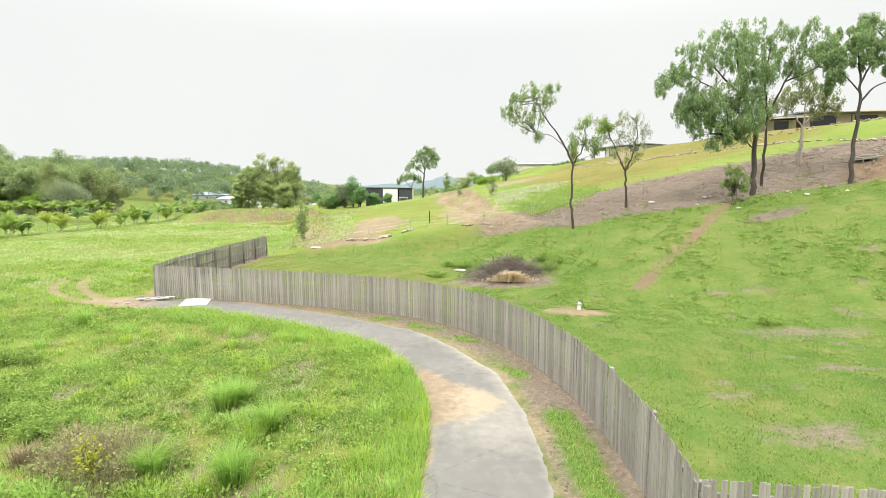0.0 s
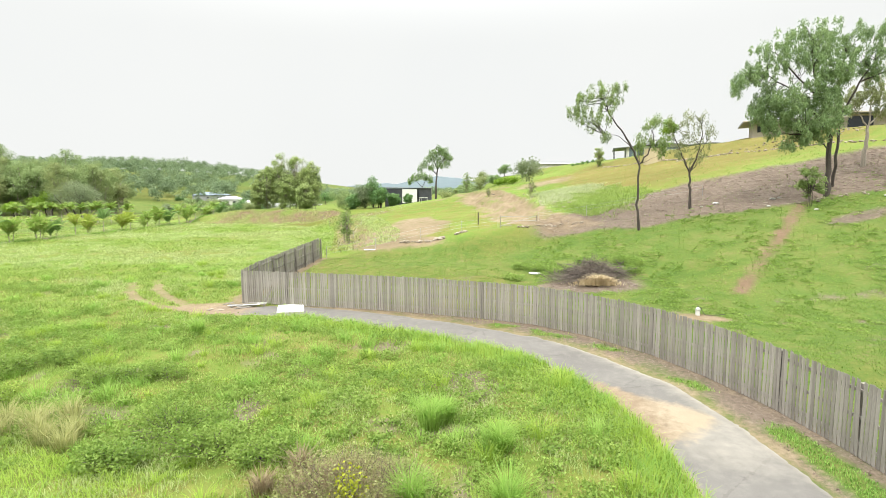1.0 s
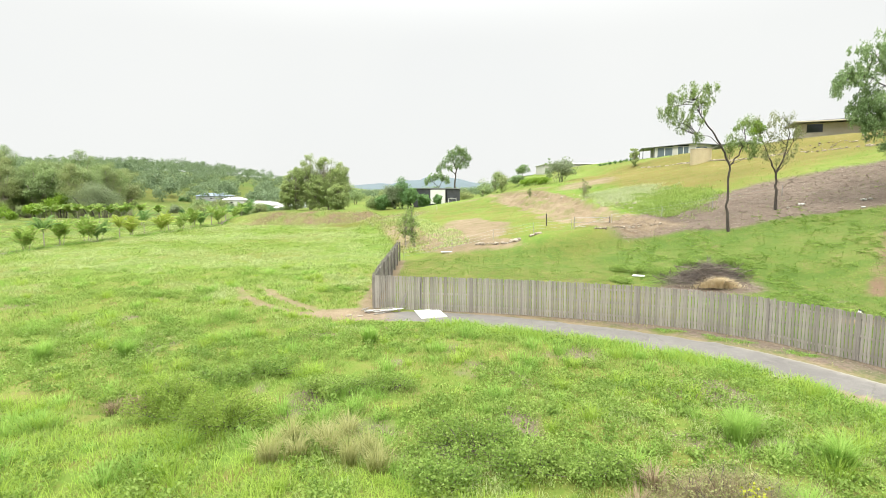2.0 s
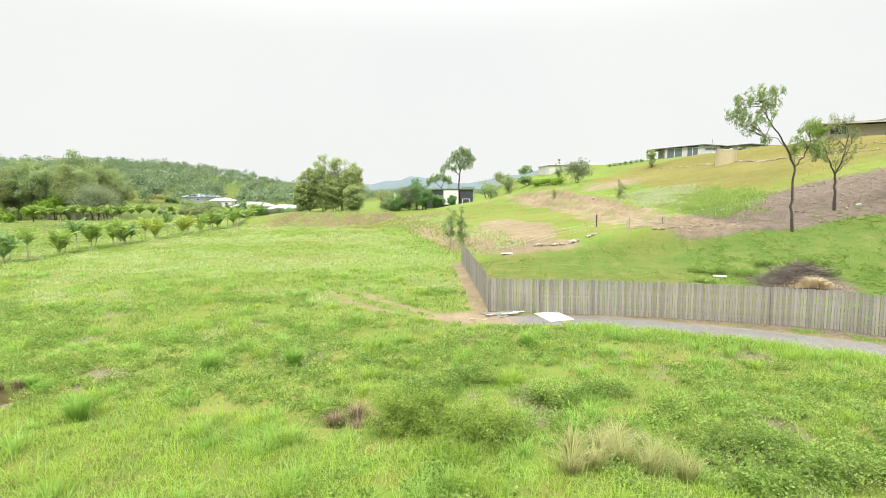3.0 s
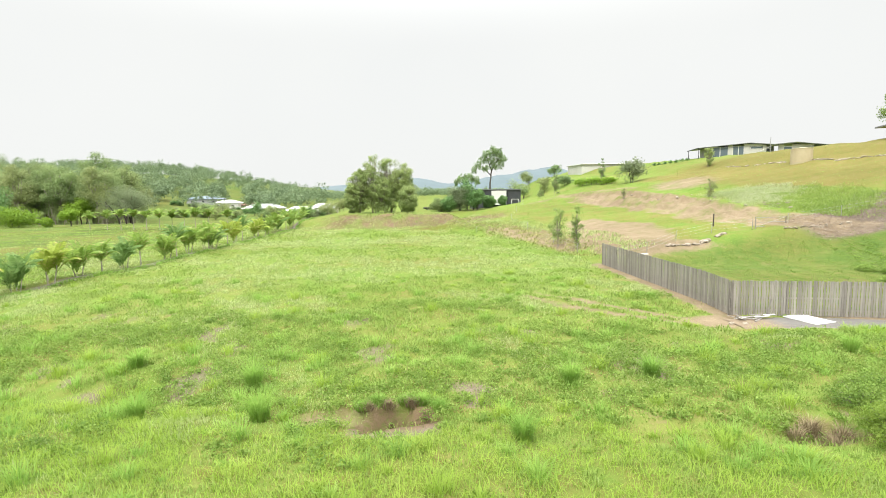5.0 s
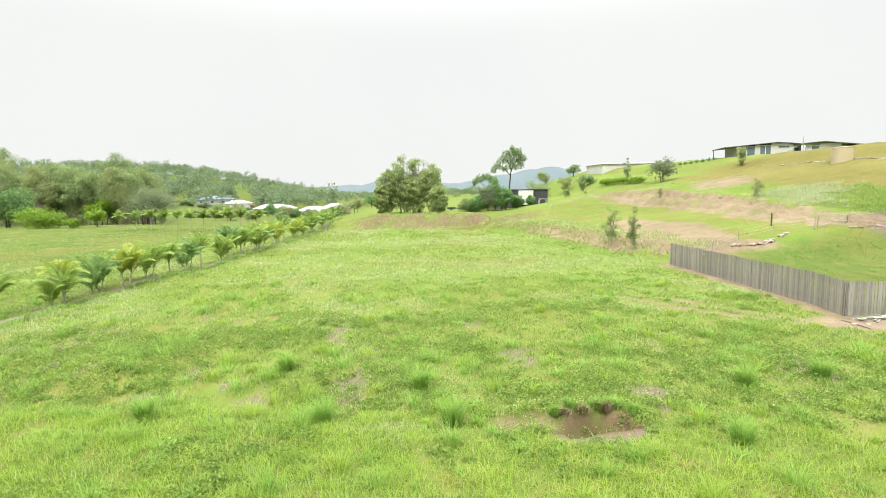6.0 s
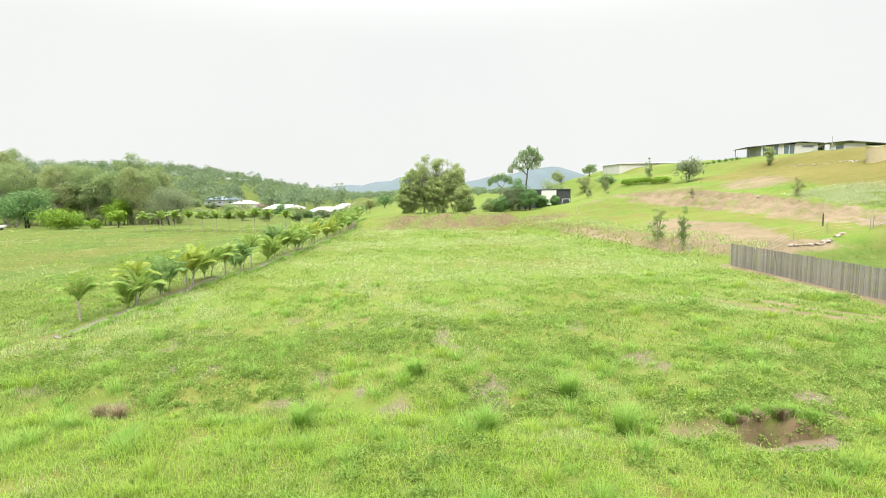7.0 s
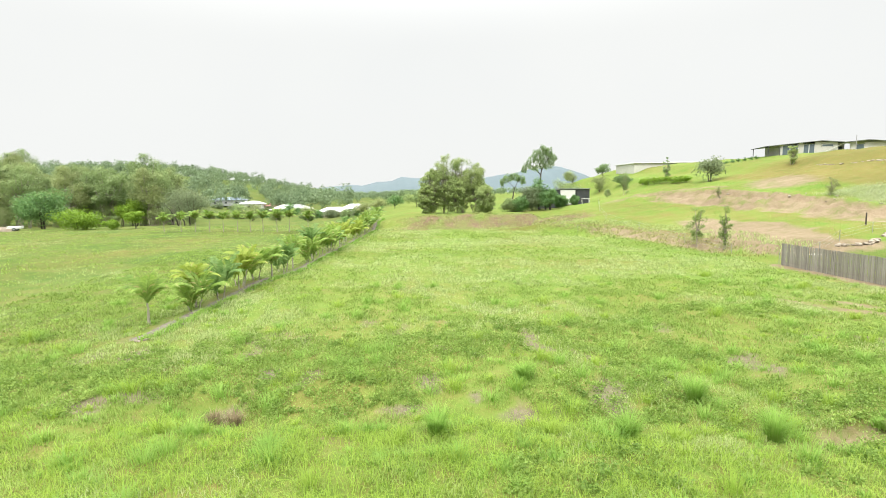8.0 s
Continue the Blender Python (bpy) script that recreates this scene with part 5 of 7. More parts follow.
def hilltop_house():
    """Two pale wings with low skillion roofs, a recessed stair between them and a verandah at the end."""
    h = thing("house", pose(32.3, 113.6, 12.45, 0, 0, -17), "pale single-storey hilltop house with dark skillion roofs and verandah", "house")
    for x0, x1, y0, y1, z0, z1 in [(2.5, 3.0, 0, 0.2, -1.5, 3.05), (6.1, 7.0, 0, 0.2, -1.5, 3.2), (9.2, 10.4, 0, 0.2, -1.5, 3.4), (10.4, 12.8, 0, 0.2, -1.5, 2.25), (10.4, 12.8, 0, 0.2, 2.9, 3.3), (12.8, 13.4, 0, 0.2, -1.5, 3.15), (2.5, 2.7, 0.2, 8, -1.5, 2.85), (2.7, 13.4, 7.8, 8, -1.5, 2.85),
                                   (16.0, 17.0, 0.5, 0.7, -1.5, 3.1), (18.6, 22.6, 0.5, 0.7, -1.5, 3.05), (22.6, 27.2, 0.5, 0.7, -1.5, 2.45), (13.4, 13.6, 0.2, 8, -1.5, 3.0), (13.6, 16.0, 2.8, 3.0, -1.5, 3.0), (27.0, 27.2, 0.7, 8, -1.5, 2.45)]:
        part("wall", box(x0, x1, y0, y1, z0, z1), M["pale_wall"], h)
    for x0, x1, z0, z1, y in [(3.0, 4.5, 0.1, 2.9, 0.1), (4.5, 6.1, 0.1, 2.9, 0.1), (7.0, 8.1, 0.1, 3.0, 0.1), (8.1, 9.2, 0.1, 3.0, 0.1), (10.5, 12.7, 2.3, 2.85, 0.1), (14.0, 15.6, 0.4, 2.5, 2.8), (17.0, 18.6, 0.3, 2.7, 0.6)]:
        window(h, x0, x1, z0, z1, y, M["white_paint"], M["blue_glass"])

    def slab(name, x0, x1, y0, y1, za, zb, thick=0.14):
        bm = box(x0, x1, y0, y1, 0, thick, 0.02)
        for v in bm.verts:
            v.co.z += za + (zb - za) * (v.co.x - x0) / (x1 - x0)
        return part(name, bm, M["grey_roof"], h)

    rf = slab("roof", 0.0, 10.2, -0.6, 8.6, 2.68, 3.5)
    slab("roof", 10.2, 14.4, -0.6, 8.6, 3.5, 3.1)
    slab("roof", 14.2, 19.2, -0.3, 8.6, 3.02, 3.42)
    slab("roof", 19.2, 28.0, -0.3, 8.6, 3.42, 2.4)
    part("gutter", box(-0.14, 0.0, -0.6, 8.6, 2.66, 2.8, 0.01), M["dark_metal"], rf)
    for px, py in ((0.15, -0.4), (0.15, 8.2), (2.4, -0.4)):
        part("verandah_post", box(px - 0.06, px + 0.06, py - 0.06, py + 0.06, -1.0, 2.75), M["dark_metal"], h)
    rail = Soup()
    add_tube(rail, [(11.0, -0.4, 1.3), (12.6, -0.3, 2.0), (14.6, -0.1, 2.9)], [0.05, 0.05], 6)
    part("stair_rail", rail.mesh("stair_rail"), M["white_paint"], h, "pale sloping stair rail")


def buildings():
    # machinery shed by the pad
    s = thing("shed", pose(-16.7, 113.8, 3.95, 0, 0, 0), "low dark metal shed with a pale sliding door", "shed")
    part("wall", box(0, 4.2, 0, 0.12, -1.2, 2.85), M["dark_metal"], s)
    part("wall", box(7.2, 10.0, 0, 0.12, -1.2, 2.85), M["dark_metal"], s)
    part("wall", box(4.2, 7.2, 0, 0.12, 2.5, 2.85), M["dark_metal"], s)
    part("wall", box(0, 0.12, 0.12, 6, -1.2, 2.85), M["dark_metal"], s)
    part("side_wall", box(9.88, 10.0, 0.12, 6, -1.2, 2.85), M["shed_wall"], s, "pale grey sheet end wall")
    part("wall", box(0.12, 9.88, 5.88, 6, -1.2, 2.85), M["dark_metal"], s)
    part("sliding_door", box(3.7, 6.9, -0.14, -0.04, -0.3, 2.7, 0.02), M["white_paint"], s, "white sheet sliding door")
    bm = box(-0.4, 10.2, -0.3, 6.3, 2.85, 2.97, 0.02)
    for v in bm.verts:
        v.co.z += 0.012 * (10 - v.co.x)
    part("roof", bm, M["grey_roof"], s)
    for k in range(9):
        part("rib", box(7.3 + 0.28 * k, 7.34 + 0.28 * k, -0.03, -0.005, -0.3, 2.8), M["dark_metal"], s)
    tr = thing("trestle", on_ground(-8.4, 111.6, 6), "white metal trestle standing before the shed", "trestle")
    part("top_rail", box(-0.9, 0.9, -0.04, 0.04, 0.95, 1.05, 0.01), M["white_paint"], tr)
    for sx in (-0.8, 0.8):
        for sy in (-0.35, 0.35):
            lg = Soup()
            add_tube(lg, [(sx, sy, -0.05), (sx, sy / 2, 0.5), (sx * 0.92, 0, 0.98)], [0.035, 0.03], 6)
            part("leg", lg.mesh("leg"), M["white_paint"], tr)
    # houses on the hill
    hilltop_house()
    flat_house("house", "cream rendered hillside house with dark windows and flat roof", pose(36.4, 71.0, 12.9, 0, 0, -25), 9.0, 4.5, 2.1, M["cream_wall"], M["grey_roof"],
               [(0.5, 2.3, 0.9, 2.0), (6.6, 8.2, 0.1, 2.0)], 1.3, 0.02)
    flat_house("house", "cream house wing with shaded verandah and dark glazing", pose(47.0, 69.5, 13.9, 0, 0, -6), 20, 9, 2.1, M["cream_wall"], M["grey_roof"],
               [(0.8, 4.0, 0.1, 1.9), (6.2, 9.0, 0.3, 1.9), (11.0, 13.6, 0.3, 1.9)], 1.2, -0.005, (5.2, 10.0, 14.0))
    flat_house("warehouse", "long low pale metal building behind the hedge", pose(19.0, 148, 10.3, 0, 0, 0), 17.5, 12, 3.3, M["shed_wall"], M["white_roof"], [(11.5, 14.5, 2.2, 2.6)], 0.3, 0.01)
    # houses across the field
    hip_house("low house with a broad white metal roof across the field", -108, 268, 2, 19, 10, 2.4, 2.2, M["white_roof"], M["cream_wall"], "houses across the field")
    hip_house("low house with a white hipped roof among shrubs", -79, 222, 0, 13, 8, 2.2, 1.8, M["white_roof"], M["cream_wall"], "houses across the field")
    hip_house("low house with a white hipped roof among shrubs", -71, 236, 0, 12, 8, 3.0, 2.0, M["white_roof"], M["cream_wall"], "houses across the field")
    hip_house("long house with a blue-grey metal roof below the ridge", -156, 326, 4, 20, 9, 3.0, 1.8, M["blue_roof"], M["grey_wall"], "houses across the field")
    hip_house("long house with a white roof below the ridge", -138, 318, -3, 14, 8, 3.0, 1.8, M["white_roof"], M["white_paint"], "houses across the field")
    hip_house("house with a red roof among dark trees", -124, 322, 0, 10, 8, 2.6, 1.8, M["red_roof"], M["cream_wall"], "houses across the field")
    # water tank
    t = thing("water_tank", on_ground(25.2, 75.4), "cream corrugated round water tank on the slope", "tank")
    bm = bmesh.new()
    bmesh.ops.create_cone(bm, cap_ends=True, segments=40, radius1=1.36, radius2=1.36, depth=2.3, matrix=Matrix.Translation((0, 0, 0.75)))
    part("shell", bm, M["tank"], t)
    for k in range(7):
        bm = bmesh.new()
        bmesh.ops.create_cone(bm, cap_ends=True, segments=40, radius1=1.375, radius2=1.375, depth=0.1, matrix=Matrix.Translation((0, 0, 0.05 + 0.27 * k)))
        part("hoop", bm, M["tank"], t)
    bm = bmesh.new()
    bmesh.ops.create_cone(bm, cap_ends=True, segments=40, radius1=1.42, radius2=0.3, depth=0.14, matrix=Matrix.Translation((0, 0, 1.97)))
    part("lid", bm, M["tank"], t)


# ---- grass ----
def blades(soup, x, y, h, w, r, lean=0.5, z=None, az=None):
    """Bent, tapering grass blades that stand on the ground."""
    n = len(x)
    if z is None:
        z = height(x, y)
    if az is None:
        az = r.uniform(0, 2 * np.pi, n)
    turn = az + r.uniform(-1.2, 1.2, n) + np.pi / 2
    ln = lean * r.uniform(0.2, 1.2, n)
    d = np.stack([np.cos(az), np.sin(az)], 1)
    s = np.stack([np.cos(turn), np.sin(turn)], 1) * (w / 2)[:, None]
    b = np.stack([x, y], 1)
    mid = b + d * (h * ln * 0.28)[:, None]
    tip = b + d * (h * ln)[:, None]
    tz = z + h * (1 - 0.28 * ln)
    mz = z + h * 0.55
    v = np.empty((n, 5, 3), dtype=np.float32)
    v[:, 0, :2], v[:, 0, 2] = b - s, z - 0.03
    v[:, 1, :2], v[:, 1, 2] = b + s, z - 0.03
    v[:, 2, :2], v[:, 2, 2] = mid + s * 0.75, mz
    v[:, 3, :2], v[:, 3, 2] = mid - s * 0.75, mz
    v[:, 4, :2], v[:, 4, 2] = tip, tz
    i = np.arange(n)[:, None] * 5
    f = np.concatenate([i + np.array([[0, 1, 2]]), i + np.array([[0, 2, 3]]), i + np.array([[3, 2, 4]])], 0)
    # a blade shades partly as the sward that it stands in
    along = np.stack([d[:, 0] * ln * 0.5, d[:, 1] * ln * 0.5, np.full(n, 0.6)], 1)
    face = np.cross(np.concatenate([s / (w / 2)[:, None], np.zeros((n, 1))], 1), along)
    face /= np.linalg.norm(face, axis=1)[:, None] + 1e-6
    flip = face[:, 2] < 0
    face[flip] *= -1
    v[flip] = v[flip][:, [1, 0, 3, 2, 4]]
    up = 0.9 * face + np.array([0, 0, 0.75]) + r.normal(0, 0.12, (n, 3))
    soup.add(v.reshape(-1, 3), f, np.repeat(up / np.linalg.norm(up, axis=1)[:, None], 5, axis=0))


def free_of_things(x, y):
    """1 where grass may grow."""
    bare, red, mulch, dry = zones(x, y)
    pd = dist_to(PATH, x, y)[0]
    half = np.where(y > 24, 1.1, 1.33)
    return (1 - ss(0.35, 0.7, bare)) * (1 - 0.88 * ss(0.45, 0.8, mulch)) * (1 - 0.6 * ss(0.4, 0.7, red)) * (pd > half) * (np.hypot((x + 33.4) / 1.25, (y - 18.2) / 0.85) > 1)


def meadow():
    r = np.random.default_rng(21)
    # field sward, thick near the flight line, thinner and coarser away from it
    sward, pale = Soup(), Soup()
    for n, x0, x1, y0, y1, h0, h1, w in ((60000, -66, 0, -18, 6.5, 0.08, 0.25, 0.06), (430000, -66, 3, 6.5, 26, 0.05, 0.18, 0.022), (280000, -72, -1, 26, 44, 0.08, 0.20, 0.034), (130000, -72, -14, 44, 72, 0.09, 0.22, 0.05), (60000, -62, -18, 70, 98, 0.12, 0.3, 0.06), (70000, -125, -60, 26, 120, 0.08, 0.2, 0.06)):
        x, y = r.uniform(x0, x1, n), r.uniform(y0, y1, n)
        clump = 0.45 + 0.5 * waves(x, y, 2.2, 61) + 0.5 * waves(x, y, 0.75, 62)
        keep = (r.random(n) < free_of_things(x, y) * np.clip(0.25 + 0.75 * clump, 0.06, 1)) & ~inside_yard(x, y)
        bd = dist_to(BED, x, y)[0]
        keep &= (bd > 0.5) & ~on_verge(x, y)
        x, y, clump = x[keep], y[keep], clump[keep]
        h = r.uniform(h0, h1, len(x)) * (0.5 + 0.8 * np.clip(clump, 0, 1.4))
        # pale seeding drifts; their share grows with distance to imitate haze
        light = waves(x, y, 13, 71) + 0.4 * waves(x, y, 4, 72) + r.normal(0, 0.35, len(x)) > 0.75 - 0.95 * ss(26, 44, y) * ss(-63, -58, x)
        blades(sward, x[~light], y[~light], h[~light], np.full((~light).sum(), w) * r.uniform(0.7, 1.4, (~light).sum()), r, 1.15)
        blades(pale, x[light], y[light], h[light] * 1.1, np.full(light.sum(), w * 0.85), r, 1.2)
    tagged(part("field_grass", sward.mesh("field_grass"), M["grass"]), "knee-high green field grass growing in uneven patches", "grass", kind="stuff")
    tagged(part("seeding_grass", pale.mesh("seeding_grass"), M["pale_grass"]), "paler seeding grass in drifts over the field", "grass", kind="stuff")
    # mown lawn and hill turf
    turf = Soup()
    for n, x0, x1, y0, y1, h0, h1, w in ((150000, -1, 18, 6, 26, 0.02, 0.085, 0.022), (150000, -16, 34, 24, 46, 0.03, 0.1, 0.032), (40000, -14, 34, 44, 80, 0.05, 0.14, 0.05), (26000, -20, 45, 80, 125, 0.05, 0.14, 0.08)):
        x, y = r.uniform(x0, x1, n), r.uniform(y0, y1, n)
        keep = (r.random(n) < free_of_things(x, y) * np.clip(0.5 + 0.5 * waves(x, y, 1.5, 81) + 0.35 * waves(x, y, 0.5, 82), 0.05, 1) * (1 - 0.7 * ss(50, 62, y) * ss(8, 14, x)) * (1 - 0.55 * ss(46, 50, y) * ss(9, 6, x))) & inside_yard(x, y)
        x, y = x[keep], y[keep]
        blades(turf, x, y, r.uniform(h0, h1, len(x)), np.full(len(x), w), r, 1.3)
    tagged(part("lawn_grass", turf.mesh("lawn_grass"), M["lawn"]), "short mown grass on the lawn and hillside", "grass", kind="stuff")
    # tall rank grass: beside the path, the flowering patch above the cut, along the bank
    tall, flower = Soup(), Soup()
    c = resample(PATH, 0.05)
    c = c[(c[:, 1] > 5) & (c[:, 0] > -13)]
    k = r.integers(0, len(c), 34000)
    off = 1.3 + np.abs(r.normal(0, 0.9, len(k)))
    nx = np.gradient(c, axis=0)
    nx /= np.linalg.norm(nx, axis=1)[:, None]
    x, y = c[k, 0] - nx[k, 1] * off, c[k, 1] + nx[k, 0] * off
    keep = r.random(len(x)) < np.clip(0.65 + 0.5 * waves(x, y, 1.4, 47), 0.12, 1)
    x, y, off = x[keep], y[keep], off[keep]
    lime = r.random(len(x)) < 0.6 + 0.3 * waves(x, y, 3, 48)
    hh = r.uniform(0.15, 0.55, len(x)) * np.clip(1.3 - 0.25 * off, 0.4, 1)
    bank = Soup()
    blades(tall, x[~lime], y[~lime], hh[~lime], np.full((~lime).sum(), 0.018), r, 0.8)
    blades(bank, x[lime], y[lime], hh[lime], np.full(lime.sum(), 0.018), r, 0.8)
    # fringe that overhangs the garden bed
    c = resample([(p[0] + 0.72, p[1]) for p in BED], 0.05)
    k = r.integers(0, len(c), 16000)
    x, y = c[k, 0] + np.abs(r.normal(0, 0.22, len(k))), c[k, 1] + r.normal(0, 0.05, len(k))
    keep = r.random(len(x)) < np.clip(0.6 + 0.6 * waves(x, y, 2.0, 74), 0.05, 1)
    blades(tall, x[keep], y[keep], r.uniform(0.12, 0.42, keep.sum()), np.full(keep.sum(), 0.03), r, 1.1)
    # long soft grass on the near side of the swale
    n = 300000
    x, y = r.uniform(-66, -2, n), r.uniform(6.0, 24, n)
    keep = (y < swale(x) - 1.0 + 0.9 * waves(x, y, 4, 49)) & (r.random(n) < np.clip(0.6 + 0.5 * waves(x, y, 1.7, 50), 0.1, 1) * ss(-9, -13, x))
    keep &= (y > swale(x) - 9) & (np.hypot((x + 33.4) / 1.4, (y - 17.9) / 0.9) > 1)
    x, y = x[keep], y[keep]
    blades(bank, x, y, r.uniform(0.12, 0.44, len(x)) * (0.8 + 0.35 * waves(x, y, 1.2, 54)).clip(0.4, 1.3), np.full(len(x), 0.018), r, 1.5)
    tagged(part("bank_grass", bank.mesh("bank_grass"), M["lime_grass"]), "long soft lime-green grass on the bank and path side", "grass", kind="stuff")
    strip = Soup()
    x, y = r.uniform(-3, 4, 60000), r.uniform(6.5, 25, 60000)
    g = verge_green(x, y)
    keep = r.random(60000) < g
    blades(strip, x[keep], y[keep], r.uniform(0.03, 0.1, keep.sum()), np.full(keep.sum(), 0.016), r, 1.2)
    tagged(part("verge_grass", strip.mesh("verge_grass"), M["verge_grass"]), "strip of short green grass between path and fence", "grass", kind="stuff")
    n = 150000
    x, y = r.uniform(4, 22, n), r.uniform(46, 72, n)
    e = x - cut_line(y)
    wob = waves(x, y, 3, 95)
    far_side = np.interp(y, [46, 50, 54, 60, 72], [2.0, 6.5, 9.5, 9.0, 6.0]) + 0.8 * wob
    dense = ss(0.2, 1.8, e + 0.5 * wob) * ss(far_side + 1.6, far_side - 1.6, e) * ss(71, 66, y + 0.3 * e + wob) * ss(46.2, 49.5, y - 0.45 * e + 0.8 * wob)
    keep = r.random(n) < 0.85 * dense
    x, y, e = x[keep], y[keep], e[keep]
    fl = r.random(len(x)) < ss(0.0, 3.0, y - 55.5 - 0.5 * e + 1.5 * waves(x, y, 2.5, 96)) * 0.8 + 0.06
    slope = Soup()
    blades(slope, x[~fl], y[~fl], r.uniform(0.1, 0.3, (~fl).sum()), np.full((~fl).sum(), 0.036), r, 1.2)
    blades(flower, x[fl], y[fl], r.uniform(0.1, 0.3, fl.sum()), np.full(fl.sum(), 0.032), r, 1.2)
    tagged(part("slope_grass", slope.mesh("slope_grass"), M["grass"]), "soft light green grass above the cut bank", "grass", kind="stuff")
    tagged(part("rank_grass", tall.mesh("rank_grass"), M["tuft"]), "lush tall bright green grass along the path and bank", "grass", kind="stuff")
    tagged(part("flowering_grass", flower.mesh("flowering_grass"), M["white_grass"]), "pale flowering grass above the cut bank", "grass", kind="stuff")
    dryg = Soup()
    n = 150000
    x, y = r.uniform(-52, -8, n), r.uniform(50, 101, n)
    wd = x - pad_edge(y)
    ne = y - (92 - 0.22 * np.clip(x + 36, -30, 12))
    on = np.where((wd > -0.8) & (wd < 6.5) & (y < 92), 0.8, 0) + np.where((ne > -1) & (ne < 9) & (x < -15) & (x > -50), 0.4, 0)
    keep = r.random(n) < on * np.clip(0.5 + 0.6 * waves(x, y, 2.5, 97), 0, 1)
    x, y = x[keep], y[keep]
    upper = r.random(len(x)) < np.where(y < 90, ss(1.2, 3.2, x - pad_edge(y) + 0.8 * waves(x, y, 4, 97)), 0.25)
    fresh = Soup()
    blades(fresh, x[upper], y[upper], r.uniform(0.12, 0.42, upper.sum()), np.full(upper.sum(), 0.05), r, 1.1)
    tagged(part("bank_side_grass", fresh.mesh("bank_side_grass"), M["pale_grass"]), "rank pale green grass on the side of the fill bank", "grass", kind="stuff")
    x, y = x[~upper], y[~upper]
    blades(dryg, x, y, r.uniform(0.1, 0.38, len(x)), np.full(len(x), 0.05), r, 1.0)
    n = 26000
    x, y = r.uniform(-66, 2, n), r.uniform(7, 34, n)
    keep = (waves(x, y, 5, 98) + 0.4 * waves(x, y, 1.4, 99) + 0.8 * ss(0.3, 0.6, zones(x, y)[2]) > 0.75) & ~inside_yard(x, y) & (dist_to(PATH, x, y)[0] > 1.5)
    blades(dryg, x[keep], y[keep], r.uniform(0.06, 0.2, keep.sum()), np.full(keep.sum(), 0.022), r, 1.2)
    tagged(part("dry_grass", dryg.mesh("dry_grass"), M["dry_grass"]), "straw-coloured dry grass on the banks and in the field", "grass", kind="stuff")
    litter = Soup()
    n = 60000
    x, y = r.uniform(1, 38, n), r.uniform(30, 62, n)
    keep = r.random(n) < 0.7 * ss(0.35, 0.8, zones(x, y)[2])
    x, y = x[keep], y[keep]
    leaf_cloud(litter, np.stack([x, y, height(x, y) + 0.03], 1), (0.1, 0.1, 0.02), len(x), 0.15, 0.034, r, 0.0, 0.2)
    x, y = r.uniform(-14, 4.2, 30000), r.uniform(7, 29, 30000)
    keep = r.random(30000) < 0.7 * ss(0.4, 0.8, zones(x, y)[2])
    x, y = x[keep], y[keep]
    leaf_cloud(litter, np.stack([x, y, height(x, y) + 0.015], 1), (0.05, 0.05, 0.01), len(x), 0.07, 0.016, r, 0.0, 0.2)
    sticks = Soup()
    n = 9000
    x, y = r.uniform(2, 38, n), r.uniform(31, 60, n)
    keep = r.random(n) < ss(0.4, 0.8, zones(x, y)[2])
    x, y = x[keep], y[keep]
    leaf_cloud(sticks, np.stack([x, y, height(x, y) + 0.05], 1), (0.15, 0.15, 0.03), len(x), 0.7, 0.018, r, 0.0, 0.15)
    tagged(part("fallen_twigs", sticks.mesh("fallen_twigs"), M["pale_stick"]), "pale dry twigs strewn over the leaf litter", "twigs", kind="stuff")
    tagged(part("leaf_litter", litter.mesh("leaf_litter"), M["litter"]), "brown fallen leaves and twigs under the gum trees", "leaf litter", kind="stuff")
    # tussocks and leafy weeds
    tus = Soup()
    n = 4200
    px, py = r.uniform(-66, 1, n), r.uniform(6.5, 44, n)
    thick = np.clip(0.55 + 0.45 * waves(px, py, 4.5, 65) + 0.3 * waves(px, py, 1.6, 66), 0.05, 1) * np.where(py < 27, 0.95, 0.3)
    keep = (r.random(n) < free_of_things(px, py) * thick) & ~inside_yard(px, py) & (dist_to(PATH, px, py)[0] > 1.7) & (np.hypot((px + 33.4) / 1.9, (py - 18.0) / 1.1) > 1)
    px, py = px[keep], py[keep]
    hs = 0.16 + 0.46 * r.random(len(px)) ** 2.0
    soft = Soup()
    kind = r.random(len(px)) + 0.35 * waves(px, py, 6, 67)
    for a, b, hh, kd in zip(px, py, hs, kind):
        m = int(50 + 150 * hh)
        ang, rad = r.uniform(0, 6.283, m), np.abs(r.normal(0, 0.12 + 0.2 * hh, m))
        blades(tus if kd < 0.6 else soft, a + rad * np.cos(ang), b + rad * np.sin(ang), hh * r.uniform(0.4, 1.15, m), np.full(m, 0.019), r, 1.0, None, ang)
    tagged(part("tussock_grass", soft.mesh("tussock_grass"), M["lime_grass"]), "scattered lime-green soft grass tufts in the field", "grass", kind="stuff")
    tagged(part("tussock_grass", tus.mesh("tussock_grass"), M["tuft"]), "scattered bright green grass tussocks in the field", "grass", kind="stuff")
    weeds = Soup()
    n = 15000
    px, py = r.uniform(-66, 0, n), r.uniform(8, 34, n)
    sw = py - swale(px)
    keep = (waves(px, py, 7, 91) + 0.5 * waves(px, py, 2.5, 92) + 0.75 * ss(-0.8, 0.6, sw) * ss(11, 7, sw) - 0.4 * ss(-1, -2.5, sw) * (px < -12) + 0.3 * ss(-12, -8, px) > 0.45) & (zones(px, py)[0] < 0.5) & (zones(px, py)[2] < 0.68) & ~inside_yard(px, py) & (dist_to(PATH, px, py)[0] > 1.9)
    px, py = px[keep], py[keep]
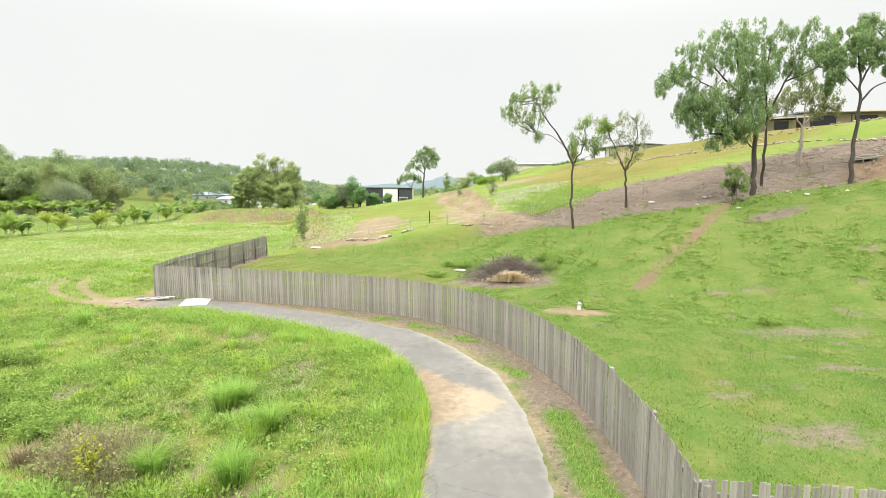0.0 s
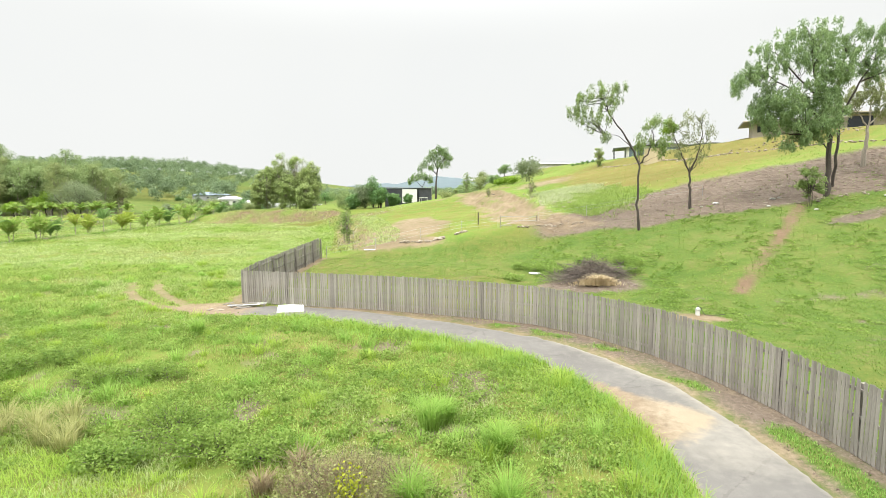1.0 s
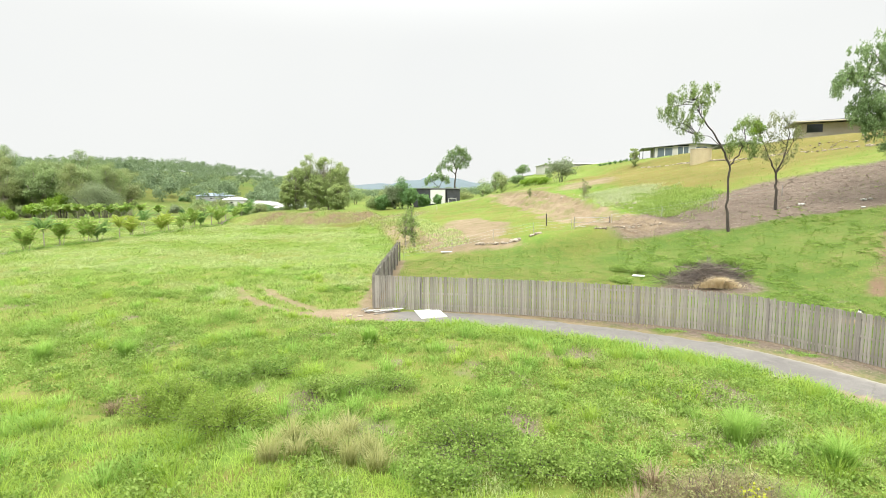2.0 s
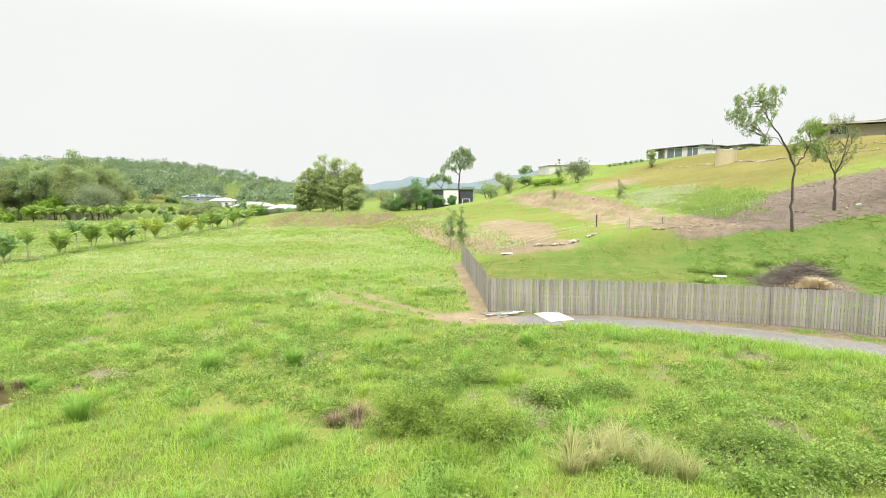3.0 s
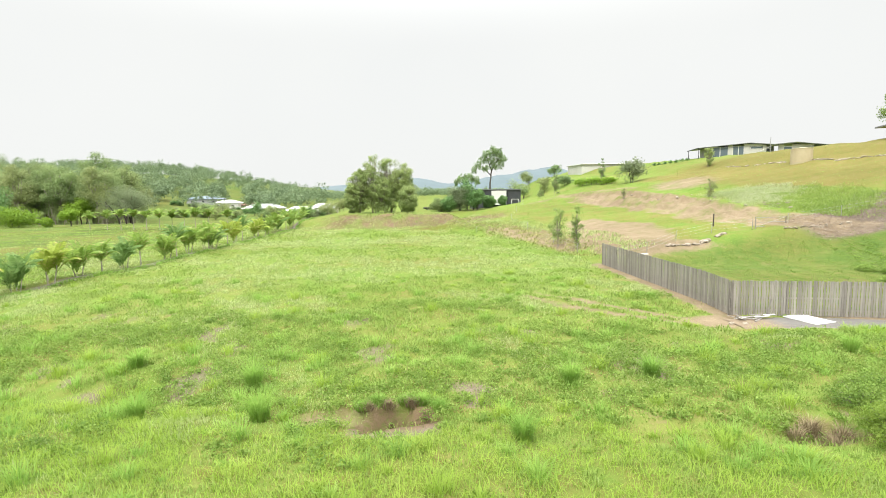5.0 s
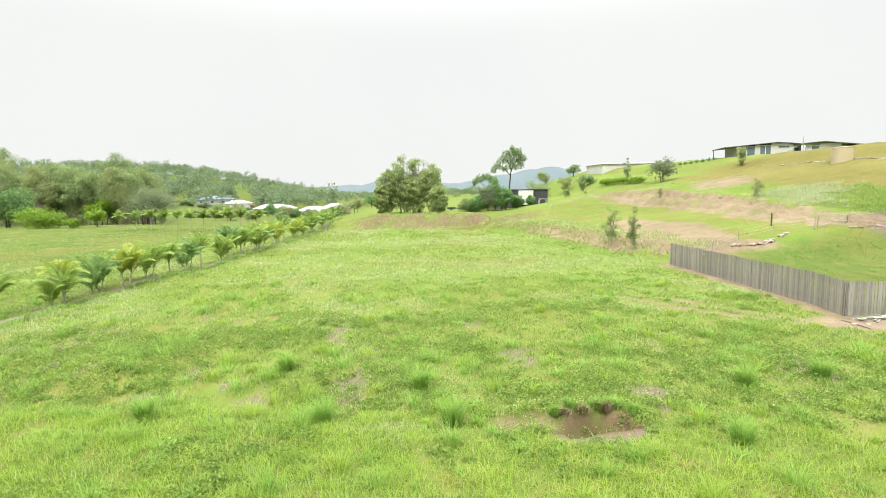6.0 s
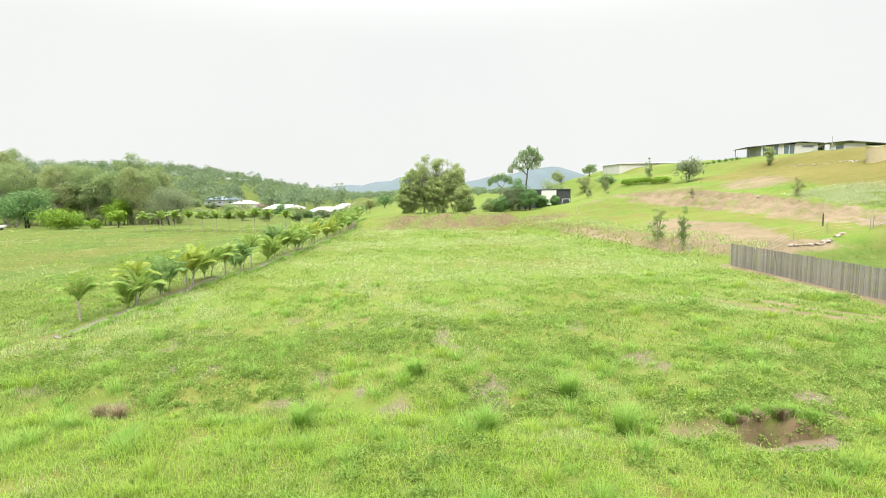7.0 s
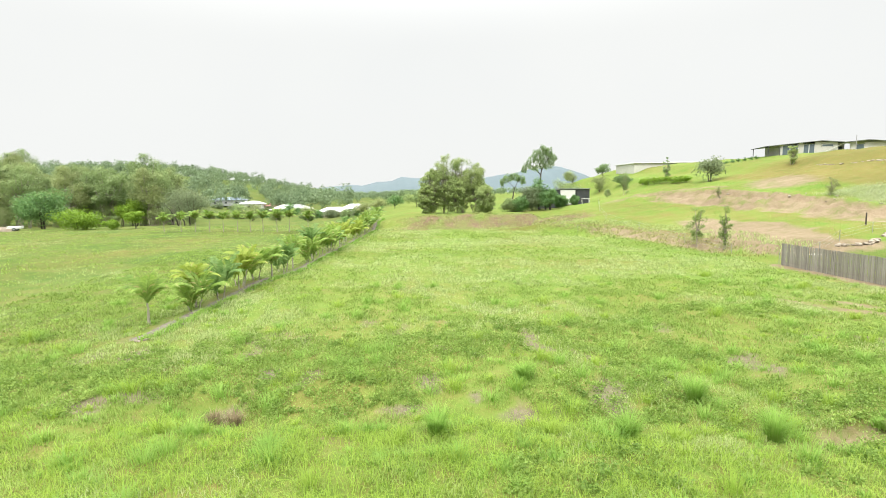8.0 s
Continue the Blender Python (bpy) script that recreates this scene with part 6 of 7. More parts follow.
    cz = height(px, py)
    sz = 0.13 + 0.3 * r.random(len(px)) ** 1.6
    leaf_cloud(weeds, np.stack([px, py, cz + sz * 0.5], 1), np.stack([sz * 1.15, sz * 1.15, sz * 0.6], 1), 44 * len(px), 0.07, 0.027, r, -0.1)
    n = 5200
    px, py = r.uniform(1, 36, n), r.uniform(21, 44, n)
    keep = (waves(px, py, 6, 93) + 0.5 * waves(px, py, 2.2, 94) > 0.1) & inside_yard(px, py) & (r.random(n) < free_of_things(px, py) * ss(21, 30, py + 0.3 * px))
    px, py = px[keep], py[keep]
    sz = r.uniform(0.08, 0.24, len(px))
    leaf_cloud(weeds, np.stack([px, py, height(px, py) + sz * 0.35], 1), np.stack([sz * 1.4, sz * 1.4, sz * 0.4], 1), 36 * len(px), 0.07, 0.024, r, -0.1)
    tagged(part("leafy_weeds", weeds.mesh("leafy_weeds"), M["weed"]), "low leafy green weeds among the grass", "weeds", kind="stuff")




# ---- small things ----
def rock_meshes(n, seed, material):
    r = np.random.default_rng(seed)
    out = []
    for k in range(n):
        bm = bmesh.new()
        bmesh.ops.create_icosphere(bm, subdivisions=1, radius=0.5)
        for v in bm.verts:
            v.co *= 1 + r.normal(0, 0.16)
            v.co.z = max(v.co.z * 0.75, -0.25)
        me = bpy.data.meshes.new("rock")
        bm.to_mesh(me)
        bm.free()
        me.materials.append(material)
        out.append(me)
    return out


ROCKS = rock_meshes(6, 3, M["rock"])
PALE_ROCKS = rock_meshes(3, 5, M["white_stone"])


def rock_row(label, line, count, lo, hi, spread, seed, name="rock_edging"):
    """Loose rocks set in a row."""
    r = np.random.default_rng(seed)
    row = thing(name, on_ground(*line[0]), label, "rocks")
    inv = row.matrix_basis.inverted()
    u = np.sort(r.uniform(0, 1, count)) * (len(line) - 1)
    xs, ys = np.interp(u, np.arange(len(line)), [p[0] for p in line]), np.interp(u, np.arange(len(line)), [p[1] for p in line])
    for a, b in zip(xs, ys):
        a, b, s = a + r.normal(0, spread), b + r.normal(0, spread), r.uniform(lo, hi)
        m = pose(a, b, ground_at(a, b) + 0.12 * s, r.uniform(-15, 15), r.uniform(-15, 15), r.uniform(0, 360)) @ Matrix.Diagonal((s * r.uniform(0.8, 1.4), s, s * r.uniform(0.6, 0.95), 1))
        part("rock", ROCKS[r.integers(0, 6)], None, row, at=inv @ m)


def tussock(x, y, h, seed, group="tussocks beside the swale", mat="tuft", label="tall bright green tussock of arching grass", name="grass_tussock"):
    r = np.random.default_rng(seed)
    s = Soup()
    n = 520 if mat == "tuft" else 260
    ang, rad = r.uniform(0, 6.283, n), np.abs(r.normal(0, 0.12, n))
    blades(s, rad * np.cos(ang), rad * np.sin(ang), 1.3 * h * r.uniform(0.35, 1.1, n), np.full(n, 0.019), r, 0.75, np.zeros(n), ang)
    ob = part(name, s.mesh(name), M[mat], at=on_ground(x, y))
    tagged(ob, label, "grass tussock", group)


def weed_bush(x, y, w, h, leaf, seed, label, twigs=40, count=2600, size=0.06, name="shrub"):
    """A low bush of thin stems and small leaves."""
    r = np.random.default_rng(seed)
    wood, leaves = Soup(), Soup()
    tips = []
    for k in range(twigs):
        a, q = r.uniform(0, 6.283), r.uniform(0.2, 1) * w / 2
        tip = np.array([1.15 * q * math.cos(a), q * math.sin(a) * 0.8, h * r.uniform(0.3, 1.0) * (1 - 0.45 * (2 * q / w) ** 2)])
        add_tube(wood, bend([(0.25 * tip[0], 0.25 * tip[1], -0.05), tuple(tip * np.array([0.6, 0.6, 0.6])), tuple(tip)], 2, 0.03, r), [0.012, 0.004], 3)
        tips += [tip, tip * np.array([0.75, 0.75, 0.7])]
    leaf_cloud(leaves, np.array(tips), (0.26, 0.26, 0.2), int(count * 1.4), size, size * 0.34, r, 0.0)
    t = thing(name, on_ground(x, y), label, "shrub")
    part("stalk", wood.mesh("stalk"), M["twig"], t)
    part("foliage", leaves.mesh("foliage"), leaf, t)
    return t


def dry_bush(x, y):
    """A half-dead standing bush: fine upright twigs, dry stems and some olive leaves."""
    r = np.random.default_rng(421)
    t = thing("dry_bush", on_ground(x, y), "half-dead brown twiggy bush tangled with dry stalks", "shrub")
    wood, st, ol, lf = Soup(), Soup(), Soup(), Soup()

    def top(q):
        return 1.2 - 0.45 * q

    for k in range(130):
        a, q = r.uniform(0, 6.283), 1.2 * math.sqrt(r.random())
        b = np.array([q * math.cos(a), 0.65 * q * math.sin(a), 0])
        tip = b + np.array([r.normal(0, 0.25), r.normal(0, 0.25), top(q) * r.uniform(0.5, 1.1)])
        add_tube(wood, bend([tuple(b), tuple((b + tip) / 2), tuple(tip)], 2, 0.04, r), [0.008, 0.003], 3)
    for soup, n, rr in ((st, 9000, 1.35), (ol, 4500, 1.7)):
        a, q = r.uniform(0, 6.283, n), rr * np.sqrt(r.random(n))
        blades(soup, q * np.cos(a) + (0.2 if soup is ol else 0), 0.65 * q * np.sin(a), np.clip(1.1 - 0.45 * q, 0.25, 2) * r.uniform(0.3, 1.0, n), np.full(n, 0.013), r, 0.75, np.zeros(n))
    n = 5200
    a, q = r.uniform(0, 6.283, n), 1.6 * np.sqrt(r.random(n))
    leaf_cloud(lf, np.stack([q * np.cos(a), 0.65 * q * np.sin(a), (1.15 - 0.45 * q) * r.uniform(0.2, 1.05, n)], 1), (0.06, 0.06, 0.05), n, 0.055, 0.016, r, 0.1)
    part("twig_mass", wood.mesh("twig_mass"), M["twig"], t)
    part("dry_stalk", st.mesh("dry_stalk"), M["brown_stalk"], t)
    part("green_stalk", ol.mesh("green_stalk"), M["olive_stalk"], t)
    part("foliage", lf.mesh("foliage"), M["olive_stalk"], t)


def dead_branch_pile(x, y):
    r = np.random.default_rng(77)
    t = thing("branch_pile", on_ground(x, y), "heap of dead grey branches and dry straw on the lawn", "branch pile")
    wood = Soup()
    for k in range(1100):
        c = np.array([r.normal(-0.1, 1.15), r.normal(0.3, 0.55), 0])
        c[2] = max(0.05, 1.3 * math.exp(-(c[0] / 2.0) ** 2 - (c[1] / 0.9) ** 2) * r.uniform(0.15, 1.0))
        d = r.normal(0, 1, 3) * np.array([1, 0.7, 0.45])
        d *= r.uniform(0.35, 0.9) / np.linalg.norm(d)
        own = k % 12 == 0
        one = Soup() if own else wood
        add_tube(one, bend([tuple(c - d * (1.5 if own else 1)), tuple(c + r.normal(0, 0.06, 3)), tuple(c + d)], 2, 0.03, r), [(0.022 if own else 0.013) * r.uniform(0.6, 1.3), 0.005], 4)
        if own:
            part("branch", one.mesh("branch"), M["twig"], t)
    tagged(part("brushwood", wood.mesh("brushwood"), M["twig"], t), kind="stuff")
    st = Soup()
    n = 2200
    ang, rad = r.uniform(0, 6.283, n), np.abs(r.normal(0, 0.5, n))
    blades(st, -0.1 + 1.4 * rad * np.cos(ang), -1.1 + 0.6 * rad * np.sin(ang), np.clip(0.8 - 0.55 * rad, 0.12, 1) * r.uniform(0.3, 1.1, n), np.full(n, 0.04), r, 1.0, np.zeros(n) - 0.05, ang)
    part("straw", st.mesh("straw"), M["pale_straw"], t, "pale dry straw heap")


def bore_head(x, y):
    t = thing("bore_head", on_ground(x, y, 0, 0.75), "white capped bore pipe with black hose in bare soil", "bore head")

    def cyl(r0, r1, z0, z1, mat, name, seg=16):
        bm = bmesh.new()
        bmesh.ops.create_cone(bm, cap_ends=True, segments=seg, radius1=r0, radius2=r1, depth=z1 - z0, matrix=Matrix.Translation((0, 0, (z0 + z1) / 2)))
        part(name, bm, mat, t)

    cyl(0.13, 0.13, -0.1, 0.32, M["white_plastic"], "casing")
    cyl(0.17, 0.17, 0.32, 0.38, M["wire"], "flange")
    cyl(0.1, 0.08, 0.38, 0.5, M["white_plastic"], "cap")
    cyl(0.035, 0.035, 0.5, 0.6, M["black_plastic"], "valve")
    s = Soup()
    add_tube(s, bend([(0.0, 0, 0.52), (0.2, 0.02, 0.5), (0.3, 0.0, 0.2), (0.45, -0.1, 0.02), (1.1, -0.15, 0.02), (1.8, 0.1, 0.02)], 4, 0.01), [0.022, 0.022], 6)
    part("hose", s.mesh("hose"), M["black_plastic"], t)


def board_and_scraps():
    m = pose(-13.2, 27.45, 0.075, 0.6, 0.4, 14)
    ob = part("white_board", box(-0.66, 0.66, -0.85, 0.85, -0.02, 0.02, 0.004), M["white_paint"], at=m)
    tagged(ob, "flat white sheet board lying on the path", "board")
    r = np.random.default_rng(4)
    for k in range(14):
        L = r.uniform(0.5, 1.4)
        b = box(-L / 2, L / 2, -0.045, 0.045, -0.012, 0.012, 0.003)
        at = pose(-15.7 + r.normal(0, 0.45), 28.05 + r.normal(0, 0.16), 0.07 + 0.014 * k, r.normal(0, 4), r.normal(0, 3), r.normal(0, 30))
        tagged(part("timber_offcut", b, M["white_paint"] if k % 3 == 0 else M["timber"], at=at), "broken pale fence paling lying by the fence corner", "timber offcut", "offcuts at the fence corner")
    ob = part("timber_offcut", box(-0.05, 0.05, -0.012, 0.012, 0, 1.0, 0.003), M["timber"], at=pose(-14.85, 28.2, 0.03, -8, 24, 10))
    tagged(ob, "pale timber offcut leaning on the fence", "timber offcut", "offcuts at the fence corner")
    for k, (x, y) in enumerate([(-17.3, 27.3), (-16.7, 27.15)]):
        ob = part("clod", ROCKS[k], None, at=pose(x, y, 0.05, 0, 0, 40 * k) @ Matrix.Diagonal((0.42, 0.26, 0.18, 1)))
        tagged(ob, "dark earth clod on the end of the path", "clod", "clods on the path")
    ob = part("plastic_pipe", box(-0.42, 0.42, -0.12, 0.12, 0, 0.14, 0.05), M["white_plastic"], at=on_ground(1.2, 36.8, -32, 1, 0.0))
    tagged(ob, "short white plastic trough lying on the lawn", "pipe")
    for k, (x, y, s) in enumerate([(17.5, 43.9, 0.5), (19.4, 40.0, 0.34), (16.2, 43.7, 0.26), (20.7, 41.6, 0.4), (21.1, 41.4, 0.3), (27.0, 35.1, 0.3), (21.0, 37.2, 0.3), (25.2, 36.4, 0.35)]):
        ob = part("white_rock", PALE_ROCKS[k % 3], None, at=on_ground(x, y, 50 * k, 1, 0.05) @ Matrix.Diagonal((s * 1.2, s, s * 0.7, 1)))
        tagged(ob, "pale rock lying on the leaf litter", "rock", "pale rocks on the slope")
    ob = part("white_board", box(-0.6, 0.6, -0.25, 0.25, 0, 0.05, 0.01), M["white_paint"], at=on_ground(-11.6, 48.0, 5, 1, 0.02))
    tagged(ob, "small white board lying on the bare soil", "board")


def pallet_stack(x, y):
    t = thing("timber_stack", on_ground(x, y, -25, 0.75), "stack of grey timber lengths on the hillside", "timber stack")
    r = np.random.default_rng(8)
    for k in range(16):
        row, col = divmod(k, 6)
        part("length", box(-1.3 * r.uniform(0.5, 1), 1.3, -0.07, 0.07, 0, 0.1, 0.01), M["pale_timber"], t, at=pose(r.normal(0, 0.2), -0.6 + 0.22 * col, 0.12 + 0.2 * row, 0, r.normal(0, 5), r.normal(0, 12)))
    for a in (-0.9, 0.0, 0.9):
        part("bearer", box(a - 0.05, a + 0.05, -0.8, 0.8, -0.1, 0.12, 0.01), M["pale_timber"], t)


def wire_fence(label, posts, wires, h=1.0):
    t = thing("wire_fence", on_ground(*posts[0]), label, "fence")
    inv = t.matrix_basis.inverted()
    p = [(x, y, ground_at(x, y)) for x, y in posts]
    for x, y, z in p:
        part("picket", box(-0.018, 0.018, -0.018, 0.018, -0.2, h), M["wire"], t, at=inv @ pose(x, y, z))
    for k in range(wires):
        s = Soup()
        for a, b in zip(p[:-1], p[1:]):
            hh = h * (0.95 - 0.3 * k)
            add_tube(s, [(a[0], a[1], a[2] + hh), ((a[0] + b[0]) / 2, (a[1] + b[1]) / 2, (a[2] + b[2]) / 2 + hh - 0.03), (b[0], b[1], b[2] + hh)], [0.006, 0.006], 4)
        ob = part("wire", s.mesh("wire"), M["wire"], t)
        ob.matrix_basis = inv


def farm_gate(a, b):
    t = thing("farm_gate", on_ground(*a, math.degrees(math.atan2(b[1] - a[1], b[0] - a[0]))), "thin galvanised pipe farm gate", "gate")
    L = math.hypot(b[0] - a[0], b[1] - a[1])
    for x in (0, L):
        part("gate_post", box(x - 0.035, x + 0.035, -0.035, 0.035, -0.3, 1.15, 0.008), M["post_timber"], t)
    for h in (0.2, 0.62, 1.05):
        s = Soup()
        add_tube(s, [(0.06, 0, h), (L / 2, 0, h), (L - 0.06, 0, h)], [0.02, 0.02], 6)
        part("rail", s.mesh("rail"), M["wire"], t)
    s = Soup()
    add_tube(s, [(0.1, 0, 0.2), (L / 2, 0, 0.62), (L - 0.1, 0, 1.05)], [0.016, 0.016], 6)
    part("brace", s.mesh("brace"), M["wire"], t)


def sapling(x, y, h, w, leaf, seed, label, count=420, size=0.2, name="sapling"):
    return round_tree(label, x, y, h, w, leaf, M["bark_pale"], seed, int(count * 1.5), size * 0.85, 0.08, name, "tree", "", 26, 2, 1.15, (0.22, 0.46), 0.012)


def garden_bed():
    c = resample([(p[0] + 0.35, p[1]) for p in BED], 0.5)
    n = len(c)
    u = np.linspace(-1, 1, 7)
    r = np.random.default_rng(6)
    half = 0.34 + 0.06 * r.normal(0, 1, n)
    X = c[:, None, 0] + half[:, None] * u[None, :]
    Y = c[:, None, 1] + 0 * X
    Z = height(X, Y) + 0.14 * (1 - u[None, :] ** 2) * np.clip(np.minimum(np.arange(n), n - 1 - np.arange(n)) / 3, 0, 1)[:, None] - 0.02 - 0.06 * np.abs(u[None, :]) ** 6 + r.normal(0, 0.012, X.shape)
    i, j = np.meshgrid(np.arange(n - 1), np.arange(6), indexing="ij")
    i, j = i.ravel(), j.ravel()
    bed = thing("garden_bed", pose(0, 0, 0), "long raised soil bed edged with grey stones under the palms", "garden bed")
    part("soil", smooth(np_mesh("soil", np.stack([X, Y, Z], -1).reshape(-1, 3), np.stack([i * 7 + j, i * 7 + j + 1, (i + 1) * 7 + j + 1, (i + 1) * 7 + j], 1))), M["soil"], bed)
    for k in range(0, n):
        for q in range(2):
            s = r.uniform(0.14, 0.3)
            x, y = c[k, 0] + half[k] + r.normal(0, 0.1), c[k, 1] + r.uniform(-0.25, 0.25)
            part("edge_stone", ROCKS[r.integers(0, 6)], None, bed, at=pose(x, y, ground_at(x, y) + 0.03, 0, 0, r.uniform(0, 360)) @ Matrix.Diagonal((s * 1.3, s, s * 0.7, 1)))


def parked_trailer(x, y, rz, paint, label, size=1.0):
    t = thing("trailer", on_ground(x, y, rz, size), label, "trailer")
    part("tray", box(-1.2, 1.2, -0.75, 0.75, 0.45, 0.95, 0.05), paint, t)
    part("drawbar", box(1.2, 2.2, -0.04, 0.04, 0.45, 0.53, 0.01), M["dark_metal"], t)
    for s in (-1, 1):
        bm = bmesh.new()
        bmesh.ops.create_cone(bm, cap_ends=True, segments=18, radius1=0.32, radius2=0.32, depth=0.2, matrix=Matrix.Translation((0, s * 0.85, 0.3)) @ Matrix.Rotation(math.pi / 2, 4, "X"))
        w = part("wheel", bm, M["black_plastic"], t)
        bm = bmesh.new()
        bmesh.ops.create_cone(bm, cap_ends=True, segments=14, radius1=0.17, radius2=0.17, depth=0.22, matrix=Matrix.Translation((0, s * 0.85, 0.3)) @ Matrix.Rotation(math.pi / 2, 4, "X"))
        part("rim", bm, M["wire"], w)


def small_things():
    garden_bed()
    board_and_scraps()
    bore_head(6.5, 24.5)
    dead_branch_pile(4.3, 33.3)
    pallet_stack(32.4, 41.0)
    rock_row("row of pale rocks at the foot of the levelled pad", [(-8.8, 49.0), (-7.4, 48.6), (-6.2, 48.6), (-4.6, 49.0), (-2.9, 50.0)], 26, 0.28, 0.62, 0.16, 31)
    rock_row("low line of stones along the fence line", [(1.8, 48.2), (4.5, 48.0), (7.6, 47.8)], 34, 0.16, 0.34, 0.12, 32)
    rock_row("curved row of pale rocks edging the hillside terrace", [(21.8, 87.4), (24.4, 81.5), (26.0, 75.0), (27.1, 69.0), (30.0, 64.5), (35.0, 57.5), (37.5, 48.0), (38.5, 44)], 280, 0.16, 0.42, 0.32, 33)
    rock_row("scattered pale rocks on the bank below the house", [(30.5, 66.2), (35.0, 62.5), (40.0, 57.5), (43.0, 52)], 90, 0.14, 0.36, 0.6, 34)
    rock_row("loose rocks along the face of the cut", [(8.3, 55), (6.6, 60), (5.2, 67), (3.4, 79), (2.2, 85)], 40, 0.15, 0.45, 0.5, 35)
    rock_row("rubble rocks at the base of the gum trees", [(19.5, 39.8), (23.2, 38.2), (27, 37.0), (30.5, 36.6)], 26, 0.1, 0.32, 0.3, 36)
    wire_fence("thin wire fence on steel pickets along the pad front", [(-15.5, 47.4), (-11.2, 48.2), (-7.2, 50.6), (-3.2, 51.4), (0.2, 50.4)], 3)
    wire_fence("thin wire fence on steel pickets along the litter edge", [(4.2, 51.0), (8.4, 49.6), (12.6, 48.6), (18.0, 47.2)], 2)
    wire_fence("thin wire fence on steel pickets along the fill bank", [(-15.6, 53.5), (-15.4, 62), (-15.9, 72), (-15.4, 84), (-12.0, 95), (-8.6, 104)], 3)
    wire_fence("steel pickets along the foot of the red bank", [(-21.6, 79.0), (-25, 90.5)], 1)
    farm_gate((0.4, 50.3), (4.0, 51.0))
    ob = part("marker_post", box(-0.05, 0.05, -0.05, 0.05, -0.3, 1.25, 0.012), M["bark"], at=on_ground(-1.4, 54.0))
    tagged(ob, "dark square timber marker post on the pad", "post")
    sapling(-15.8, 59.0, 4.0, 1.15, M["gum_leaf_bright"], 301, "slim young gum tree on the fill bank", 800)
    sapling(-15.0, 55.6, 4.2, 0.9, M["gum_leaf_bright"], 302, "slim young gum tree on the fill bank", 700)
    sapling(6.3, 66.8, 2.3, 0.8, M["gum_leaf_olive"], 303, "thin young tree at the top of the cut", 300)
    sapling(2.6, 84.0, 1.6, 0.5, M["gum_leaf_olive"], 304, "thin young tree at the top of the cut", 180)
    sapling(0.8, 113.5, 4.6, 1.2, M["wood_leaf"], 305, "young tree on the slope behind the shed", 700, 0.3)
    sapling(-1.5, 117, 2.0, 0.9, M["wood_leaf"], 306, "young shrub on the slope behind the shed", 400, 0.3)
    sapling(23.4, 95.0, 3.4, 1.1, M["clump_leaf"], 307, "small rounded tree below the hilltop house", 1200, 0.28)
    sapling(14.0, 121, 4.5, 1.1, M["gum_leaf"], 308, "small tree beside the long pale building", 500, 0.3)
    round_tree("wispy young gum growth at the foot of the large tree", 21.2, 38.2, 3.0, 1.1, M["gum_leaf_bright"], M["bark"], 309, 2200, 0.15, 0.12, "sapling", "tree", "", 22, 3, 1.1, (0.16, 0.34), 0.012)
    round_tree("rounded grey-leaved bush beside the hedge", 12.0, 101.0, 4.6, 3.0, M["grey_leaf"], M["bark"], 310, 2600, 0.3, 0.08, "bush", "shrub", "", 20, 3)
    for k in range(8):
        u = k / 7
        round_tree("clipped round hedge shrub on the slope", 8.4 + 1.6 * u, 121 - 15 * u, 1.7, 1.25, M["lime_leaf"], M["bark"], 320 + k, 700, 0.25, 0.02, "hedge_shrub", "shrub", "hedge shrubs on the slope", 12, 1)
    for k, (x, y, h, w, mt) in enumerate([(-20.6, 109, 5.4, 2.4, "grey_leaf"), (-18.6, 109.4, 6.4, 2.5, "dark_leaf"), (-17.2, 108, 5.0, 1.9, "dark_leaf"), (-14.4, 109, 2.9, 1.35, "dark_leaf"), (-11.5, 109.3, 2.1, 0.95, "dark_leaf"), (-24.2, 110, 2.7, 2.3, "wood_leaf"), (-22.4, 108.6, 3.2, 1.8, "dark_leaf")]):
        round_tree("dense dark green bush in front of the shed", x, y, h, w, M[mt], M["bark"], 340 + k, 6500, 0.26, 0.0, "bush", "shrub", "bushes by the shed", 40, 2, 0.9, (0.3, 0.5))
    for k, (x, y, h, w, mt) in enumerate([(-2, 172, 5, 4, "wood_leaf"), (5, 168, 6, 5, "wood_leaf"), (10, 175, 5, 3, "wood_leaf"), (15, 160, 4, 2.5, "gum_leaf"), (6, 140, 4.5, 3, "wood_leaf"), (9, 133, 3, 2.2, "gum_leaf"), (3, 150, 4, 3, "wood_leaf")]):
        round_tree("tree on the far slope behind the shed", x, y, h, w, M[mt], M["bark"], 360 + k, 1300, 0.4, 0.15, "tree", "tree", "trees behind the shed", 14, 2)
    parked_trailer(-25.7, 127.8, 8, M["black_plastic"], "low dark covered trailer parked on the far grass", 0.8)
    for k in range(7):
        weed_bush(24.5 + 0.9 * k, 117.5 - 0.7 * k, 0.8, 0.7, M["dark_leaf"], 500 + k, "small clipped shrub along the hilltop", 12, 200, 0.14)
    parked_trailer(-125, 121, 15, M["white_paint"], "white trailer parked by the gravel heap")
    ob = part("gravel_heap", ROCKS[2], None, at=on_ground(-131, 124) @ Matrix.Diagonal((10, 5, 2.6, 1)))
    tagged(ob, "low heap of grey gravel beside the drive", "gravel heap")
    s = Soup()
    add_tube(s, [(0, 0, -0.5), (0, 0, 1.2), (0, 0, 2.6)], [0.06, 0.05], 8)
    tagged(part("flagpole", s.mesh("flagpole"), M["wire"], at=on_ground(33.2, 92.5)), "thin grey pole beside the hilltop house", "pole")
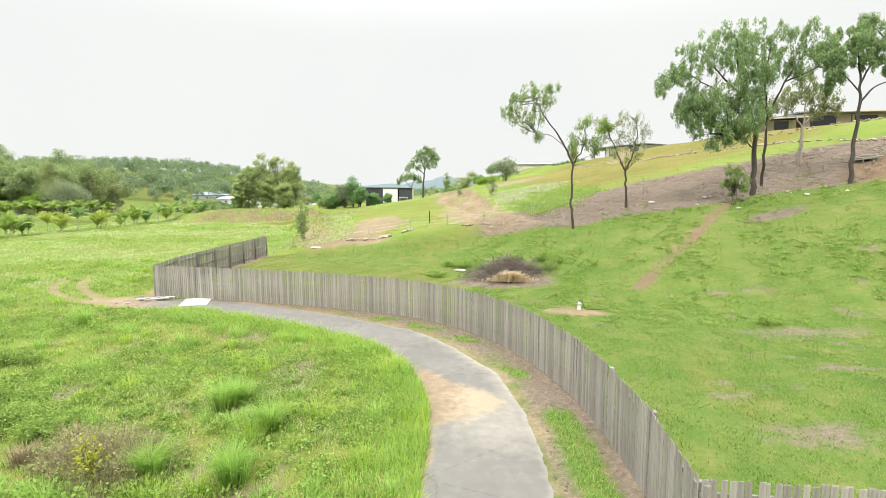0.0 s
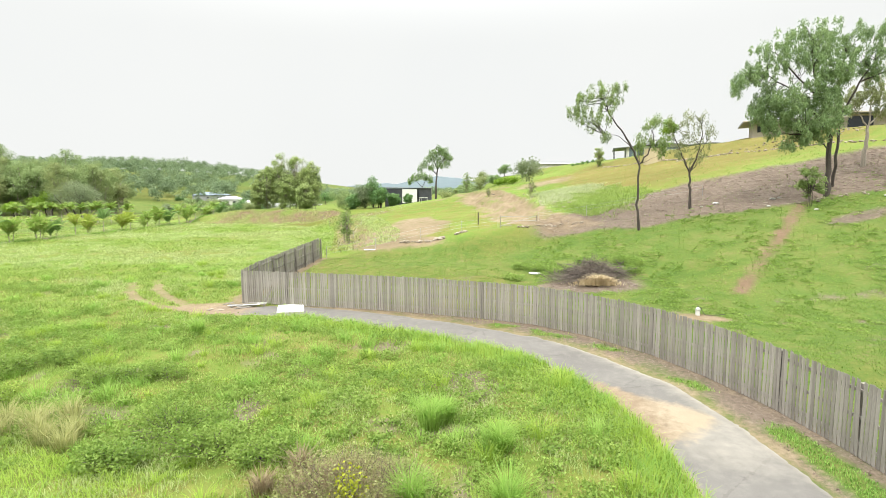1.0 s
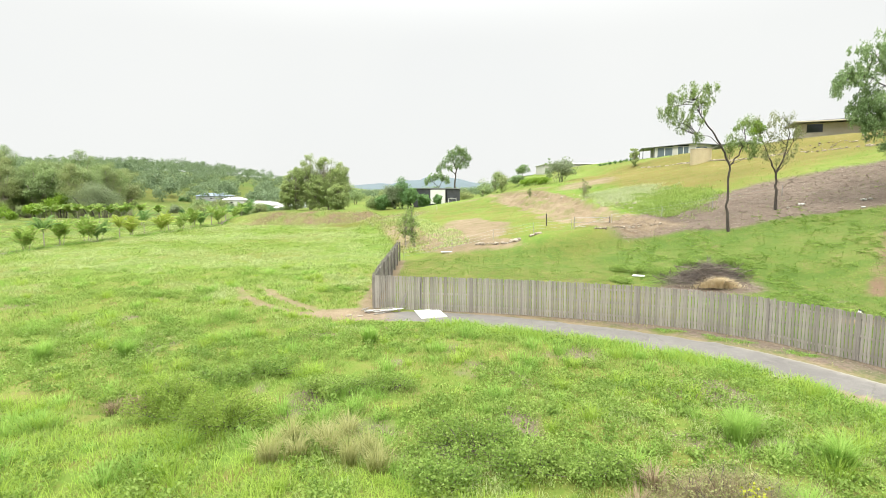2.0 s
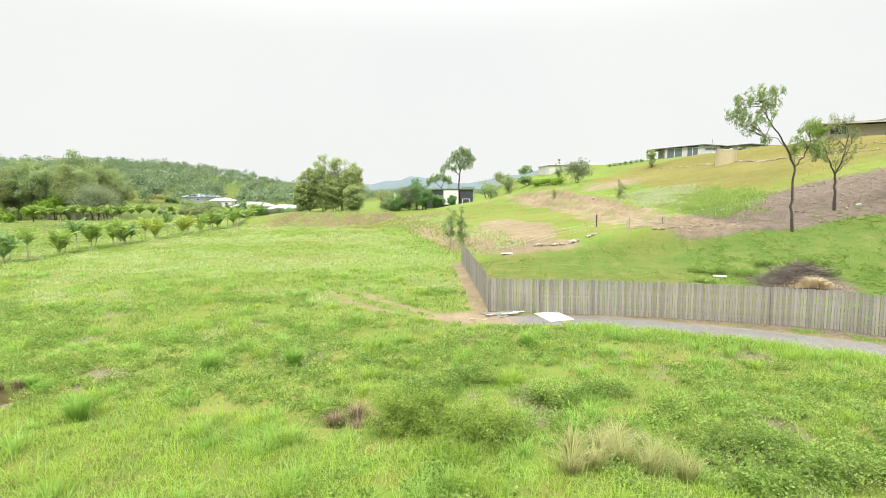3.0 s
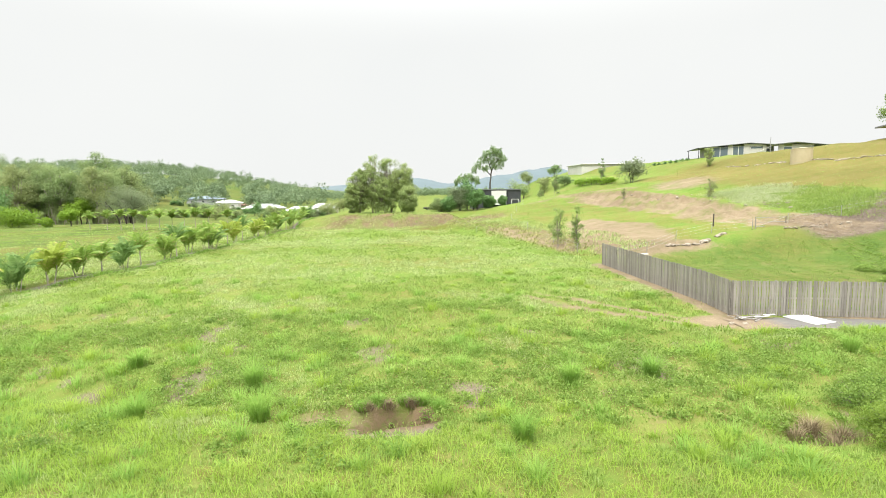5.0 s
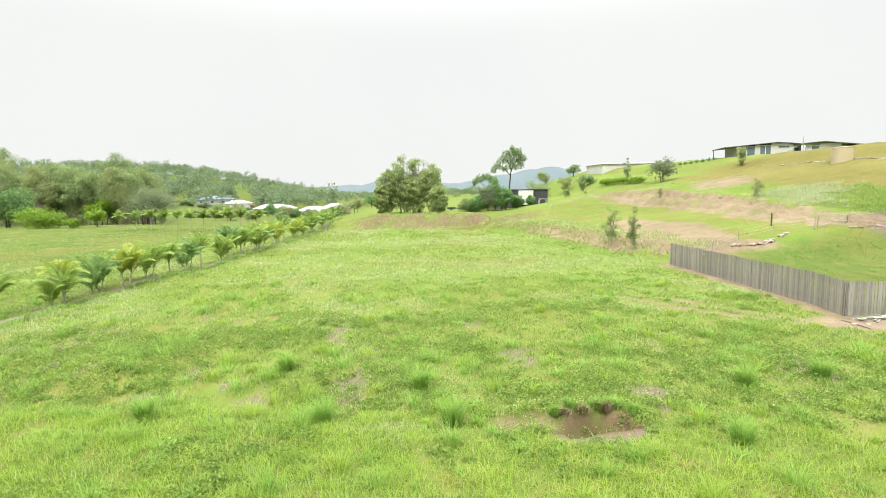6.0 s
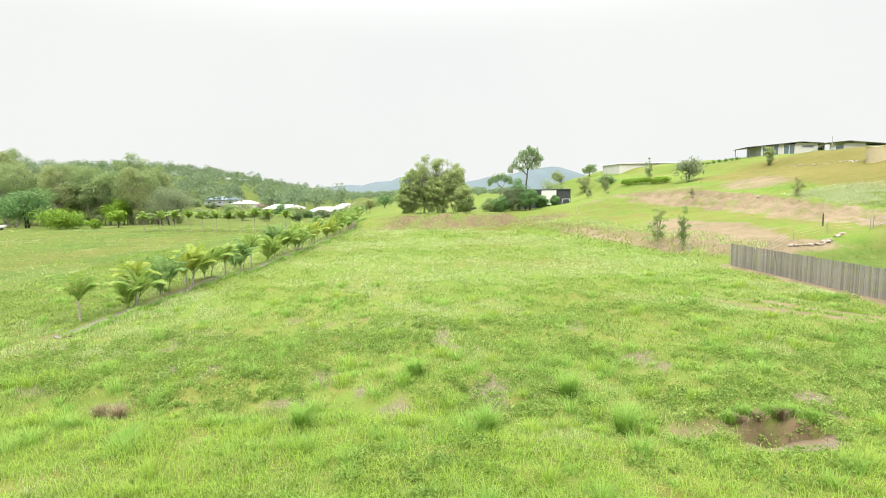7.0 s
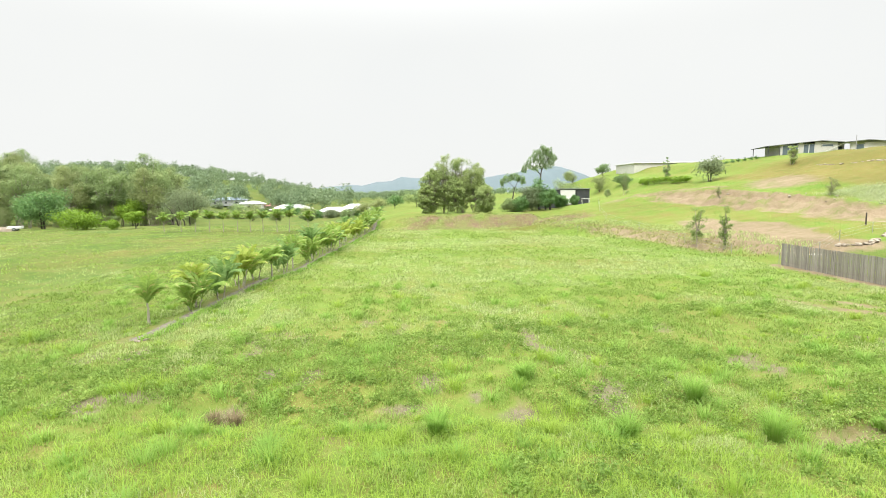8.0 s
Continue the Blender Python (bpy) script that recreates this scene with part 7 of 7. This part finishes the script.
    for k, (x, y, h) in enumerate([(-5.8, 13.3, 0.72), (-5.5, 13.6, 0.6), (-4.3, 10.1, 0.78), (-4.2, 12.2, 0.68), (-6.2, 10.5, 0.7), (-15.7, 22.4, 0.6), (-43.1, 24.2, 0.62), (-38.2, 21.8, 0.78), (-37.4, 19.3, 0.8), (-41.2, 20.0, 0.7), (-27.5, 20.6, 0.75), (-46.5, 20.5, 0.6), (-34.4, 19.2, 0.2), (-33.9, 19.35, 0.26), (-33.1, 19.3, 0.22), (-32.6, 19.2, 0.28), (-32.1, 18.9, 0.22), (-30.0, 17.2, 0.7), (-24.6, 20.8, 0.7)]):
        tussock(x, y, h, 400 + k)
    dry_bush(-7.4, 10.9)
    weed_bush(-7.35, 10.2, 0.4, 1.25, M["vine"], 422, "yellow-green vine climbing the dry bush", 12, 300, 0.075, "vine")
    weed_bush(-20.4, 15.6, 2.3, 1.15, M["bush_leaf"], 423, "leafy olive-green bush on the edge of the swale", 130, 12000, 0.05)
    weed_bush(-18.7, 14.8, 2.6, 0.95, M["bush_leaf"], 424, "leafy green bush on the edge of the swale", 110, 10000, 0.05)
    tussock(-15.6, 13.3, 0.62, 425, "seeding straw tussocks", "seed_straw", "pale seeding grass tussock on the swale's edge", "dry_tussock")
    for k, (x, y) in enumerate([(-16.3, 13.0), (-15.9, 13.8), (-15.1, 12.9), (-14.7, 13.4), (-16.6, 13.7), (-15.3, 14.2), (-14.4, 12.6), (-16.9, 12.8)]):
        tussock(x, y, 0.5 + 0.02 * k, 460 + k, "seeding straw tussocks", "seed_straw", "pale seeding grass tussock on the swale's edge", "dry_tussock")
    weed_bush(-16.4, 16.8, 2.0, 0.6, M["weed"], 426, "low leafy green weeds beside bare soil", 40, 3000)
    weed_bush(-14.6, 17.2, 1.6, 0.55, M["weed"], 427, "low leafy green weeds beside bare soil", 40, 2400)
    for k, (x, y, h) in enumerate([(-22.6, 16.7, 0.45), (-22.0, 16.9, 0.5), (-21.5, 16.4, 0.5), (-21.9, 16.2, 0.4), (-33.6, 19.12, 0.2), (-32.9, 19.1, 0.24), (-34.2, 19.1, 0.18), (-52.6, 22.6, 0.45), (-53.3, 22.9, 0.4), (-8.6, 11.6, 0.5), (-9.2, 10.9, 0.45)]):
        tussock(x, y, h, 450 + k, "dry tussocks beside the swale", "brown_stalk", "dry grey-brown tussock of dead grass", "dry_tussock")
    for k, (x, y, w, h) in enumerate([(-12.3, 13.6, 2.4, 0.8), (-10.9, 12.6, 2.0, 0.7), (-13.0, 12.0, 1.8, 0.6), (-9.4, 12.2, 1.6, 0.5), (-18.6, 18.6, 2.0, 0.5), (-19.8, 17.6, 1.8, 0.6)]):
        weed_bush(x, y, w, h, M["weed"], 434 + k, "lush leafy green weeds by the swale", 60, 3600, 0.06)
    weed_bush(7.2, 36.3, 1.8, 0.7, M["weed"], 430, "lush green weeds on the slope", 50, 3600)
    weed_bush(1.6, 37.8, 2.0, 0.5, M["weed"], 431, "lush green weeds on the slope", 40, 2600)
    for k, (x, y, w, h) in enumerate([(6.9, 34.2, 1.5, 0.5), (7.8, 35.4, 1.4, 0.45), (-0.6, 35.6, 1.6, 0.4), (0.6, 38.6, 1.5, 0.4), (3.0, 36.6, 1.8, 0.4), (5.2, 38.0, 1.6, 0.45)]):
        weed_bush(x, y, w, h, M["weed"], 470 + k, "leafy green weeds growing round the branch heap", 36, 1800, 0.07)
    weed_bush(13.5, 21.3, 1.2, 0.3, M["weed"], 432, "low leafy weeds on the lawn edge", 30, 1200)


hero_trees()
clump_by_bank()
woodland()
house_shrubs()
far_woods()
buildings()
bed_y = [34.4, 37.6, 39.0, 41.6, 44.4, 47.2, 49.0, 52.0, 54.2, 57.6, 60.4, 62.4, 66.0, 68.6, 71.8, 74.2, 77.4, 80.6, 83.0, 86.4, 89.0, 92.6, 95.4, 98.2, 101.6, 105.0, 108.4, 111.5]
for k, y in enumerate(bed_y):
    x = float(np.interp(y, [p[1] for p in BED], [p[0] for p in BED])) - 0.3 + 0.25 * math.sin(k * 2.3) - (0.5 if k == 0 else 0)
    st = (1, 3, 1, 3, 4, 3, 1, 3)[k % 8]
    leaf = ("palm_leaf", "palm_leaf", "palm_dark", "palm_dark", "palm_lime", "palm_leaf", "palm_leaf", "palm_lime")[(k * 5 + k // 8) % 8] if k > 4 else ("palm_leaf", "palm_leaf", "palm_lime", "palm_dark", "palm_lime")[k]
    palm("single-stemmed feather palm with arching fronds in the garden bed" if st == 1 else "clumping feather palm with arching fronds in the garden bed", x, y, (1.1, 1.6, 1.3)[k % 3] if st == 1 else (1.25, 0.7, 1.6, 0.95)[k % 4], 10 if st == 1 else 6, (1.9, 2.1, 1.9)[k % 3] if st == 1 else (2.2, 1.9, 2.4)[k % 3], 200 + k, st, "palms along the garden bed", 40, leaf)
for k, (x, y) in enumerate([(-89.6, 106.1), (-86.6, 106.1), (-83.9, 105.6), (-80.7, 103.6), (-78.0, 102.6), (-75.1, 101.1), (-72.9, 101.0), (-70.6, 100.5), (-67.4, 96.8), (-65.5, 97.6), (-62.4, 97.7)]):
    palm("young single-stemmed palm on the lawn", x, y, 2.2, 14, 1.75, 240 + k, 1, "palms on the lawn", 26, "palm_leaf", 0.1)

meadow()
small_things()
make_fence(FENCE_A, "weathered grey timber paling fence beside the footpath", -1, 1)
make_fence(FENCE_B, "weathered grey timber paling fence curving along the footpath", -1, 2)
make_fence(FENCE_C, "weathered grey timber paling fence between field and yard", -1, 3)
make_fence(FENCE_D, "weathered grey timber paling fence across the lawn end", 1, 4)
